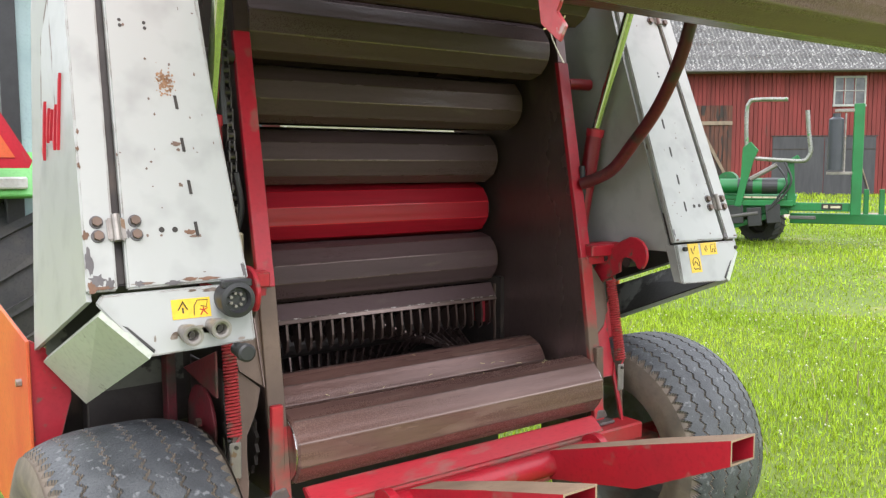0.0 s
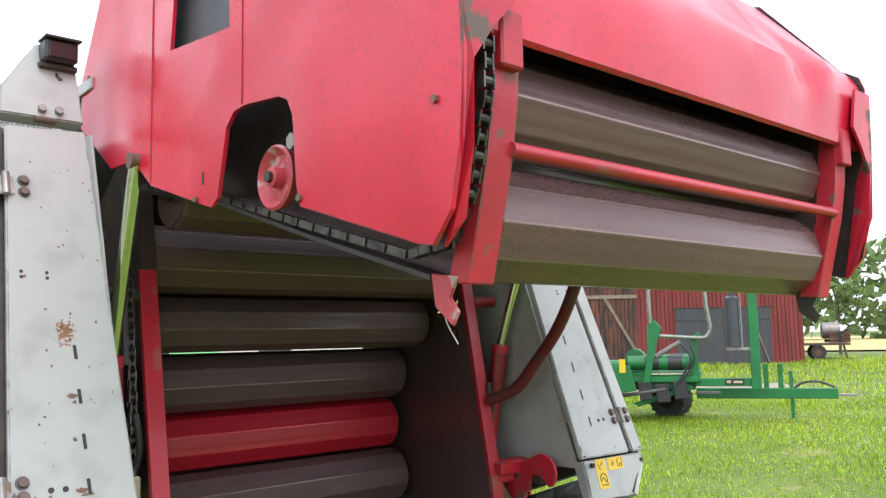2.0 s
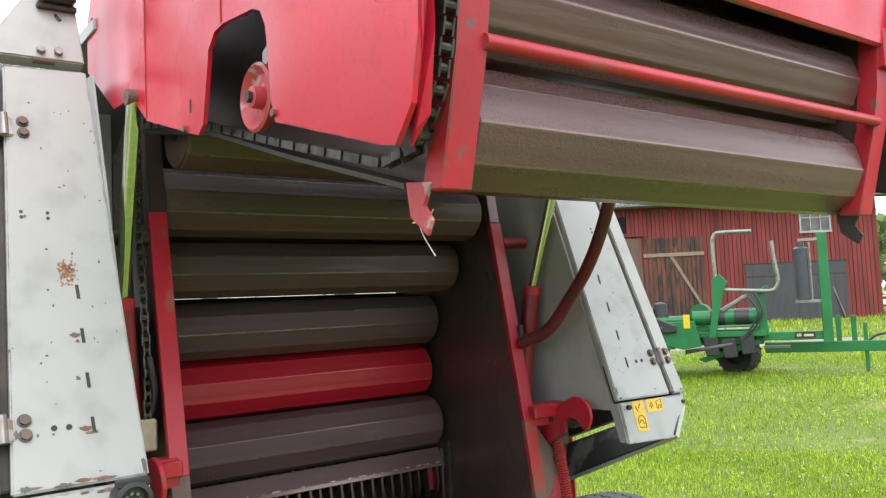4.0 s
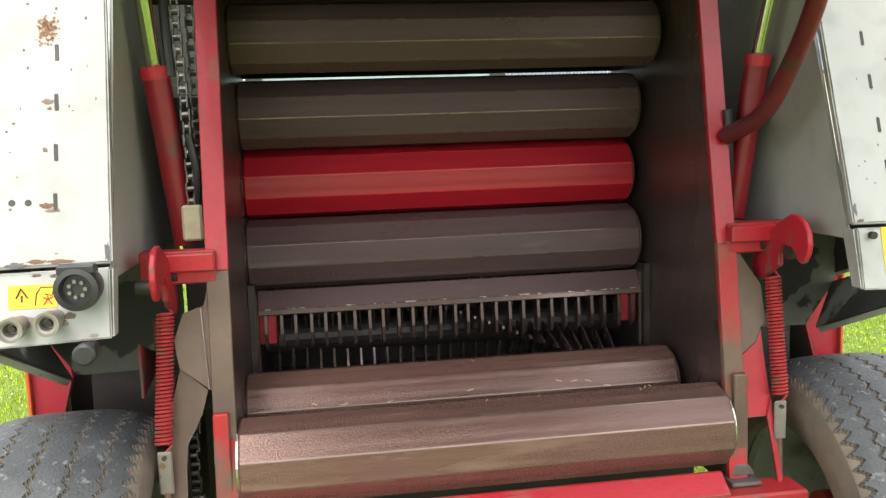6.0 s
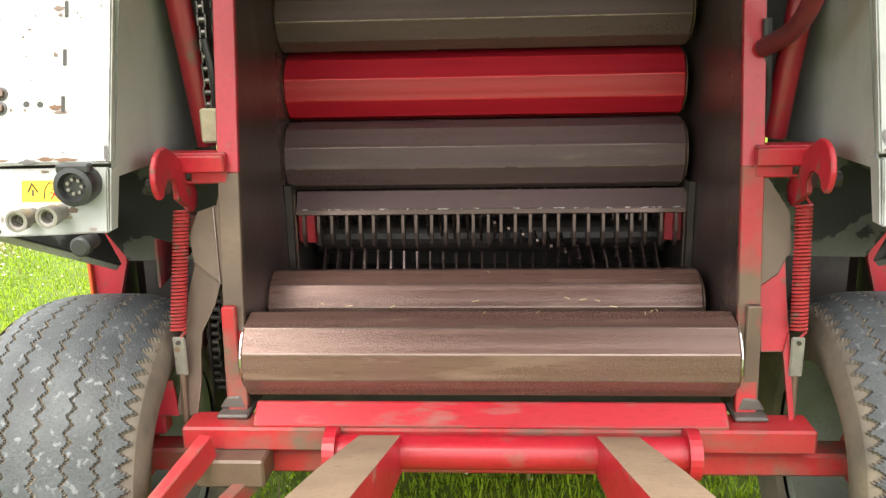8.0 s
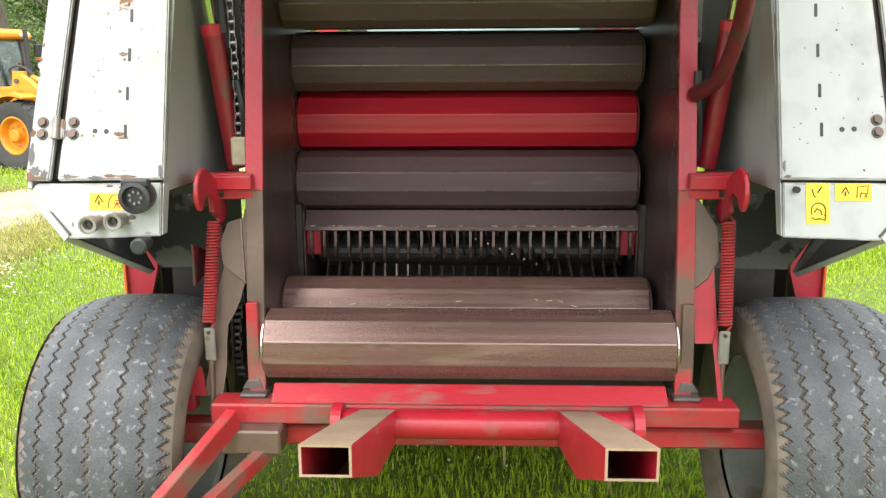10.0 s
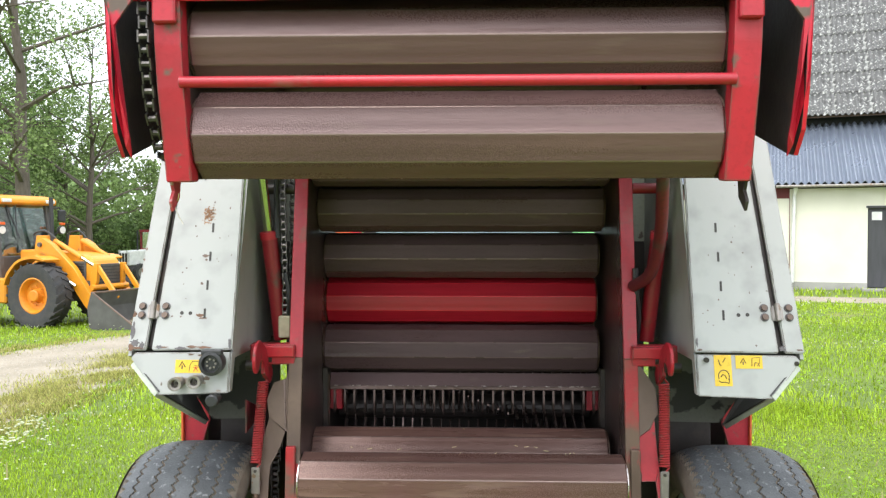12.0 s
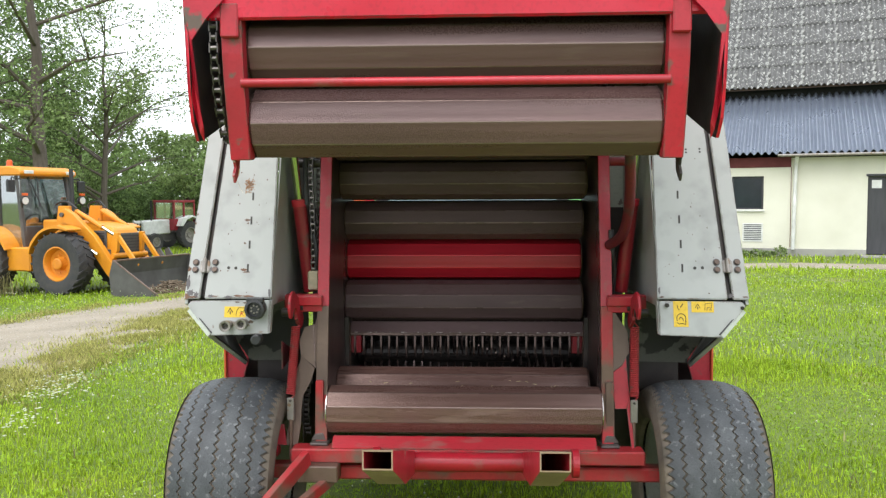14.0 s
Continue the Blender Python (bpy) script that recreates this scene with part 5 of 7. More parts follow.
def corrugated(width, length, pitch, depth, steps=4):
    """A wavy sheet lying in x (across the waves) and y (down the slope), as vertices and faces."""
    n = max(2, int(width / pitch * steps))
    v, f = [], []
    for i in range(n + 1):
        x = width * i / n
        z = depth * math.cos(2 * math.pi * x / pitch)
        for y, o in ((0, 0.0), (length, 0.0), (length, -0.014), (0, -0.014)):
            v.append((x, y, z + o))
    for i in range(n):
        a, b = i * 4, i * 4 + 4
        for k in range(4):
            f.append((a + k, b + k, b + (k + 1) % 4, a + (k + 1) % 4))
    return v, f


def sheet_roof(parent, x0, x1, y0, z0, slope, rows, mat, size=(0.98, 1.06), seed=1, flip=1, joints=0.7):
    """Overlapping fibre-cement sheets, each a piece of its own on one shared mesh."""
    v, f = corrugated(size[0] + 0.04, size[1] + 0.10, 0.163, 0.042, 6)
    me = bpy.data.meshes.new("roof_sheet")
    rnd = random.Random(seed)
    plain = len(f)
    for k in range(30):
        q = rnd.random()
        x, y, s_ = (rnd.uniform(0.0, 0.07), rnd.uniform(0, size[1]), rnd.uniform(0.02, 0.05)) if q < joints else (rnd.uniform(0, size[0]), rnd.choice((rnd.uniform(0, 0.04), rnd.uniform(0, size[1]))), rnd.uniform(0.01, 0.03))
        z = 0.042 * math.cos(2 * math.pi * x / 0.163) + 0.010
        b = len(v)
        v += [(x - s_ * 0.6, y - s_, z), (x + s_ * 0.6, y - s_ * 0.7, z), (x + s_ * 0.5, y + s_, z), (x - s_ * 0.5, y + s_ * 0.8, z)]
        f.append((b, b + 1, b + 2, b + 3))
    me.from_pydata(v, [], f)
    me.materials.append(mat)
    me.materials.append(LICHEN)
    me.polygons.foreach_set("material_index", [int(k >= plain) for k in range(len(f))])
    for r in range(rows):
        for c in range(int((x1 - x0) / size[0])):
            ob = new("roof_sheet", me)
            ob.parent = parent
            m = Matrix.Translation((x0 + c * size[0], y0, z0)) @ Matrix.Rotation(slope * flip, 4, "X")
            if flip < 0:
                m = Matrix.Translation((x0 + (c + 1) * size[0], y0, z0)) @ Matrix.Rotation(math.pi, 4, "Z") @ Matrix.Rotation(slope, 4, "X")
            ob.matrix_local = m @ Matrix.Translation((0, r * size[1], 0.012 * (c % 2) + rnd.uniform(0, 0.012))) @ Matrix.Rotation(rnd.uniform(-0.012, 0.012), 4, "Z") @ Matrix.Rotation(-0.03, 4, "X")


house = thing("farmhouse", "long cream plastered farm building with a grey corrugated roof", "building", at=Matrix.Translation((7.2, 20.97, 0.27)) @ Matrix.Rotation(math.atan2(-0.337, 0.941), 4, "Z"))
H0, H1 = -9.0, 10.6
bm = bmesh.new()
for a, b, lo, hi in ((H0, 0.0, 0.12, 2.64), (0.0, 0.845, 0.12, 1.21), (0.0, 0.845, 2.14, 2.64), (0.845, 3.46, 0.12, 2.64), (3.46, 4.40, 2.10, 2.64), (4.40, H1, 0.12, 2.64)):
    box(bm, (a, 0, lo), (b, 0.3, hi))
bmesh.ops.remove_doubles(bm, verts=bm.verts[:], dist=0.001)
part("wall", bm, PLASTER, house, "cream plastered wall")
part("plinth", boxes(((H0, -0.03, -0.6), (3.46, 0.3, 0.12)), ((4.40, -0.03, -0.6), (H1, 0.3, 0.12))), PLINTH, house)
part("step", boxes(((3.3, -0.5, -0.6), (4.6, 0.1, -0.02))), PLINTH, house, "grey concrete doorstep")
part("fascia", boxes(((H0, -0.02, 2.38), (1.55, 0.0, 2.66))), DARK_RED, house, "dark red eaves board")
win = part("window", boxes(((-0.02, 0.05, 1.19), (0.865, 0.08, 1.25)), ((-0.02, 0.05, 2.09), (0.865, 0.08, 2.15)), ((-0.02, 0.05, 1.2), (0.05, 0.08, 2.14)), ((0.795, 0.05, 1.2), (0.865, 0.08, 2.14))), GREY_DOOR, house, "dark framed window")
part("pane", boxes(((0.04, 0.065, 1.24), (0.805, 0.07, 2.1)), bevel=0), GLASS, win)
part("sill", boxes(((-0.03, -0.06, 1.15), (0.88, 0.1, 1.20))), WHITE_TRIM, win)
vent = part("vent", boxes(((0.30, -0.02, 0.30), (0.84, -0.005, 0.82))), WHITE_TRIM, house, "slatted white vent")
for k in range(9):
    part("slat", boxes(((0.34, -0.024, 0.345 + k * 0.052), (0.80, -0.02, 0.37 + k * 0.052)), bevel=0), GREY_DOOR, vent)
hd = part("door", boxes(((3.47, 0.06, 0.0), (4.39, 0.11, 2.09))), GREY_DOOR, house, "dark grey house door with a paper notice")
part("notice", boxes(((3.56, 0.052, 1.78), (3.80, 0.058, 2.0)), bevel=0), WHITE_TRIM, hd)
part("handle", rod((4.30, 0.0, 1.0), (4.30, 0.06, 1.0), 0.02), GALV, hd)
part("lintel", boxes(((3.42, -0.02, 2.10), (4.44, 0.02, 2.16))), GREY_DOOR, house)
part("downpipe", pipe([(1.70, -0.3, 2.68), (1.67, -0.09, 2.45), (1.65, -0.09, 1.5), (1.63, -0.09, 0.1)], 0.05, 12), WHITE_TRIM, house, "white downpipe", True)
part("gutter", rod((1.2, -0.40, 2.69), (H1, -0.40, 2.69), 0.04, 10), GALV, house, "grey gutter", True)
part("crack", boxes(((1.545, -0.006, 0.15), (1.562, 0.002, 2.38)), bevel=0), DARK_RED, house)
v, f = corrugated(H1 - H0, 4.35, 0.19, 0.048, 8)
lean = raw("lean_to_roof", v, f, BLUE_METAL, house)
lean.matrix_local = Matrix.Translation((H0, -0.42, 2.76)) @ Matrix.Rotation(math.radians(29.5), 4, "X")
# shade under the eaves is put into this wall's colour
part("upper_wall", boxes(((H0, 3.0, 2.6), (H1, 3.3, 5.3))), BLACK_GAP, house, "upper wall coloured near-black as shaded by the eaves")
sheet_roof(house, H0, H1, 2.55, 4.92, math.radians(45), 8, ETERNIT, seed=3)
part("roof_deck", prism([(2.6, 4.86), (8.7, 10.96), (8.7, 10.86), (2.7, 4.86)], "x", H0, H1), BROWN_WOOD, house)
part("rear_wall", boxes(((H0, 14.5, 0), (H1, 14.8, 5.2)), ((H0, 0.3, 0), (H0 + 0.3, 14.5, 2.6)), ((H1 - 0.3, 0.3, 0), (H1, 14.5, 2.6))), PLASTER, house)
part("roof_back", prism([(8.7, 10.96), (14.9, 4.86), (14.8, 4.8), (8.7, 10.8)], "x", H0, H1), ETERNIT, house)

barn = thing("barn", "old red boarded barn with a grey roof", "barn", at=Matrix.Translation((33, 14.5, 0.42)) @ Matrix.Rotation(math.atan2(0.643, -0.766), 4, "Z"))
# local x runs along the wall away from the corner, local y points out of the barn's back
B1 = 21.0
rb = random.Random(5)
x = 0.0
while x < B1:
    w = 0.17
    spans = [(3.72 if 10.1 < x < 11.5 else 0.0, 5.25)]
    if 9.94 < x + 0.08 < 10.62:
        spans = [(3.72, 3.92), (4.62, 5.25)]
    for lo, hi in spans:
        part("board", boxes(((x, 0.0, lo), (x + w - 0.020, 0.03 + rb.uniform(0, 0.03), hi)), bevel=0), FALU, barn)
    x += w
part("core", boxes(((0.05, -0.06, 0.0), (10.1, -0.01, 5.2)), ((11.5, -0.06, 0.0), (B1, -0.01, 5.2)), ((0.0, -8.0, 0.0), (0.1, -0.05, 5.2)), ((B1 - 0.1, -8.0, 0), (B1, -0.05, 5.2)), ((0, -8.1, 0), (B1, -8.0, 5.2))), DARK_RED, barn)
part("plinth", boxes(((0, -0.1, -0.6), (B1, 0.05, 0.1))), PLINTH, barn)
part("corner_board", boxes(((-0.04, -0.1, 0.0), (0.12, 0.06, 5.25)), ((6.3, 0.0, 3.7), (6.48, 0.06, 5.2))), FALU, barn)
wn_ = part("window", boxes(((1.76, 0.03, 3.60), (3.06, 0.085, 3.69))), GREY_TRIM, barn, "greyed six-pane window")
for lo, hi in (((1.78, 0.03, 4.72), (3.04, 0.07, 4.80)), ((1.78, 0.03, 3.69), (1.85, 0.07, 4.72)), ((2.97, 0.03, 3.69), (3.04, 0.07, 4.72)), ((2.18, 0.035, 3.69), (2.22, 0.065, 4.72)), ((2.58, 0.035, 3.69), (2.62, 0.065, 4.72)), ((1.85, 0.036, 4.2), (2.97, 0.064, 4.24))):
    part("frame_bar", boxes((lo, hi)), GREY_TRIM, wn_)
for i in range(3):
    for j in range(2):
        part("pane", boxes(((1.86 + i * 0.4, 0.045, 3.70 + j * 0.54), (2.17 + i * 0.4, 0.05, 4.19 + j * 0.54)), bevel=0), SKY_PALE_GLASS, wn_)
dd = part("double_door", boxes(((1.32, 0.035, 0.1), (3.3, 0.075, 2.42)), ((3.32, 0.035, 0.1), (5.34, 0.075, 2.42))), GREY_DOOR, barn, "dark grey double door")
part("hinge_bar", boxes(((1.32, 0.075, 1.9), (2.6, 0.085, 1.95)), ((4.0, 0.075, 1.9), (5.34, 0.085, 1.95)), ((1.25, 0.04, 2.43), (5.40, 0.09, 2.47))), DARK, dd)
wd = part("plank_door", bmesh.new(), OLD_WOOD, barn, "weathered brown plank door")
for k in range(14):
    part("plank", boxes(((6.95 + k * 0.175, 0.04, 0.1), (7.115 + k * 0.175, 0.08 + rb.uniform(0, 0.015), 3.68)), bevel=0.006), OLD_WOOD, wd)
part("brace", boxes(((6.95, 0.085, 2.9), (9.4, 0.13, 3.05))), PALE_WOOD, wd)
bm = prism([(7.0, 0.7), (7.12, 0.7), (8.35, 2.9), (8.2, 2.9)], "y", 0.085, 0.12)
part("brace", bm, PALE_WOOD, wd)
part("sliding_door", boxes(((11.06, 0.06, 0.1), (13.6, 0.11, 3.75))), GREY_DOOR, barn, "grey sliding barn door")
part("door_rail", boxes(((9.3, 0.05, 3.78), (13.8, 0.14, 3.86))), DARK_RED, barn)
part("loose_plank", prism([(9.42, 0.3), (9.95, 0.3), (10.45, 3.7), (9.5, 3.7)], "y", 0.05, 0.10), BROWN_WOOD, barn, "greyed plank with slots leaning in the doorway")
# black sheets stand for the unlit inside of doorway and hatch
part("doorway", boxes(((9.4, -3.0, 0.1), (11.6, -2.9, 3.9))), BLACK_GAP, barn)
part("hatch", boxes(((9.94, -0.05, 3.92), (10.62, 0.0, 4.62)), bevel=0), BLACK_GAP, barn, "near-black sheet for the unlit open hatch")
part("leaning_pole", rod((1.5, 0.15, 0.1), (1.9, 0.07, 1.4), 0.03), PALE_WOOD, barn)
sheet_roof(barn, 0.0 - 0.4, B1 + 0.4, 0.55, 5.02, math.radians(38), 6, ETERNIT, seed=8, flip=-1, joints=0.12)
part("roof_deck", prism([(0.5, 4.98), (-4.4, 8.8), (-8.6, 5.2), (-8.6, 5.0), (-4.4, 8.6), (0.45, 4.9)], "x", -0.35, B1 + 0.3), BROWN_WOOD, barn)
part("gutter", rod((-0.4, 0.62, 4.98), (B1 + 0.4, 0.62, 4.98), 0.05, 8), GREY_METAL, barn, "dull grey gutter")


# ---- machines ----
def see_through(name, tint, gloss):
    """Thin glass: light passes straight through, with a weak mirror on top."""
    m = bpy.data.materials.new(name)
    m.use_nodes = True
    n, l = m.node_tree.nodes, m.node_tree.links
    t, g, x = n.new("ShaderNodeBsdfTransparent"), n.new("ShaderNodeBsdfGlossy"), n.new("ShaderNodeMixShader")
    t.inputs["Color"].default_value = (*tint, 1)
    g.inputs["Roughness"].default_value = 0.03
    x.inputs[0].default_value = gloss
    l.new(t.outputs[0], x.inputs[1])
    l.new(g.outputs[0], x.inputs[2])
    l.new(x.outputs[0], n["Material Output"].inputs["Surface"])
    return m


LOADER_Y = material("yellow_machine_paint", (0.72, 0.29, 0.012), (0.62, 0.23, 0.012), 0.42, 0, 2, 0.05, (0.25, 0.13, 0.04), 5, 0.68)
HUB_Y = material("orange_yellow_hub", (0.70, 0.25, 0.01), (0.6, 0.2, 0.01), 0.5, 0, 3, 0.05)
GREEN = material("green_machine_paint", (0.014, 0.175, 0.048), (0.012, 0.125, 0.034), 0.4, 0, 3, 0.05, (0.05, 0.12, 0.04), 6, 0.68)
PALE_GREEN = material("light_green_paint", (0.15, 0.46, 0.13), (0.12, 0.40, 0.10), 0.4, 0, 3, 0.03)
CLEAR = material("bluish_glass", (0.36, 0.47, 0.48), (0.22, 0.30, 0.31), 0.08, 0, 1.5, 0.0)
THIN_GLASS = see_through("tinted_cab_glass_pane", (0.72, 0.80, 0.78), 0.38)
SOIL = material("dry_brush", (0.20, 0.15, 0.10), (0.12, 0.09, 0.06), 0.95, 0, 8, 0.4)
LAMP_GLASS = material("lamp_glass", (0.75, 0.75, 0.72), None, 0.15, 0, 4, 0.0)
AMBER = material("amber_plastic", (0.75, 0.12, 0.01), None, 0.3, 0, 4, 0.0)


def farm_wheel(parent, x, y, z, R, W, hub_r, hub_mat, lugs=22, mat=None):
    """A lugged tyre on a dished rim, the axle along y."""
    wheel = new("wheel")
    wheel.parent = parent
    wheel.location = (x, y, z)
    w = W / 2
    t = part("tyre", lathe([(-w * 0.8, hub_r), (-w, hub_r + (R - hub_r) * 0.4), (-w * 0.96, R * 0.94), (-w * 0.7, R * 0.965), (w * 0.7, R * 0.965), (w * 0.96, R * 0.94), (w, hub_r + (R - hub_r) * 0.4), (w * 0.8, hub_r)], (0, 0, 0), 40, axis="y", closed=True), mat or TYRE_BLACK, wheel, "", True)
    bm = bmesh.new()
    for k in range(lugs):
        for s in (-1, 1):
            a = 2 * math.pi * (k + 0.5 * (s > 0)) / lugs
            b = a + 0.16
            ring = []
            for aa, yy in ((a, s * w * 0.98), (b, s * w * 0.05)):
                for d in (-0.035, 0.035):
                    for rr in (R * 0.93, R):
                        ring.append(bm.verts.new((rr * math.cos(aa + d), yy, rr * math.sin(aa + d))))
            p = ring
            for q in ((0, 1, 3, 2), (4, 6, 7, 5), (1, 5, 7, 3), (0, 2, 6, 4), (0, 4, 5, 1), (2, 3, 7, 6)):
                bm.faces.new([p[i] for i in q])
    part("tread", bm, mat or TYRE_BLACK, t)
    part("rim", lathe([(-w * 0.82, hub_r * 1.02), (-w * 0.84, hub_r * 0.95), (-w * 0.70, hub_r * 0.88), (-w * 0.25, hub_r * 0.80), (-w * 0.2, hub_r * 0.42), (-w * 0.5, hub_r * 0.34), (-w * 0.5, 0.01), (w * 0.5, 0.01), (w * 0.5, hub_r * 0.34), (w * 0.2, hub_r * 0.42), (w * 0.25, hub_r * 0.80), (w * 0.70, hub_r * 0.88), (w * 0.84, hub_r * 0.95), (w * 0.82, hub_r * 1.02)], (0, 0, 0), 30, axis="y", caps=False), hub_mat, wheel, "", True)
    return wheel


loader = thing("backhoe_loader", "yellow backhoe loader with its front bucket lowered onto the grass", "loader", at=Matrix.Translation((-8.93, 15.82, lift(-8.93, 15.82))) @ Matrix.Rotation(math.radians(-18), 4, "Z"))
for x in (0.0, -2.25):
    for y in (-0.95, 0.95):
        wh = farm_wheel(loader, x, y, 0.70, 0.71, 0.46, 0.38, HUB_Y)
        e = math.copysign(1, y)
        part("hub", lathe([(e * 0.0, 0.13), (e * 0.17, 0.13), (e * 0.19, 0.10), (e * 0.19, 0.01)], (0, 0, 0), 18, axis="y"), HUB_Y, wh, "", True)
        for k in range(8):
            c, d = 0.20 * math.cos(k * 0.785), 0.20 * math.sin(k * 0.785)
            part("wheel_bolt", rod((c, e * 0.08, d), (c, e * 0.115, d), 0.018, 6), HUB_Y, wh)
part("chassis", boxes(((-3.2, -0.45, 0.55), (0.9, 0.45, 1.0))), GREY_METAL, loader)
part("bonnet", prism([(-1.15, 1.0), (-1.15, 1.66), (0.3, 1.60), (0.85, 1.50), (0.95, 1.40), (1.0, 0.80)], "y", -0.40, 0.40, 0.04), LOADER_Y, loader, "yellow bonnet")
gr = part("grille", boxes(((0.96, -0.34, 0.85), (1.0, 0.34, 1.36))), GREY_METAL, loader)
for k in range(7):
    part("grille_bar", boxes(((0.995, -0.33, 0.88 + k * 0.068), (1.015, 0.33, 0.90 + k * 0.068)), bevel=0), BLACK, gr)
pn = part("side_louvre_panel", boxes(((-0.05, -0.425, 0.95), (0.75, -0.40, 1.42))), GREY_METAL, loader, "dark grey louvred panel")
for k in range(7):
    part("louvre", boxes(((0.0, -0.445, 0.99 + k * 0.06), (0.70, -0.42, 1.015 + k * 0.06)), bevel=0), BLACK, pn)
cab = part("cab", boxes(((-2.75, -0.74, 0.85), (-1.35, -0.68, 1.25)), ((-2.75, -0.74, 0.75), (-1.3, 0.74, 0.92)), bevel=0.02), LOADER_Y, loader, "yellow loader cab")
part("cowl", boxes(((-1.42, -0.70, 0.9), (-1.32, 0.70, 1.52)), bevel=0.02), GREY_METAL, cab, "dark cowl under the windscreen")
for x0, x1, y in ((-1.32, -1.52, -0.72), (-1.32, -1.52, 0.72), (-2.05, -2.08, -0.75), (-2.75, -2.72, -0.73), (-2.75, -2.72, 0.73)):
    part("pillar", prism([(x0 - 0.045, 0.9), (x0 + 0.045, 0.9), (x1 + 0.045, 2.70), (x1 - 0.045, 2.70)], "y", y - 0.045, y + 0.045, 0.01), GREY_METAL, cab, "grey cab pillar")
part("windscreen", prism([(-1.345, 1.5), (-1.335, 1.5), (-1.525, 2.68), (-1.535, 2.68)], "y", -0.68, 0.68), THIN_GLASS, cab, "see-through windscreen")
for lo, hi in (((-2.03, -0.75, 0.95), (-1.42, -0.74, 2.68)), ((-2.70, -0.75, 1.25), (-2.10, -0.74, 2.68)), ((-2.70, 0.74, 1.25), (-1.42, 0.75, 2.68)), ((-2.76, -0.70, 1.3), (-2.75, 0.70, 2.68))):
    part("side_glass", boxes((lo, hi), bevel=0), THIN_GLASS, cab)
part("seat", boxes(((-2.45, -0.28, 0.92), (-1.95, 0.28, 1.38)), ((-2.50, -0.26, 1.38), (-2.36, 0.26, 2.05)), bevel=0.05), BLACK, cab, "black driver's seat")
part("console", boxes(((-1.65, -0.12, 0.92), (-1.5, 0.12, 1.70)), bevel=0.03), BLACK, cab)
part("steering_wheel", pipe([(-1.72 + 0.06 * math.cos(a), 0.2 * math.sin(a), 1.74 + 0.16 * math.cos(a)) for a in [k * 0.4488 for k in range(15)]], 0.016, 6), BLACK, cab)
part("roof", prism([(-2.90, 2.68), (-2.90, 2.80), (-2.7, 2.90), (-1.6, 2.90), (-1.33, 2.84), (-1.27, 2.76), (-1.30, 2.68)], "y", -0.84, 0.84, 0.03), LOADER_Y, cab, "yellow cab roof")
for y in (-0.62, 0.62):
    part("roof_lamp", boxes(((-1.30, y - 0.12, 2.72), (-1.24, y + 0.12, 2.80)), bevel=0.01), LAMP_GLASS, cab)
part("beacon", lathe([(2.89, 0.085), (2.93, 0.085), (2.94, 0.07), (3.04, 0.065), (3.07, 0.04)], (-2.15, -0.35, 0), 14, axis="z"), AMBER, cab, "amber beacon", True)
part("wiper", rod((-1.33, -0.2, 1.9), (-1.50, -0.42, 2.66), 0.014, 6), BLACK, cab)
part("wiper", rod((-1.34, -0.28, 1.95), (-1.50, -0.18, 2.66), 0.014, 6), BLACK, cab)
part("exhaust", rod((-1.02, 0.42, 1.6), (-1.05, 0.42, 2.86), 0.05, 12), BLACK, loader, "black exhaust stack")
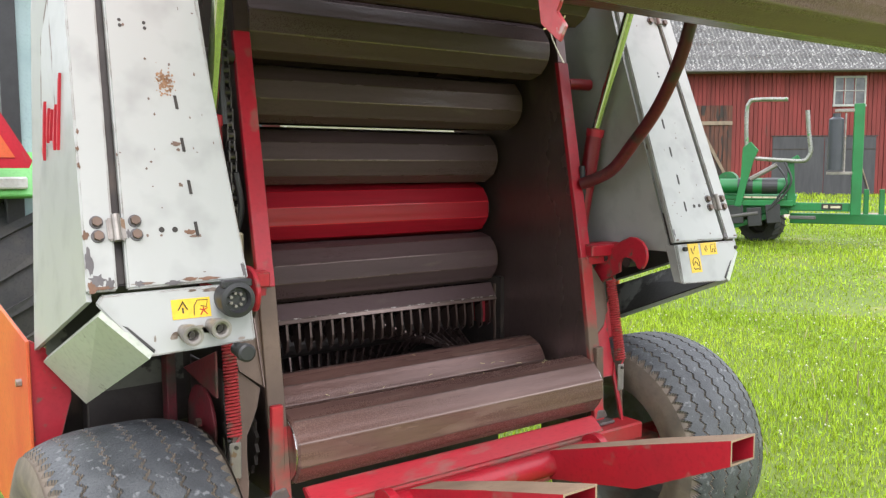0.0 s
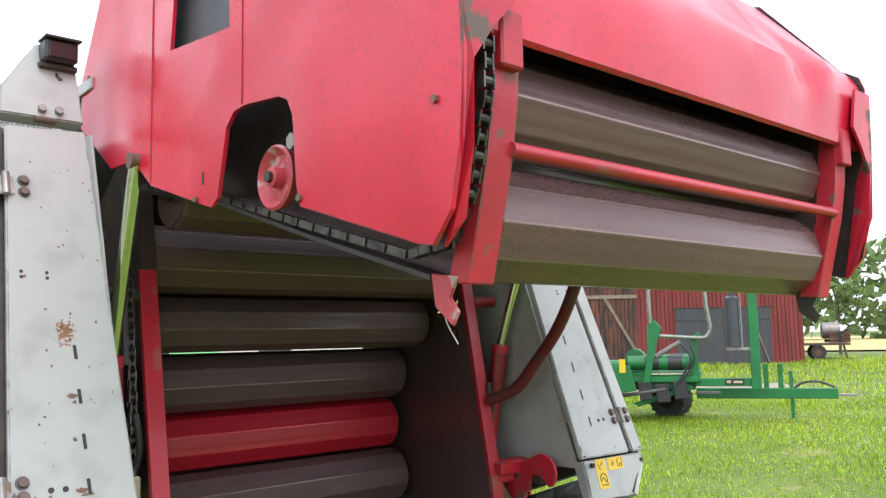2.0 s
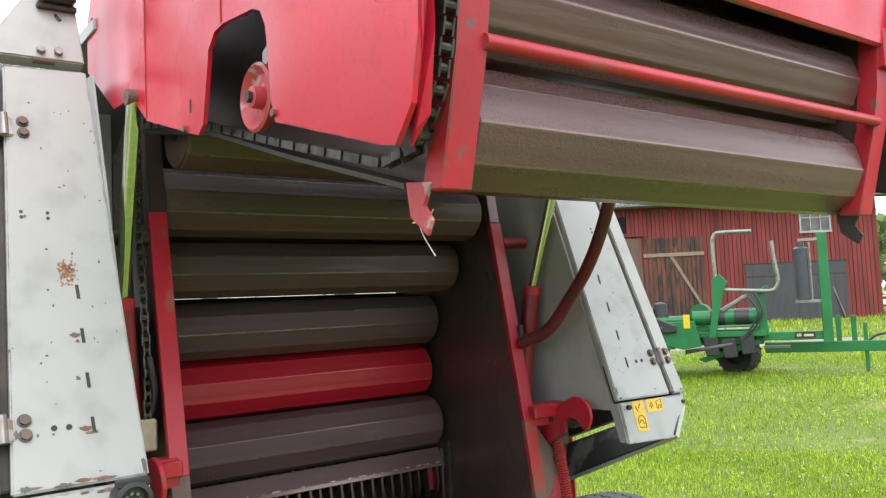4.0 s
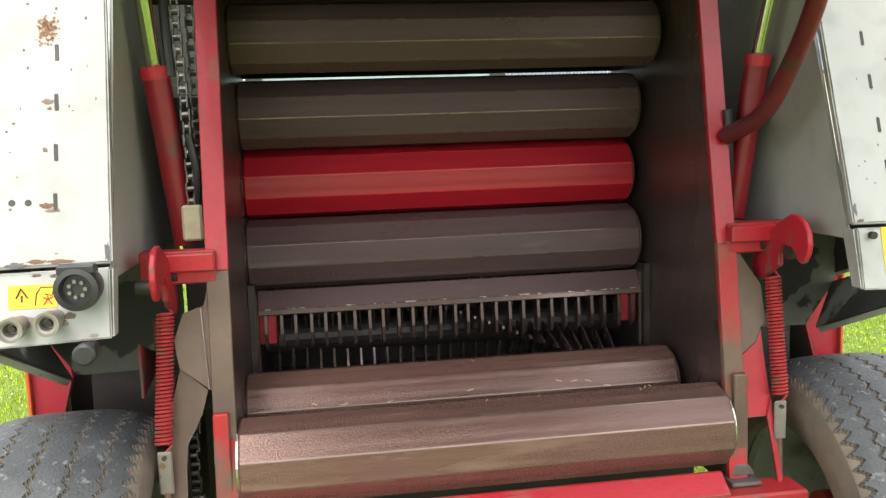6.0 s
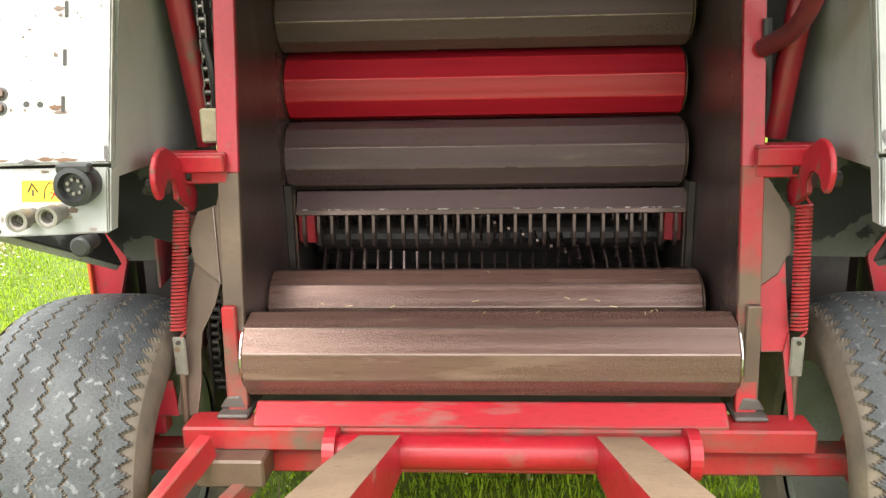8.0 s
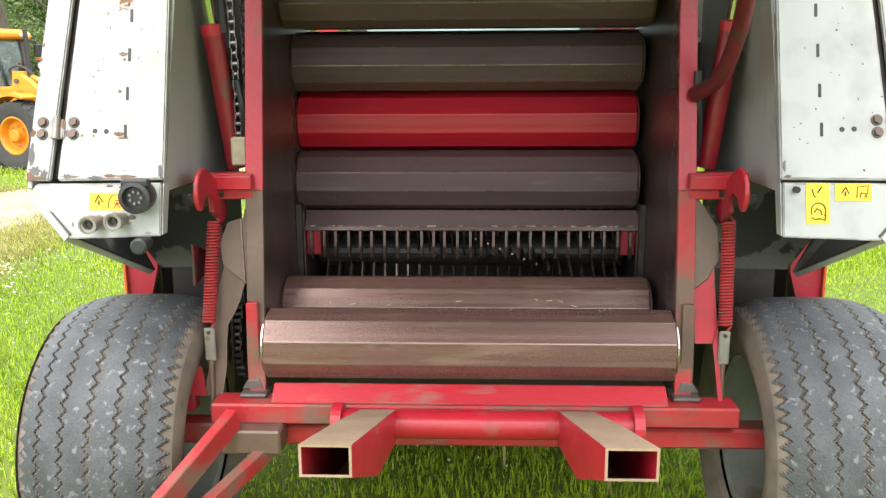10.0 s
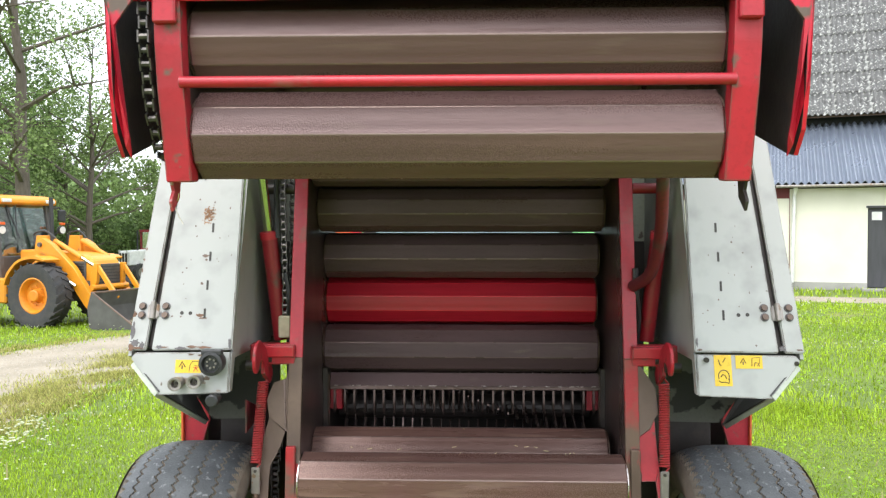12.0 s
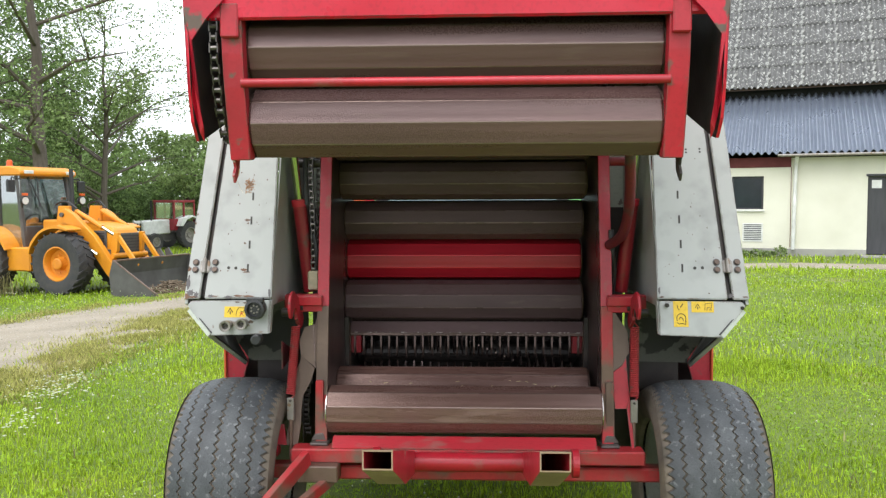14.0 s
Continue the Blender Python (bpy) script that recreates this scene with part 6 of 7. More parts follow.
for y in (-1, 1):
    part("mirror", boxes(((-1.40, y * 1.05 - 0.11, 2.30), (-1.32, y * 1.05 + 0.11, 2.58)), bevel=0.02), BLACK, cab, "black mirror")
    part("mirror_arm", pipe([(-1.5, y * 0.74, 2.6), (-1.38, y * 1.0, 2.64), (-1.36, y * 1.05, 2.52)], 0.02, 6), BLACK, cab)
    lp = part("work_lamp", lathe([(-1.28, 0.05), (-1.20, 0.105), (-1.15, 0.105), (-1.14, 0.09), (-1.14, 0.01)], (0, y * 0.86, 2.10), 16), BLACK, cab, "round work lamp", True)
    part("lens", rod((-1.142, y * 0.86, 2.10), (-1.132, y * 0.86, 2.10), 0.085, 16), LAMP_GLASS, lp)
    part("lamp_arm", rod((-1.36, y * 0.76, 1.95), (-1.24, y * 0.85, 2.06), 0.02, 6), BLACK, cab)
    part("indicator", boxes(((-1.18, y * 0.86 - 0.07, 2.215), (-1.12, y * 0.86 + 0.07, 2.275)), bevel=0.01), AMBER, cab)
    for cx, d0, d1 in ((0.0, 65, 175), (-2.25, 20, 120)):
        arc = [math.radians(d) for d in range(d0, d1, 10)]
        pts = [(cx + 0.80 * math.cos(a), 0.70 + 0.80 * math.sin(a)) for a in arc] + [(cx + 0.85 * math.cos(a), 0.70 + 0.85 * math.sin(a)) for a in arc[::-1]]
        part("fender", prism(pts, "y", y * 0.74, y * 1.17, 0.01), LOADER_Y, loader, "yellow wheel arch")
    arm = [(-0.42, 1.66), (-0.40, 1.86), (-0.22, 1.92), (0.02, 1.80), (0.62, 1.30), (1.18, 0.56), (1.50, 0.30), (1.50, 0.12), (1.28, 0.14), (0.92, 0.46), (0.40, 1.14), (-0.12, 1.58)]
    la = part("lift_arm", prism(arm, "y", y * 0.58 - 0.07, y * 0.58 + 0.07, 0.012), LOADER_Y, loader, "yellow lift arm")
    part("pivot_pin", rod((-0.28, y * 0.58 - 0.12, 1.78), (-0.28, y * 0.58 + 0.12, 1.78), 0.05, 12), GREY_METAL, la)
    cy = part("lift_cylinder", rod((-0.30, y * 0.74, 1.52), (0.42, y * 0.74, 1.10), 0.06, 12), LOADER_Y, loader)
    part("piston_rod", rod((0.42, y * 0.74, 1.10), (0.78, y * 0.74, 0.90), 0.035, 10), CHROME, cy)
    cz = part("tilt_cylinder", rod((-0.12, y * 0.40, 1.86), (0.62, y * 0.40, 1.50), 0.055, 12), LOADER_Y, loader)
    part("piston_rod", rod((0.62, y * 0.40, 1.50), (1.02, y * 0.40, 1.30), 0.032, 10), CHROME, cz, "bright piston rod")
    part("tilt_lever", prism([(0.78, 0.70), (0.98, 1.38), (1.10, 1.38), (1.06, 0.98), (0.92, 0.66)], "y", y * 0.40 - 0.05, y * 0.40 + 0.05, 0.01), LOADER_Y, loader, "yellow tilt lever")
    part("tilt_link", prism([(1.0, 1.30), (1.10, 1.34), (1.62, 0.68), (1.55, 0.58)], "y", y * 0.40 - 0.03, y * 0.40 + 0.03, 0.01), LOADER_Y, loader)
    part("front_post", prism([(-0.72, 0.9), (-0.52, 1.98), (-0.22, 1.98), (-0.12, 0.9)], "y", y * 0.48 - 0.05, y * 0.48 + 0.05, 0.01), LOADER_Y, loader, "yellow loader tower")
    part("hose", pipe([(-0.5, y * 0.5, 1.75), (-0.62, y * 0.5, 2.0), (-0.3, y * 0.5, 2.08), (-0.05, y * 0.45, 1.92)], 0.022, 6, steps=4), BLACK, loader, "black hydraulic hose", True)
part("cross_tube", rod((1.02, -0.55, 0.86), (1.02, 0.55, 0.86), 0.06, 12), LOADER_Y, loader)
part("tool_box", boxes(((-1.62, -1.0, 0.50), (-0.92, -0.60, 1.04)), bevel=0.03), LOADER_Y, loader)
part("counterweight", boxes(((-3.4, -0.9, 0.5), (-3.0, 0.9, 1.2)), bevel=0.03), LOADER_Y, loader)
bk = [(1.60, 0.80), (1.50, 0.50), (1.54, 0.10), (1.70, 0.02), (2.85, 0.02), (2.85, 0.05), (1.74, 0.06), (1.58, 0.14), (1.55, 0.50), (1.64, 0.80)]
bucket = part("bucket", prism(bk, "y", -1.17, 1.30, 0.008), GREY_METAL, loader, "worn dark steel bucket")
part("bucket_lip", boxes(((1.58, -1.18, 0.79), (1.66, 1.31, 0.825))), BARE, bucket)
for y in (-1.18, 1.31):
    part("bucket_side", prism([(1.60, 0.81), (1.50, 0.50), (1.54, 0.10), (1.70, 0.02), (2.85, 0.02), (2.80, 0.10)], "y", y - 0.014, y + 0.014, 0.004), GREY_METAL, bucket)
    part("side_edge", rod((1.62, y, 0.82), (2.84, y, 0.06), 0.02, 8), BARE, bucket, "bright worn plate edge")
for y in (0.45, 0.75):
    part("bucket_fin", prism([(1.50, 0.5), (1.40, 0.95), (1.50, 1.0), (1.64, 0.80)], "y", y - 0.02, y + 0.02), GREY_METAL, bucket)
twigs = bmesh.new()
rt = random.Random(3)
for k in range(420):
    p = Vector((rt.uniform(1.75, 2.7), rt.uniform(-0.75, 0.55), 0.07))
    p.z += 0.32 * rt.random() * (1 - abs(p.y + 0.1) / 0.75) * (1 - abs(p.x - 2.2) / 0.6)
    d = Vector((rt.uniform(-1, 1), rt.uniform(-1, 1), rt.uniform(-0.3, 0.3))).normalized() * rt.uniform(0.06, 0.18)
    rod(p - d, p + d, 0.012, 4, bm=twigs)
part("brushwood", twigs, SOIL, loader, "dry brushwood lying in the bucket")

red_t = thing("tractor", "old red and white tractor parked in tall grass", "tractor", at=Matrix.Translation((-15.05, 35.5, lift(-15.05, 35.5) + 0.05)) @ Matrix.Rotation(math.radians(243), 4, "Z"))
for y in (-0.8, 0.8):
    farm_wheel(red_t, -1.0, y, 0.66, 0.67, 0.34, 0.36, GALV)
    farm_wheel(red_t, 0.95, y * 0.9, 0.40, 0.40, 0.22, 0.22, GALV, 16)
    part("mudguard", prism([(-1.75, 1.0), (-1.6, 1.45), (-1.1, 1.6), (-0.5, 1.45), (-0.35, 1.1), (-0.5, 1.1), (-0.75, 1.4), (-1.1, 1.52), (-1.5, 1.38), (-1.65, 1.0)], "y", y - 0.18, y + 0.18), WHITE_TRIM, red_t, "white mudguard")
part("bonnet", prism([(-0.3, 0.75), (-0.3, 1.42), (1.2, 1.36), (1.3, 1.28), (1.3, 0.70)], "y", -0.36, 0.36, 0.04), WHITE_TRIM, red_t, "white bonnet")
part("engine", boxes(((-1.3, -0.28, 0.45), (1.25, 0.28, 0.80))), GREY_METAL, red_t)
rg = part("grille", boxes(((1.29, -0.30, 0.78), (1.32, 0.30, 1.26))), DARK, red_t, "dark grille with pale bars")
for k in range(4):
    part("grille_bar", boxes(((1.315, -0.30 + k * 0.19, 0.78), (1.335, -0.27 + k * 0.19, 1.26)), bevel=0), WHITE_TRIM, rg)
for y in (-0.24, 0.24):
    part("headlamp", rod((1.30, y, 1.33), (1.35, y, 1.33), 0.06, 14), LAMP_GLASS, red_t)
part("exhaust", rod((0.7, 0.2, 1.38), (0.7, 0.2, 2.3), 0.035, 8), BLACK, red_t, "thin black exhaust")
rc = part("cab", boxes(((-1.55, -0.68, 2.2), (-0.15, 0.68, 2.32)), ((-0.3, -0.66, 0.9), (-0.22, 0.66, 1.45)), ((-0.85, -0.67, 0.9), (-0.25, -0.63, 1.45)), ((-0.85, 0.63, 0.9), (-0.25, 0.67, 1.45)), bevel=0.02), RED_DEEP, red_t, "dull red tractor cab")
for x in (-0.25, -0.85, -1.5):
    for y in (-0.64, 0.64):
        part("pillar", boxes(((x - 0.04, y - 0.04, 0.9), (x + 0.04, y + 0.04, 2.22))), RED_DEEP, rc)
part("glass", boxes(((-0.27, -0.6, 1.45), (-0.25, 0.6, 2.2)), ((-1.46, -0.65, 1.45), (-0.29, -0.63, 2.2)), ((-1.46, 0.63, 1.45), (-0.29, 0.65, 2.2)), bevel=0), THIN_GLASS, rc)

# the green tractor hitched in front of the baler
gt = thing("tractor", "light green tractor hitched in front of the baler", "tractor", at=Matrix.Translation((0.0, 4.75, 0.0)) @ Matrix.Rotation(math.radians(90), 4, "Z"))
for y in (-0.95, 0.95):
    farm_wheel(gt, 0.0, y, 0.86, 0.87, 0.56, 0.46, WHITE_TRIM, 22)
    farm_wheel(gt, 2.6, y * 0.92, 0.62, 0.63, 0.42, 0.34, WHITE_TRIM, 20)
    part("fender", prism([(-0.98, 1.46), (-0.88, 1.62), (-0.55, 1.80), (0.1, 1.86), (0.6, 1.6), (0.55, 1.55), (0.05, 1.78), (-0.5, 1.72), (-0.82, 1.56), (-0.90, 1.44)], "y", y - 0.30, y + 0.30, 0.01), PALE_GREEN, gt, "light green rear fender")
    # white plate bar on the fender, no lamp, in the lamp glass white
    part("white_plate", boxes(((-0.99, y - 0.2, 1.50), (-0.95, y + 0.2, 1.57)), bevel=0.01), LAMP_GLASS, gt)
tri_ = [(0.76, 1.62), (1.10, 1.62), (1.12, 1.66), (0.95, 1.96), (0.91, 1.96), (0.74, 1.66)]
part("slow_vehicle_triangle", prism(tri_, "x", -1.10, -1.08), RED, gt, "red reflective triangle")
part("triangle_centre", prism([(0.83, 1.68), (1.03, 1.68), (0.93, 1.86)], "x", -1.106, -1.10), ORANGE, gt)
gc = part("cab", boxes(((-0.7, -0.8, 1.0), (0.9, 0.8, 1.2)), ((-0.85, -0.85, 2.75), (1.0, 0.85, 2.95)), bevel=0.03), PALE_GREEN, gt, "light green cab")
for x in (-0.68, 0.86):
    for y in (-0.78, 0.78):
        part("pillar", boxes(((x - 0.05, y - 0.05, 1.1), (x + 0.05, y + 0.05, 2.8))), BLACK, gc)
part("glass", boxes(((-0.70, -0.74, 1.2), (-0.68, 0.74, 2.75)), ((-0.62, -0.80, 1.2), (0.8, -0.78, 2.75)), ((-0.62, 0.78, 1.2), (0.8, 0.80, 2.75)), bevel=0), CLEAR, gc)
part("bonnet", prism([(0.9, 0.9), (0.9, 1.75), (2.9, 1.6), (3.2, 1.35), (3.2, 0.9)], "y", -0.4, 0.4, 0.05), PALE_GREEN, gt, "light green bonnet")
part("gearbox", boxes(((-0.9, -0.35, 0.55), (3.0, 0.35, 1.0))), DARK, gt)

FILM_GREY = material("dark_film_wrap", (0.055, 0.060, 0.070), (0.04, 0.044, 0.052), 0.35, 0, 3, 0.05)
ARM_STEEL = material("shiny_green_tinged_steel", (0.30, 0.30, 0.27), (0.19, 0.21, 0.17), 0.28, 0.6, 8, 0.05, (0.10, 0.25, 0.10), 9, 0.64)
wrapper = thing("bale_wrapper", "green trailed bale wrapper with steel loop arms, on grass", "bale wrapper", at=Matrix.Translation((11.0, 8.7, lift(11.0, 8.7))) @ Matrix.Rotation(math.atan2(-0.866, 0.5), 4, "Z"))
for x, y in ((0.0, -0.9), (0.0, 0.95), (1.7, 0.6)):
    # far rims coloured dark for the shade under the wrapper
    wh = farm_wheel(wrapper, x, y, 0.385, 0.39, 0.36, 0.21, RIM if y < 0 else DARK, 20)
    wh.rotation_euler = (0, 0, math.radians(-27))
part("axle", rod((0, -0.9, 0.39), (0, 0.95, 0.39), 0.06, 12), GREY_METAL, wrapper)
part("main_frame", boxes(((-0.6, -0.55, 0.60), (2.2, -0.40, 0.78)), ((-0.6, 0.40, 0.60), (2.2, 0.55, 0.78)), ((0.1, -0.9, 0.62), (0.3, 0.9, 0.78)), ((2.0, -0.55, 0.6), (2.2, 0.55, 0.78)), bevel=0.01), GREEN, wrapper, "green main frame")
part("side_beam", prism([(-0.1, 0.80), (-0.1, 1.0), (1.1, 1.05), (1.2, 0.6), (0.9, 0.55)], "y", -0.88, -0.80, 0.01), GREEN, wrapper, "green side beam")
part("top_guard", prism([(-0.55, 1.26), (-0.45, 1.32), (0.35, 1.30), (0.35, 1.22)], "y", -0.75, -0.2, 0.01), GREEN, wrapper)
sh = part("black_shield", prism([(-0.12, 0.98), (-0.12, 1.22), (0.02, 1.28), (0.12, 1.27), (0.80, 0.98), (0.80, 0.86), (0.62, 0.84)], "y", -0.95, -0.86, 0.02), BLACK, wrapper, "black plastic shield")
for x, z in ((0.0, 1.16), (0.25, 1.08), (0.55, 0.95)):
    part("bolt", rod((x, -0.965, z), (x, -0.945, z), 0.022, 8), GREY_METAL, sh)
part("gear_case", boxes(((0.1, -0.80, 0.78), (1.0, 0.30, 1.12)), bevel=0.05), GREEN, wrapper, "green gear case")
part("gear_cover", rod((1.15, -0.35, 1.16), (1.15, 0.1, 1.16), 0.17, 20), GREEN, wrapper, "round green drive cover", True)
part("lower_guard", boxes(((-0.5, -0.86, 0.56), (0.75, -0.80, 0.84)), bevel=0.01), GREEN, wrapper)
part("cross_arm", prism([(1.1, 0.36), (1.2, 0.30), (2.2, 0.62), (2.1, 0.70)], "y", -0.58, -0.50, 0.01), GREEN, wrapper)
part("ram", rod((0.9, -0.7, 0.5), (1.7, -0.7, 0.62), 0.035, 10), GREY_METAL, wrapper)
part("tail_bracket", boxes(((2.2, -0.64, 0.52), (2.62, -0.58, 0.58)), bevel=0.01), GREY_METAL, wrapper, "grey slotted bracket")
for x, z in ((1.25, 0.42), (1.55, 0.38), (1.85, 0.44)):
    part("black_flap", prism([(x, z), (x + 0.22, z + 0.02), (x + 0.20, z + 0.34), (x - 0.04, z + 0.32)], "y", -0.72, -0.66, 0.01), BLACK, wrapper, "black steel flap")
part("rear_hose", pipe([(3.85, -0.05, 0.59), (4.0, -0.05, 0.69), (4.25, -0.05, 0.71), (4.45, -0.05, 0.64), (4.54, -0.05, 0.58)], 0.022, 6, steps=4), BLACK, wrapper, "black coiled hose", True)
part("motor", lathe([(1.12, 0.14), (1.36, 0.12), (1.40, 0.02)], (0.50, -0.6, 0), 20, axis="z"), BLACK, wrapper, "black motor cover", True)
part("yellow_mark", boxes(((0.92, -0.895, 0.92), (1.03, -0.885, 1.16))), YELLOW, wrapper)
for k, y in enumerate((-0.55, 0.55)):
    r_ = part("table_roller", rod((1.05, y, 1.08), (2.15, y, 1.08), 0.13, 20), GREEN, wrapper, "green table roller", True)
    part("belt", rod((1.35, y, 1.08), (1.60, y, 1.08), 0.136, 20), BLACK, r_)
    part("belt", rod((1.75, y, 1.08), (2.0, y, 1.08), 0.136, 20), BLACK, r_)
part("deck", boxes(((1.05, -0.6, 0.84), (2.3, 0.6, 0.92)), ((1.1, -0.66, 0.74), (2.25, -0.60, 0.84)), bevel=0.01), GREEN, wrapper, "green table deck")
part("gold_stripe", boxes(((1.4, -0.664, 0.875), (2.1, -0.661, 0.905)), bevel=0), CREAM, wrapper)
part("arm_bracket", prism([(1.30, 0.72), (1.42, 0.70), (1.52, 1.2), (1.60, 1.55), (1.68, 1.70), (1.55, 1.85), (1.42, 1.75), (1.40, 1.2)], "y", -0.72, -0.64, 0.01), GREEN, wrapper, "green arm bracket")
part("loop_arm", pipe([(1.50, -0.68, 1.62), (1.47, -0.68, 2.0), (1.47, -0.68, 2.38), (1.50, -0.68, 2.50), (1.60, -0.68, 2.56), (2.12, -0.68, 2.55)], 0.036, 12, steps=4), ARM_STEEL, wrapper, "bright bent steel loop arm", True)
part("loop_arm", pipe([(1.62, -0.66, 1.56), (2.0, -0.66, 1.53), (2.36, -0.66, 1.51), (2.46, -0.66, 1.56), (2.50, -0.66, 1.7), (2.46, -0.66, 2.0), (2.43, -0.66, 2.36)], 0.036, 12, steps=4), ARM_STEEL, wrapper, "bright bent steel loop arm", True)
part("arm_ram", rod((1.55, -0.62, 1.20), (1.98, -0.62, 1.45), 0.04, 10), GALV, wrapper)
part("rear_prop", prism([(2.15, 0.75), (2.30, 0.75), (2.24, 1.5), (2.35, 1.55), (2.3, 1.62), (2.15, 1.52)], "y", -0.62, -0.55, 0.01), GREEN, wrapper)
part("hose", pipe([(2.1, -0.68, 1.5), (2.22, -0.72, 1.2), (2.12, -0.72, 0.95), (1.9, -0.72, 0.70)], 0.018, 6, steps=4), BLACK, wrapper, "black hoses", True)
part("hose", pipe([(2.0, -0.68, 1.42), (2.15, -0.72, 1.15), (2.02, -0.72, 0.9), (1.85, -0.72, 0.66)], 0.018, 6, steps=4), BLACK, wrapper, "black hoses", True)
part("drawbar", boxes(((2.2, -0.16, 0.42), (4.55, 0.02, 0.60)), ((2.2, -0.55, 0.66), (3.3, -0.40, 0.80)), bevel=0.01), GREEN, wrapper, "green drawbar")
part("hitch_eye", boxes(((4.55, -0.12, 0.46), (4.85, -0.02, 0.50))), GALV, wrapper)
part("jack", boxes(((3.78, -0.12, -0.02), (3.84, -0.04, 0.9)), bevel=0.005), GREEN, wrapper, "green parking jack")
part("sign_plate", boxes(((2.70, -0.562, 0.69), (3.02, -0.556, 0.79)), bevel=0), INK, wrapper, "black name plate")
part("sign_mark", boxes(((2.73, -0.567, 0.715), (2.80, -0.562, 0.765)), ((2.84, -0.567, 0.715), (2.99, -0.562, 0.755)), bevel=0), CREAM, wrapper)
mast = part("film_mast", boxes(((3.14, -0.6, 0.6), (3.30, -0.46, 2.45)), bevel=0.008), GREEN, wrapper, "green film mast")
for x in (3.36, 3.60):
    part("bale_stop", boxes(((x, -0.12, 0.55), (x + 0.08, 0.0, 1.03)), bevel=0.006), GREEN, wrapper)
film = part("film_roll", lathe([(1.36, 0.01), (1.36, 0.12), (2.20, 0.12), (2.24, 0.06), (2.30, 0.06), (2.30, 0.01)], (2.88, -0.55, 0), 24, axis="z"), FILM_GREY, wrapper, "dark grey film roll", True)
for x, z in ((2.85, 2.32), (2.75, 1.28)):
    part("film_arm", boxes(((x, -0.6, z), (3.16, -0.5, z + 0.05))), GALV, wrapper)
part("film_bar", rod((3.02, -0.58, 1.3), (3.02, -0.58, 2.3), 0.015, 8), GALV, wrapper)

# a cart with a steel drum beyond the barn
cart_at = Matrix.Translation((36.3, 15.2, lift(36.3, 15.2))) @ Matrix.Rotation(math.radians(-58), 4, "Z")
cart = thing("farm_cart", "old brown wooden cart carrying a steel drum", "cart", at=cart_at)
part("bed", boxes(((-0.9, -0.7, 0.62), (1.1, 0.7, 0.72)), bevel=0.01), BROWN_WOOD, cart, "brown timber bed")
for y in (-0.68, 0.68):
    for k in range(3):
        part("side_board", boxes(((0.25, y - 0.02, 0.74 + k * 0.16), (1.1, y + 0.02, 0.88 + k * 0.16)), bevel=0.006), OLD_WOOD, cart)
part("end_board", boxes(((1.08, -0.68, 0.74), (1.12, 0.68, 1.2)), bevel=0.006), OLD_WOOD, cart)
part("pole", prism([(-0.9, 0.70), (-2.3, 0.95), (-2.3, 0.85), (-0.9, 0.60)], "y", -0.06, 0.06), BROWN_WOOD, cart, "grey timber drawbar")
part("rack", boxes(((-1.9, -0.5, 0.92), (-0.8, -0.4, 1.02)), ((-1.9, 0.4, 0.92), (-0.8, 0.5, 1.02)), ((-1.9, -0.5, 0.98), (-1.8, 0.5, 1.08)), bevel=0.005), GREY_METAL, cart)
part("prop", rod((1.0, -0.5, -0.1), (0.85, -0.5, 0.65), 0.05, 8), BROWN_WOOD, cart)
for y in (-0.6, 0.6):
    w_ = part("cart_wheel", lathe([(y - 0.07, 0.16), (y - 0.07, 0.31), (y, 0.33), (y + 0.07, 0.31), (y + 0.07, 0.16)], (-0.2, 0, 0), 20, axis="y", closed=True), TYRE_BLACK, cart, "", True)
    w_.location = (0, 0, 0.32)
    part("rim", rod((-0.2, y - 0.03, 0), (-0.2, y + 0.03, 0), 0.165, 16), RUST, w_)
drum = thing("steel_drum", "pale grey steel drum lying on the old cart", "drum", at=cart_at)
part("shell", lathe([(-0.30, 0.01), (-0.30, 0.34), (0, 0.36), (0.45, 0.34), (0.45, 0.01)], (0.35, 0, 1.28), 28), GALV, drum, "", True)
for x in (0.12, 0.42, 0.74):
    part("hoop", lathe([(x - 0.02, 0.34), (x - 0.02, 0.375), (x + 0.02, 0.375), (x + 0.02, 0.34)], (0, 0, 1.28), 28, closed=True), GALV, drum)


# ---- vegetation ----
def leaf_material(name, base, other):
    m = material(name, base, other, 0.6, 0, 0.5, 0.0, island=0.5)
    b = m.node_tree.nodes["Principled BSDF"]
    t = m.node_tree.nodes.new("ShaderNodeBsdfTranslucent")
    x = m.node_tree.nodes.new("ShaderNodeMixShader")
    x.inputs[0].default_value = 0.35
    b.inputs["Specular IOR Level"].default_value = 0.2
    l = m.node_tree.links
    l.new(b.inputs["Base Color"].links[0].from_socket, t.inputs["Color"])
    l.new(b.outputs[0], x.inputs[1])
    l.new(t.outputs[0], x.inputs[2])
    l.new(x.outputs[0], m.node_tree.nodes["Material Output"].inputs["Surface"])
    return m


BARK = material("grey_brown_bark", (0.13, 0.105, 0.085), (0.085, 0.07, 0.055), 0.9, 0, 4, 0.5, stretch=(3, 3, 0.7))
LEAF = leaf_material("green_leaves", (0.17, 0.245, 0.08), (0.24, 0.31, 0.12))
LEAF_DARK = leaf_material("dark_green_leaves", (0.15, 0.225, 0.08), (0.20, 0.28, 0.10))
BLADE = leaf_material("grass_blades", (0.27, 0.40, 0.022), (0.43, 0.55, 0.045))
BLADE_DRY = leaf_material("dry_grass", (0.36, 0.32, 0.16), (0.28, 0.26, 0.12))
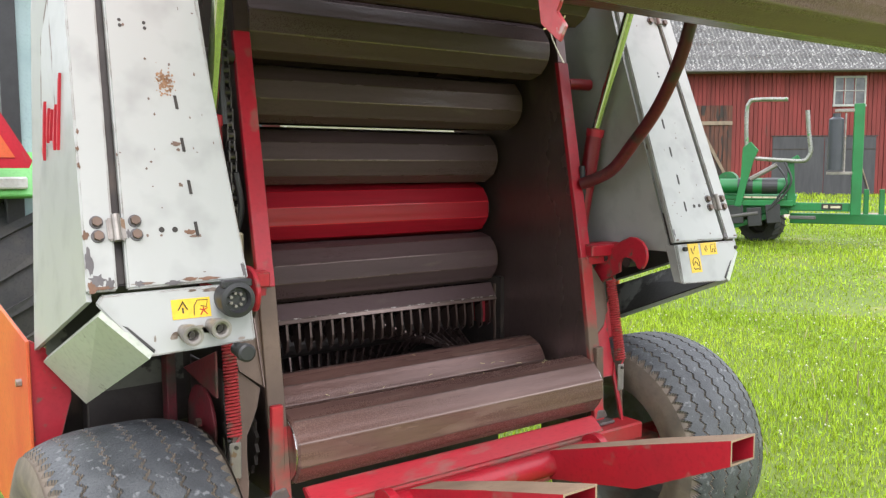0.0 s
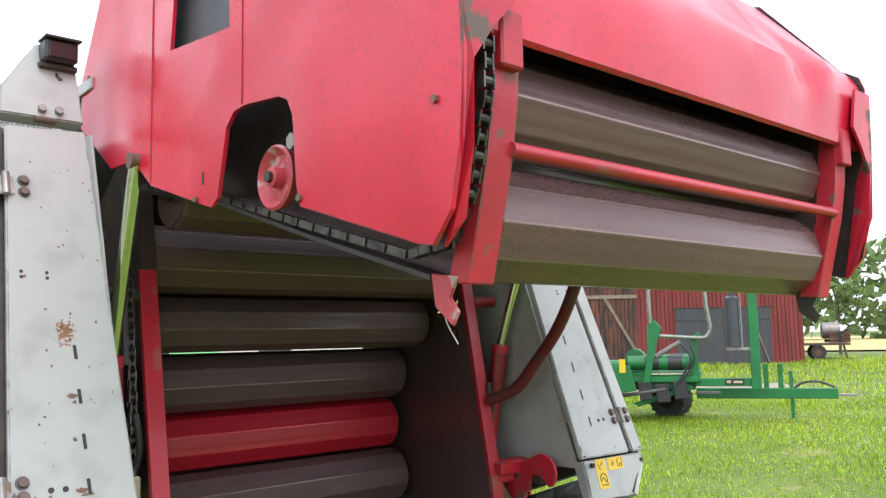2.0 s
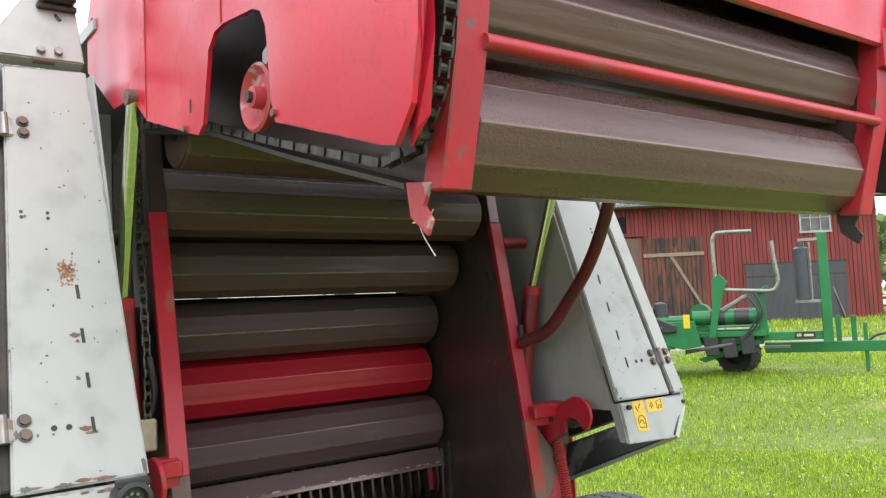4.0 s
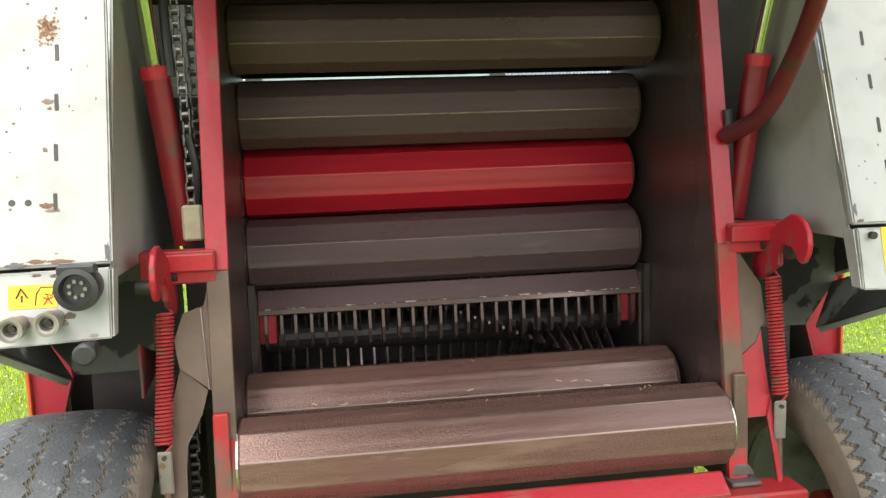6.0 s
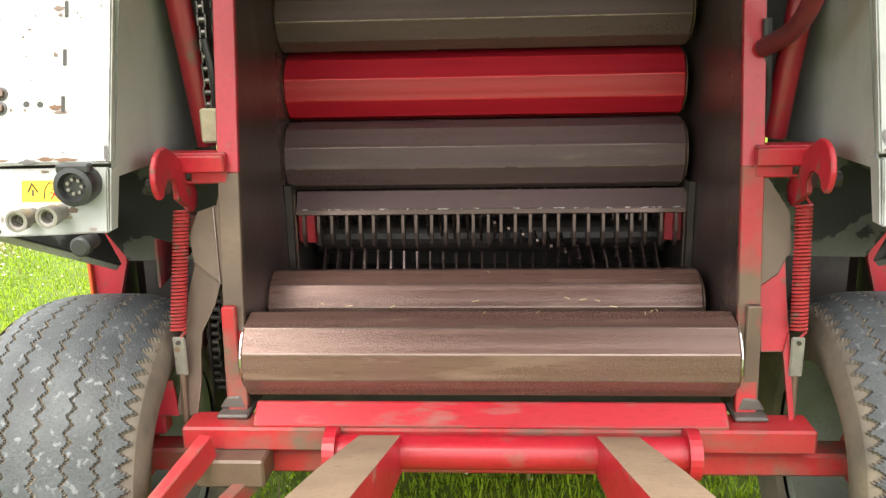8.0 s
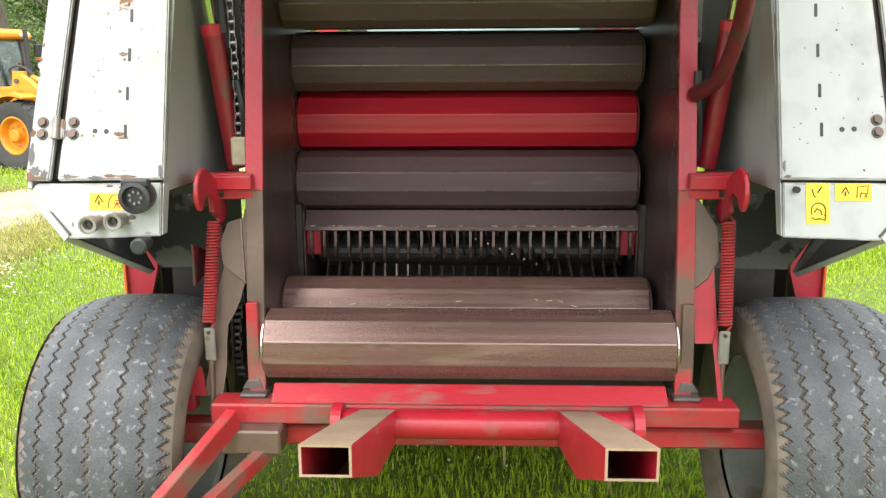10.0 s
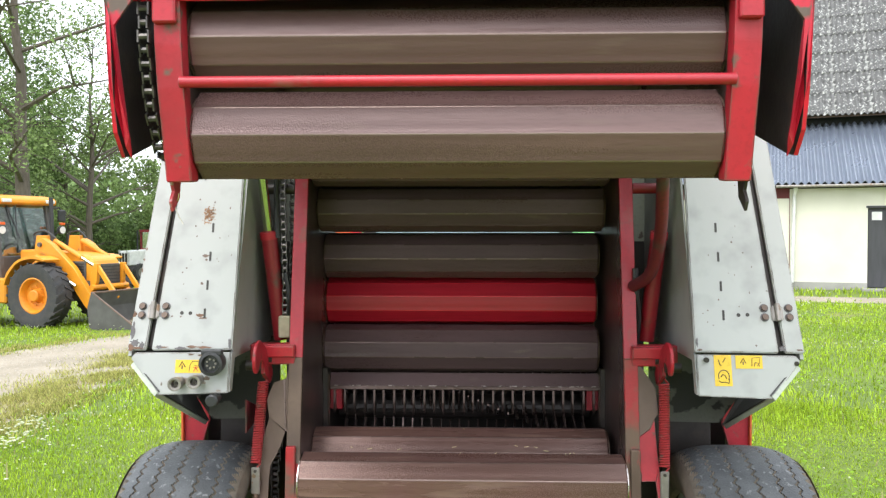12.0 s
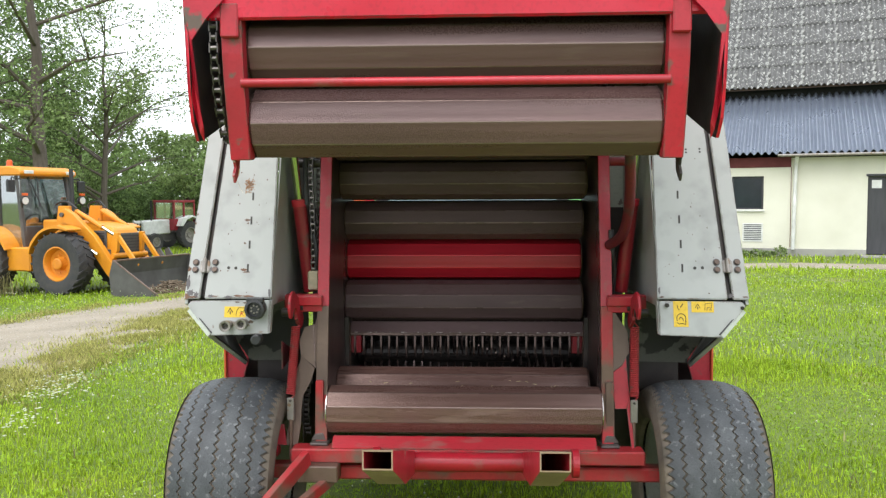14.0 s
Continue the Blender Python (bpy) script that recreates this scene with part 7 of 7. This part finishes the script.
FIELD = material("ripe_field", (0.48, 0.40, 0.16), (0.40, 0.34, 0.13), 0.95, 0, 0.05, 0.2, fine=3)
PETAL = material("white_petals", (0.60, 0.63, 0.42), None, 0.7, 0, 10, 0.0)


def fast_mesh(name, co, faces_n, corners, mat, parent=None):
    """A mesh from arrays: places, corners for each face, and the corners' vertices."""
    me = bpy.data.meshes.new(name)
    me.vertices.add(len(co))
    me.vertices.foreach_set("co", np.asarray(co, dtype=np.float32).ravel())
    me.loops.add(len(corners))
    me.loops.foreach_set("vertex_index", np.asarray(corners, dtype=np.int32))
    me.polygons.add(len(faces_n))
    starts = np.concatenate(([0], np.cumsum(faces_n)[:-1]))
    me.polygons.foreach_set("loop_start", starts.astype(np.int32))
    me.update(calc_edges=True)
    me.validate()
    me.materials.append(mat)
    ob = new(name, me)
    if parent:
        ob.parent = parent
    return ob


def leaves(name, centres, size, mat, parent, rng):
    """Small folded leaf clumps, one quad each, turned at random."""
    n = len(centres)
    a = rng.normal(size=(n, 3))
    a /= np.linalg.norm(a, axis=1)[:, None]
    b = np.cross(a, rng.normal(size=(n, 3)))
    b /= np.linalg.norm(b, axis=1)[:, None]
    s = (size * rng.uniform(0.6, 1.3, n))[:, None]
    co = np.stack([centres - a * s, centres + b * s * 0.55, centres + a * s, centres - b * s * 0.55], 1).reshape(-1, 3)
    return fast_mesh(name, co, np.full(n, 4), np.arange(n * 4), mat, parent)


def tree(x, y, height, spread, seed, leaf_count, leaf_size, mat, label, lean=(0, 0), bare=0.25, trunk_r=None, group="farm trees"):
    """A tapered trunk with limbs, and a crown of leaf clumps round their ends."""
    rnd = random.Random(seed)
    rng = np.random.default_rng(seed)
    root = thing("tree", label, "tree", group, Matrix.Translation((x, y, lift(x, y) - 0.05)))
    r0 = trunk_r or height * 0.02
    path = [Vector((lean[0] * t * t * height + rnd.uniform(-0.1, 0.1) * t * 2, lean[1] * t * t * height + rnd.uniform(-0.1, 0.1) * t * 2, t * height)) for t in [k / 8 for k in range(9)]]
    bm = pipe(path, [r0 * (1.25 - 1.15 * k / 8) for k in range(9)], 9)
    tips = []
    for k in range(26):
        t = rnd.uniform(bare, 0.97)
        i = min(7, int(t * 8))
        p = path[i].lerp(path[i + 1], t * 8 - i)
        a = rnd.uniform(0, 6.283)
        ln = spread * (1.1 - 0.75 * abs(t - 0.45)) * rnd.uniform(0.6, 1.05)
        up = rnd.uniform(0.25, 0.75)
        q = p + Vector((math.cos(a), math.sin(a), up)) * ln * 0.55
        e = p + Vector((math.cos(a + 0.2), math.sin(a + 0.2), up * 0.8)) * ln
        rr = r0 * (1.1 - t) * 0.5 + 0.012
        pipe([p, q, e], [rr, rr * 0.6, rr * 0.2], 6, bm)
        tips += [(q, 0.5), (e, 0.8)]
        for j in range(3):
            b = a + rnd.uniform(-1.1, 1.1)
            w = q.lerp(e, rnd.uniform(0, 0.8))
            g = w + Vector((math.cos(b), math.sin(b), rnd.uniform(-0.1, 0.7))) * ln * 0.4
            pipe([w, g], [rr * 0.4, rr * 0.12], 5, bm)
            tips.append((g, 0.7))
    part("trunk", bm, BARK, root, "", True)
    c = np.array([t[0] for t in tips])
    w = np.array([t[1] for t in tips]) * spread * 0.17
    k = rng.integers(0, len(c), leaf_count)
    off = rng.normal(size=(leaf_count, 3))
    off /= np.maximum(1.0, np.linalg.norm(off, axis=1))[:, None] * 0.8
    pts = c[k] + off * w[k][:, None]
    pts = pts[pts[:, 2] > 0.6]
    leaves("crown", pts, leaf_size, mat, root, rng)
    return root


TALL = "tall thinly leaved deciduous tree with a forked trunk"
FULL = "full green deciduous tree at the wood's edge"
tree(-15.2, 25.2, 15.0, 5.2, 11, 13000, 0.064, LEAF, TALL, (-0.02, 0.0), 0.22, 0.25)
tree(-15.4, 30.5, 10.0, 3.6, 12, 9000, 0.062, LEAF, TALL, (0.03, 0.0), 0.2, 0.14)
tree(-19.8, 27.0, 11.0, 4.4, 13, 14000, 0.078, LEAF_DARK, FULL, (0.01, 0), 0.1)
tree(-23.0, 33.0, 12.0, 5.0, 14, 12000, 0.09, LEAF_DARK, FULL, (0, 0), 0.08)
tree(-19.5, 37.0, 7.0, 3.6, 15, 14000, 0.095, LEAF, FULL, (0, 0), 0.05)
tree(-15.5, 41.0, 5.0, 3.2, 16, 12000, 0.10, LEAF, FULL, (0, 0), 0.05)
tree(-12.0, 44.0, 4.6, 3.4, 17, 12000, 0.10, LEAF, FULL, (0, 0), 0.05)
tree(-8.0, 47.0, 5.0, 3.6, 18, 11000, 0.11, LEAF, FULL, (0, 0), 0.05)
tree(-26.0, 28.0, 12.0, 5.5, 19, 11000, 0.095, LEAF_DARK, FULL, (0, 0), 0.06)
tree(-26.0, 41.0, 10.0, 5.5, 20, 10000, 0.105, LEAF_DARK, FULL, (0, 0), 0.05)
tree(42.6, 17.0, 4.9, 1.0, 21, 5000, 0.06, LEAF, "young birch tree beside the field", (0, 0), 0.12, 0.07)
tree(40.5, 18.9, 3.6, 1.6, 22, 6000, 0.08, LEAF_DARK, FULL, (0, 0), 0.08)

# bushes under the trees and the far edge of the wood
rng = np.random.default_rng(7)


def thicket(name, label, spots, mat, size, count):
    pts = []
    for x, y, r, h in spots:
        p = rng.normal(size=(count, 3))
        p /= np.linalg.norm(p, axis=1)[:, None]
        p *= rng.uniform(0.55, 1.05, count)[:, None]
        p *= np.array([r, r, h * 0.55])
        p += np.array([x, y, lift(x, y) + h * 0.5])
        pts.append(p)
    pts = np.concatenate(pts)
    return tagged(leaves(name, pts, size, mat, None, rng), label, "bushes", kind="stuff")


thicket("undergrowth", "dense green undergrowth below the farm trees", [(-24 + 1.9 * k + rng.uniform(-1, 1), 40 + 0.6 * k + rng.uniform(-1.5, 1.5), 2.2, rng.uniform(2.5, 4.6)) for k in range(12)] + [(-25 + 2 * k, 27 + k, 2.5, 4) for k in range(4)], LEAF_DARK, 0.10, 5200)
far = [(70 + 9 * k + rng.uniform(-3, 3), 120 - 16 * k + rng.uniform(-5, 5), rng.uniform(7, 11), rng.uniform(8, 13)) for k in range(20)]
far += [(-80 + 12 * k + rng.uniform(-4, 4), 130 + rng.uniform(-8, 8), rng.uniform(8, 12), rng.uniform(9, 14)) for k in range(13)]
thicket("far_wood", "distant green wood along the field", far, LEAF_DARK, 0.9, 700)
thicket("weeds", "tall weeds along the building walls", [(7.2 + 0.941 * k - 0.1, 20.97 - 0.337 * k - 0.3, 0.2, rng.uniform(0.15, 0.6)) for k in np.arange(-0.2, 1.5, 0.3)], LEAF, 0.04, 170)

# ripe field beyond the barn
v = [(44, 30, 0), (52, 6, 0), (60, -20, 0), (170, -60, 0), (170, 110, 0), (60, 60, 0)]
fv = [(x, y, lift(x, y) + 0.10) for x, y, z in v]
tagged(raw("field", fv, [(0, 1, 2, 3, 4, 5)], FIELD), "pale ripe grain field", "field", kind="structure")


def on_track(x, y):
    d = np.full(len(x), 99.0)
    for p in track:
        d = np.minimum(d, np.hypot(x - p.x, y - p.y) - p.z / 2)
    return d


def grass(name, label, n, r_min, r_max, sector, h, w, mat, seed, power=1.0):
    """Bent three-sided blades strewn over the meadow, thinned on the gravel."""
    g = np.random.default_rng(seed)
    r = r_min + (r_max - r_min) * g.random(n) ** power
    a = np.radians(g.uniform(sector[0], sector[1], n))
    x, y = 0.0 + r * np.cos(a), -1.0 + r * np.sin(a)
    d = on_track(x, y)
    strip = np.array([noise.noise((px * 0.8, py * 0.8, 1.0)) for px, py in zip(x, y)])
    keep = (d > g.normal(0.15, 0.3, n) - 0.7 * np.maximum(strip, 0)) | (g.random(n) < np.where(d > -1.0, 0.22, 0.05))
    keep &= ~((np.abs(np.abs(x) - 1.08) < 0.23) & (np.abs(y - 0.71) < 0.22))
    x, y = x[keep], y[keep]
    n = len(x)
    s = np.sign(x) * np.maximum(np.abs(x) - 2.0, 0)
    z = np.where(x > 0, 0.62, 1.1) * np.tanh(s / 24.0) + 0.012 * np.sin(x * 0.9 + 1.3) * np.cos(y * 0.7) * np.minimum(1.0, np.abs(s))
    patch = 0.78 + 0.75 * np.array([noise.noise((px * 0.5, py * 0.5, 3.0)) for px, py in zip(x, y)])
    hh = h * patch * g.uniform(0.5, 1.25, n)
    ww = w * g.uniform(0.7, 1.3, n)
    t = g.uniform(0, 2 * np.pi, n)
    lean = hh * g.uniform(0.1, 0.75, n)
    dx, dy = np.cos(t), np.sin(t)
    base = np.stack([x, y, z - 0.01], 1)
    side = np.stack([-dy * ww, dx * ww, np.zeros(n)], 1)
    mid = base + np.stack([dx * lean * 0.35, dy * lean * 0.35, hh * 0.6], 1)
    tip = base + np.stack([dx * lean, dy * lean, hh], 1)
    co = np.stack([base - side, base + side, mid + side * 0.8, mid - side * 0.8, tip], 1).reshape(-1, 3)
    i = np.arange(n)[:, None] * 5
    corners = (i + np.array([0, 1, 2, 3, 3, 2, 4])).ravel()
    faces_n = np.tile([4, 3], n)
    return tagged(fast_mesh(name, co, faces_n, corners, mat), label, "grass", kind="stuff")


grass("grass", "bright green meadow grass", 240000, 0.4, 7.5, (0, 180), 0.060, 0.0034, BLADE, 1, 0.62)
grass("grass", "bright green meadow grass", 190000, 6.5, 19, (5, 175), 0.085, 0.0058, BLADE, 2, 0.75)
grass("grass", "bright green meadow grass", 60000, 17, 42, (8, 140), 0.16, 0.016, BLADE, 3, 0.7)
grass("grass", "bright green meadow grass", 60000, 0.4, 9, (180, 360), 0.068, 0.0045, BLADE, 5, 0.62)
grass("dry_grass", "pale dry grass stalks in the meadow", 3500, 2, 36, (8, 150), 0.15, 0.005, BLADE_DRY, 4, 0.8)

# short yellowing grass along the edges of the track
BLADE_VERGE = leaf_material("yellowing_verge_grass", (0.40, 0.37, 0.13), (0.30, 0.33, 0.06))
g = np.random.default_rng(23)
n = 100000
k = g.integers(26, 74, n)
tx, ty, tw = (np.array([q[c] for q in track])[k] for c in range(3))
nx, ny = (np.array([q[c] for q in track])[k + 1] for c in range(2))
ln = np.hypot(nx - tx, ny - ty)
near = g.random(n) < 0.8
u = np.where(near, -tw / 2 + g.normal(0.40, 0.42, n), tw / 2 + g.normal(0.0, 0.3, n))
f = g.random(n)
x, y = tx + (nx - tx) * f - (ny - ty) / ln * u, ty + (ny - ty) * f + (nx - tx) / ln * u
ok = np.array([noise.noise((px * 1.7, py * 1.7, 2.0)) for px, py in zip(x, y)]) > g.normal(-0.05, 0.2, n)
x, y = x[ok], y[ok]
n = len(x)
z = np.array([lift(px, py) for px, py in zip(x, y)])
h, t = g.uniform(0.03, 0.08, n), g.uniform(0, 6.283, n)
dx, dy, w = np.cos(t), np.sin(t), g.uniform(0.005, 0.011, n)
base = np.stack([x, y, z], 1)
side = np.stack([-dy * w, dx * w, np.zeros(n)], 1)
tip = base + np.stack([dx * h, dy * h, h * 0.7 + 0.03], 1)
tagged(fast_mesh("verge_grass", np.stack([base - side, base + side, tip], 1).reshape(-1, 3), np.full(n, 3), np.arange(n * 3), BLADE_VERGE), "short yellowing grass along the gravel track", "grass", kind="stuff")

# a tussock of dry stalks beside the loader
rt = random.Random(44)
bm = bmesh.new()
for k in range(130):
    px, py = -10.95 + rt.gauss(0, 0.22), 15.3 + rt.gauss(0, 0.22)
    pz = lift(px, py)
    a, h = rt.uniform(0, 6.283), rt.uniform(0.35, 0.85)
    e = h * rt.uniform(0.2, 0.8)
    w = Vector((-math.sin(a), math.cos(a), 0)) * 0.006
    p0, p1, p2 = Vector((px, py, pz)), Vector((px + e * 0.35 * math.cos(a), py + e * 0.35 * math.sin(a), pz + h * 0.7)), Vector((px + e * math.cos(a), py + e * math.sin(a), pz + h * 0.9))
    v = [bm.verts.new(q) for q in (p0 - w, p0 + w, p1 + w, p1 - w, p2)]
    bm.faces.new(v[:4]), bm.faces.new((v[3], v[2], v[4]))
tagged(mesh_object("dry_tussock", bm, BLADE_DRY), "tussock of pale dry grass beside the loader", "grass", kind="stuff")

# broad clover leaves low in the sward
g = np.random.default_rng(17)
n = 70000
r = 1.5 + 17 * g.random(n) ** 0.75
a = np.radians(g.uniform(0, 180, n))
x, y = r * np.cos(a), -1.0 + r * np.sin(a)
ok = (on_track(x, y) > 0.0) & (np.array([noise.noise((px * 0.9, py * 0.9, 5.0)) for px, py in zip(x, y)]) > 0.0)
ok &= ~((np.abs(np.abs(x) - 1.08) < 0.26) & (np.abs(y - 0.71) < 0.25))
x, y, r = x[ok], y[ok], r[ok]
n = len(x)
z = np.array([lift(px, py) for px, py in zip(x, y)]) + g.uniform(0.02, 0.085, n)
t = g.uniform(0, 6.283, n)
w = g.uniform(0.007, 0.014, n) * (1 + 0.06 * r)
tilt = g.uniform(-0.5, 0.5, (n, 2))
u = np.stack([np.cos(t), np.sin(t), tilt[:, 0]], 1) * w[:, None]
v = np.stack([-np.sin(t), np.cos(t), tilt[:, 1]], 1) * w[:, None]
p = np.stack([x, y, z], 1)
co = np.stack([p - u, p + v * 0.8, p + u, p - v * 0.8], 1).reshape(-1, 3)
BROAD = leaf_material("clover_leaves", (0.18, 0.31, 0.018), (0.27, 0.40, 0.032))
tagged(fast_mesh("clover_leaves", co, np.full(n, 4), np.arange(n * 4), BROAD), "patches of broad clover leaves low in the grass", "clover", kind="stuff")

# clover heads in the meadow
g = np.random.default_rng(12)
n = 15000
r = 2.2 + 20 * g.random(n) ** 0.75
a = np.radians(g.uniform(5, 175, n))
x, y = r * np.cos(a), -1.0 + r * np.sin(a)
ok = on_track(x, y) > 0.05
ok &= np.array([noise.noise((px * 0.35, py * 0.35, 9.0)) for px, py in zip(x, y)]) > 0.12 * g.normal(size=len(x)) - 0.02
x, y = x[ok], y[ok]
z = np.array([lift(px, py) for px, py in zip(x, y)]) + g.uniform(0.07, 0.13, len(x))
s = g.uniform(0.003, 0.0085, len(x)) * (1 + r[ok] * 0.045)
octa = np.array([(1, 0, 0), (0, 1, 0), (-1, 0, 0), (0, -1, 0), (0, 0, 1), (0, 0, -1)], dtype=float)
co = (np.stack([x, y, z], 1)[:, None, :] + octa[None] * s[:, None, None]).reshape(-1, 3)
fc = np.array([(0, 1, 4), (1, 2, 4), (2, 3, 4), (3, 0, 4), (1, 0, 5), (2, 1, 5), (3, 2, 5), (0, 3, 5)])
corners = (np.arange(len(x))[:, None, None] * 6 + fc[None]).ravel()
tagged(fast_mesh("clover", co, np.full(len(x) * 8, 3), corners, PETAL), "small white clover flowers in the grass", "flowers", kind="stuff")

# small white umbels in tufts at the track's edge
g = np.random.default_rng(77)
x = np.concatenate([-3.74 + 0.16 * g.normal(size=90), -3.45 + 0.12 * g.normal(size=50), -3.9 + 0.1 * g.normal(size=40)])
y = np.concatenate([4.07 + 0.25 * g.normal(size=90), 3.0 + 0.2 * g.normal(size=50), 4.6 + 0.2 * g.normal(size=40)])
z = np.array([lift(px, py) for px, py in zip(x, y)]) + g.uniform(0.09, 0.20, len(x))
s = g.uniform(0.010, 0.022, len(x))
co = (np.stack([x, y, z], 1)[:, None, :] + (octa * np.array([1, 1, 0.35]))[None] * s[:, None, None]).reshape(-1, 3)
corners = (np.arange(len(x))[:, None, None] * 6 + fc[None]).ravel()
tagged(fast_mesh("umbel_flowers", co, np.full(len(x) * 8, 3), corners, PETAL), "tuft of small white umbel flowers beside the track", "flowers", kind="stuff")

# loose stones on the gravel
g = np.random.default_rng(31)
n = 9000
k = g.integers(14, 100, n)
u = g.uniform(-0.98, 0.98, n)
tx, ty, tw = (np.array([q[c] for q in track])[k] for c in range(3))
nx, ny = (np.array([q[c] for q in track])[k + 1] for c in range(2))
f = g.random(n)
lx, ly = nx - tx, ny - ty
ll = np.hypot(lx, ly)
x, y = tx + lx * f - ly / ll * u * tw / 2, ty + ly * f + lx / ll * u * tw / 2
z = np.array([lift(px, py) for px, py in zip(x, y)]) + 0.028 - 0.026 * np.abs(u) ** 3
s = g.uniform(0.006, 0.02, n)
stone = octa * np.array([1.0, 0.8, 0.5])
co = (np.stack([x, y, z], 1)[:, None, :] + (stone[None] * g.uniform(0.7, 1.3, (n, 6, 1))) * s[:, None, None]).reshape(-1, 3)
corners = (np.arange(n)[:, None, None] * 6 + fc[None]).ravel()
STONE = material("pale_stones", (0.40, 0.36, 0.30), (0.26, 0.235, 0.20), 0.85, 0, 30, 0.1, island=0.45)
tagged(fast_mesh("gravel", co, np.full(n * 8, 3), corners, STONE), "loose pale stones strewn over the farm track", "gravel", kind="stuff")
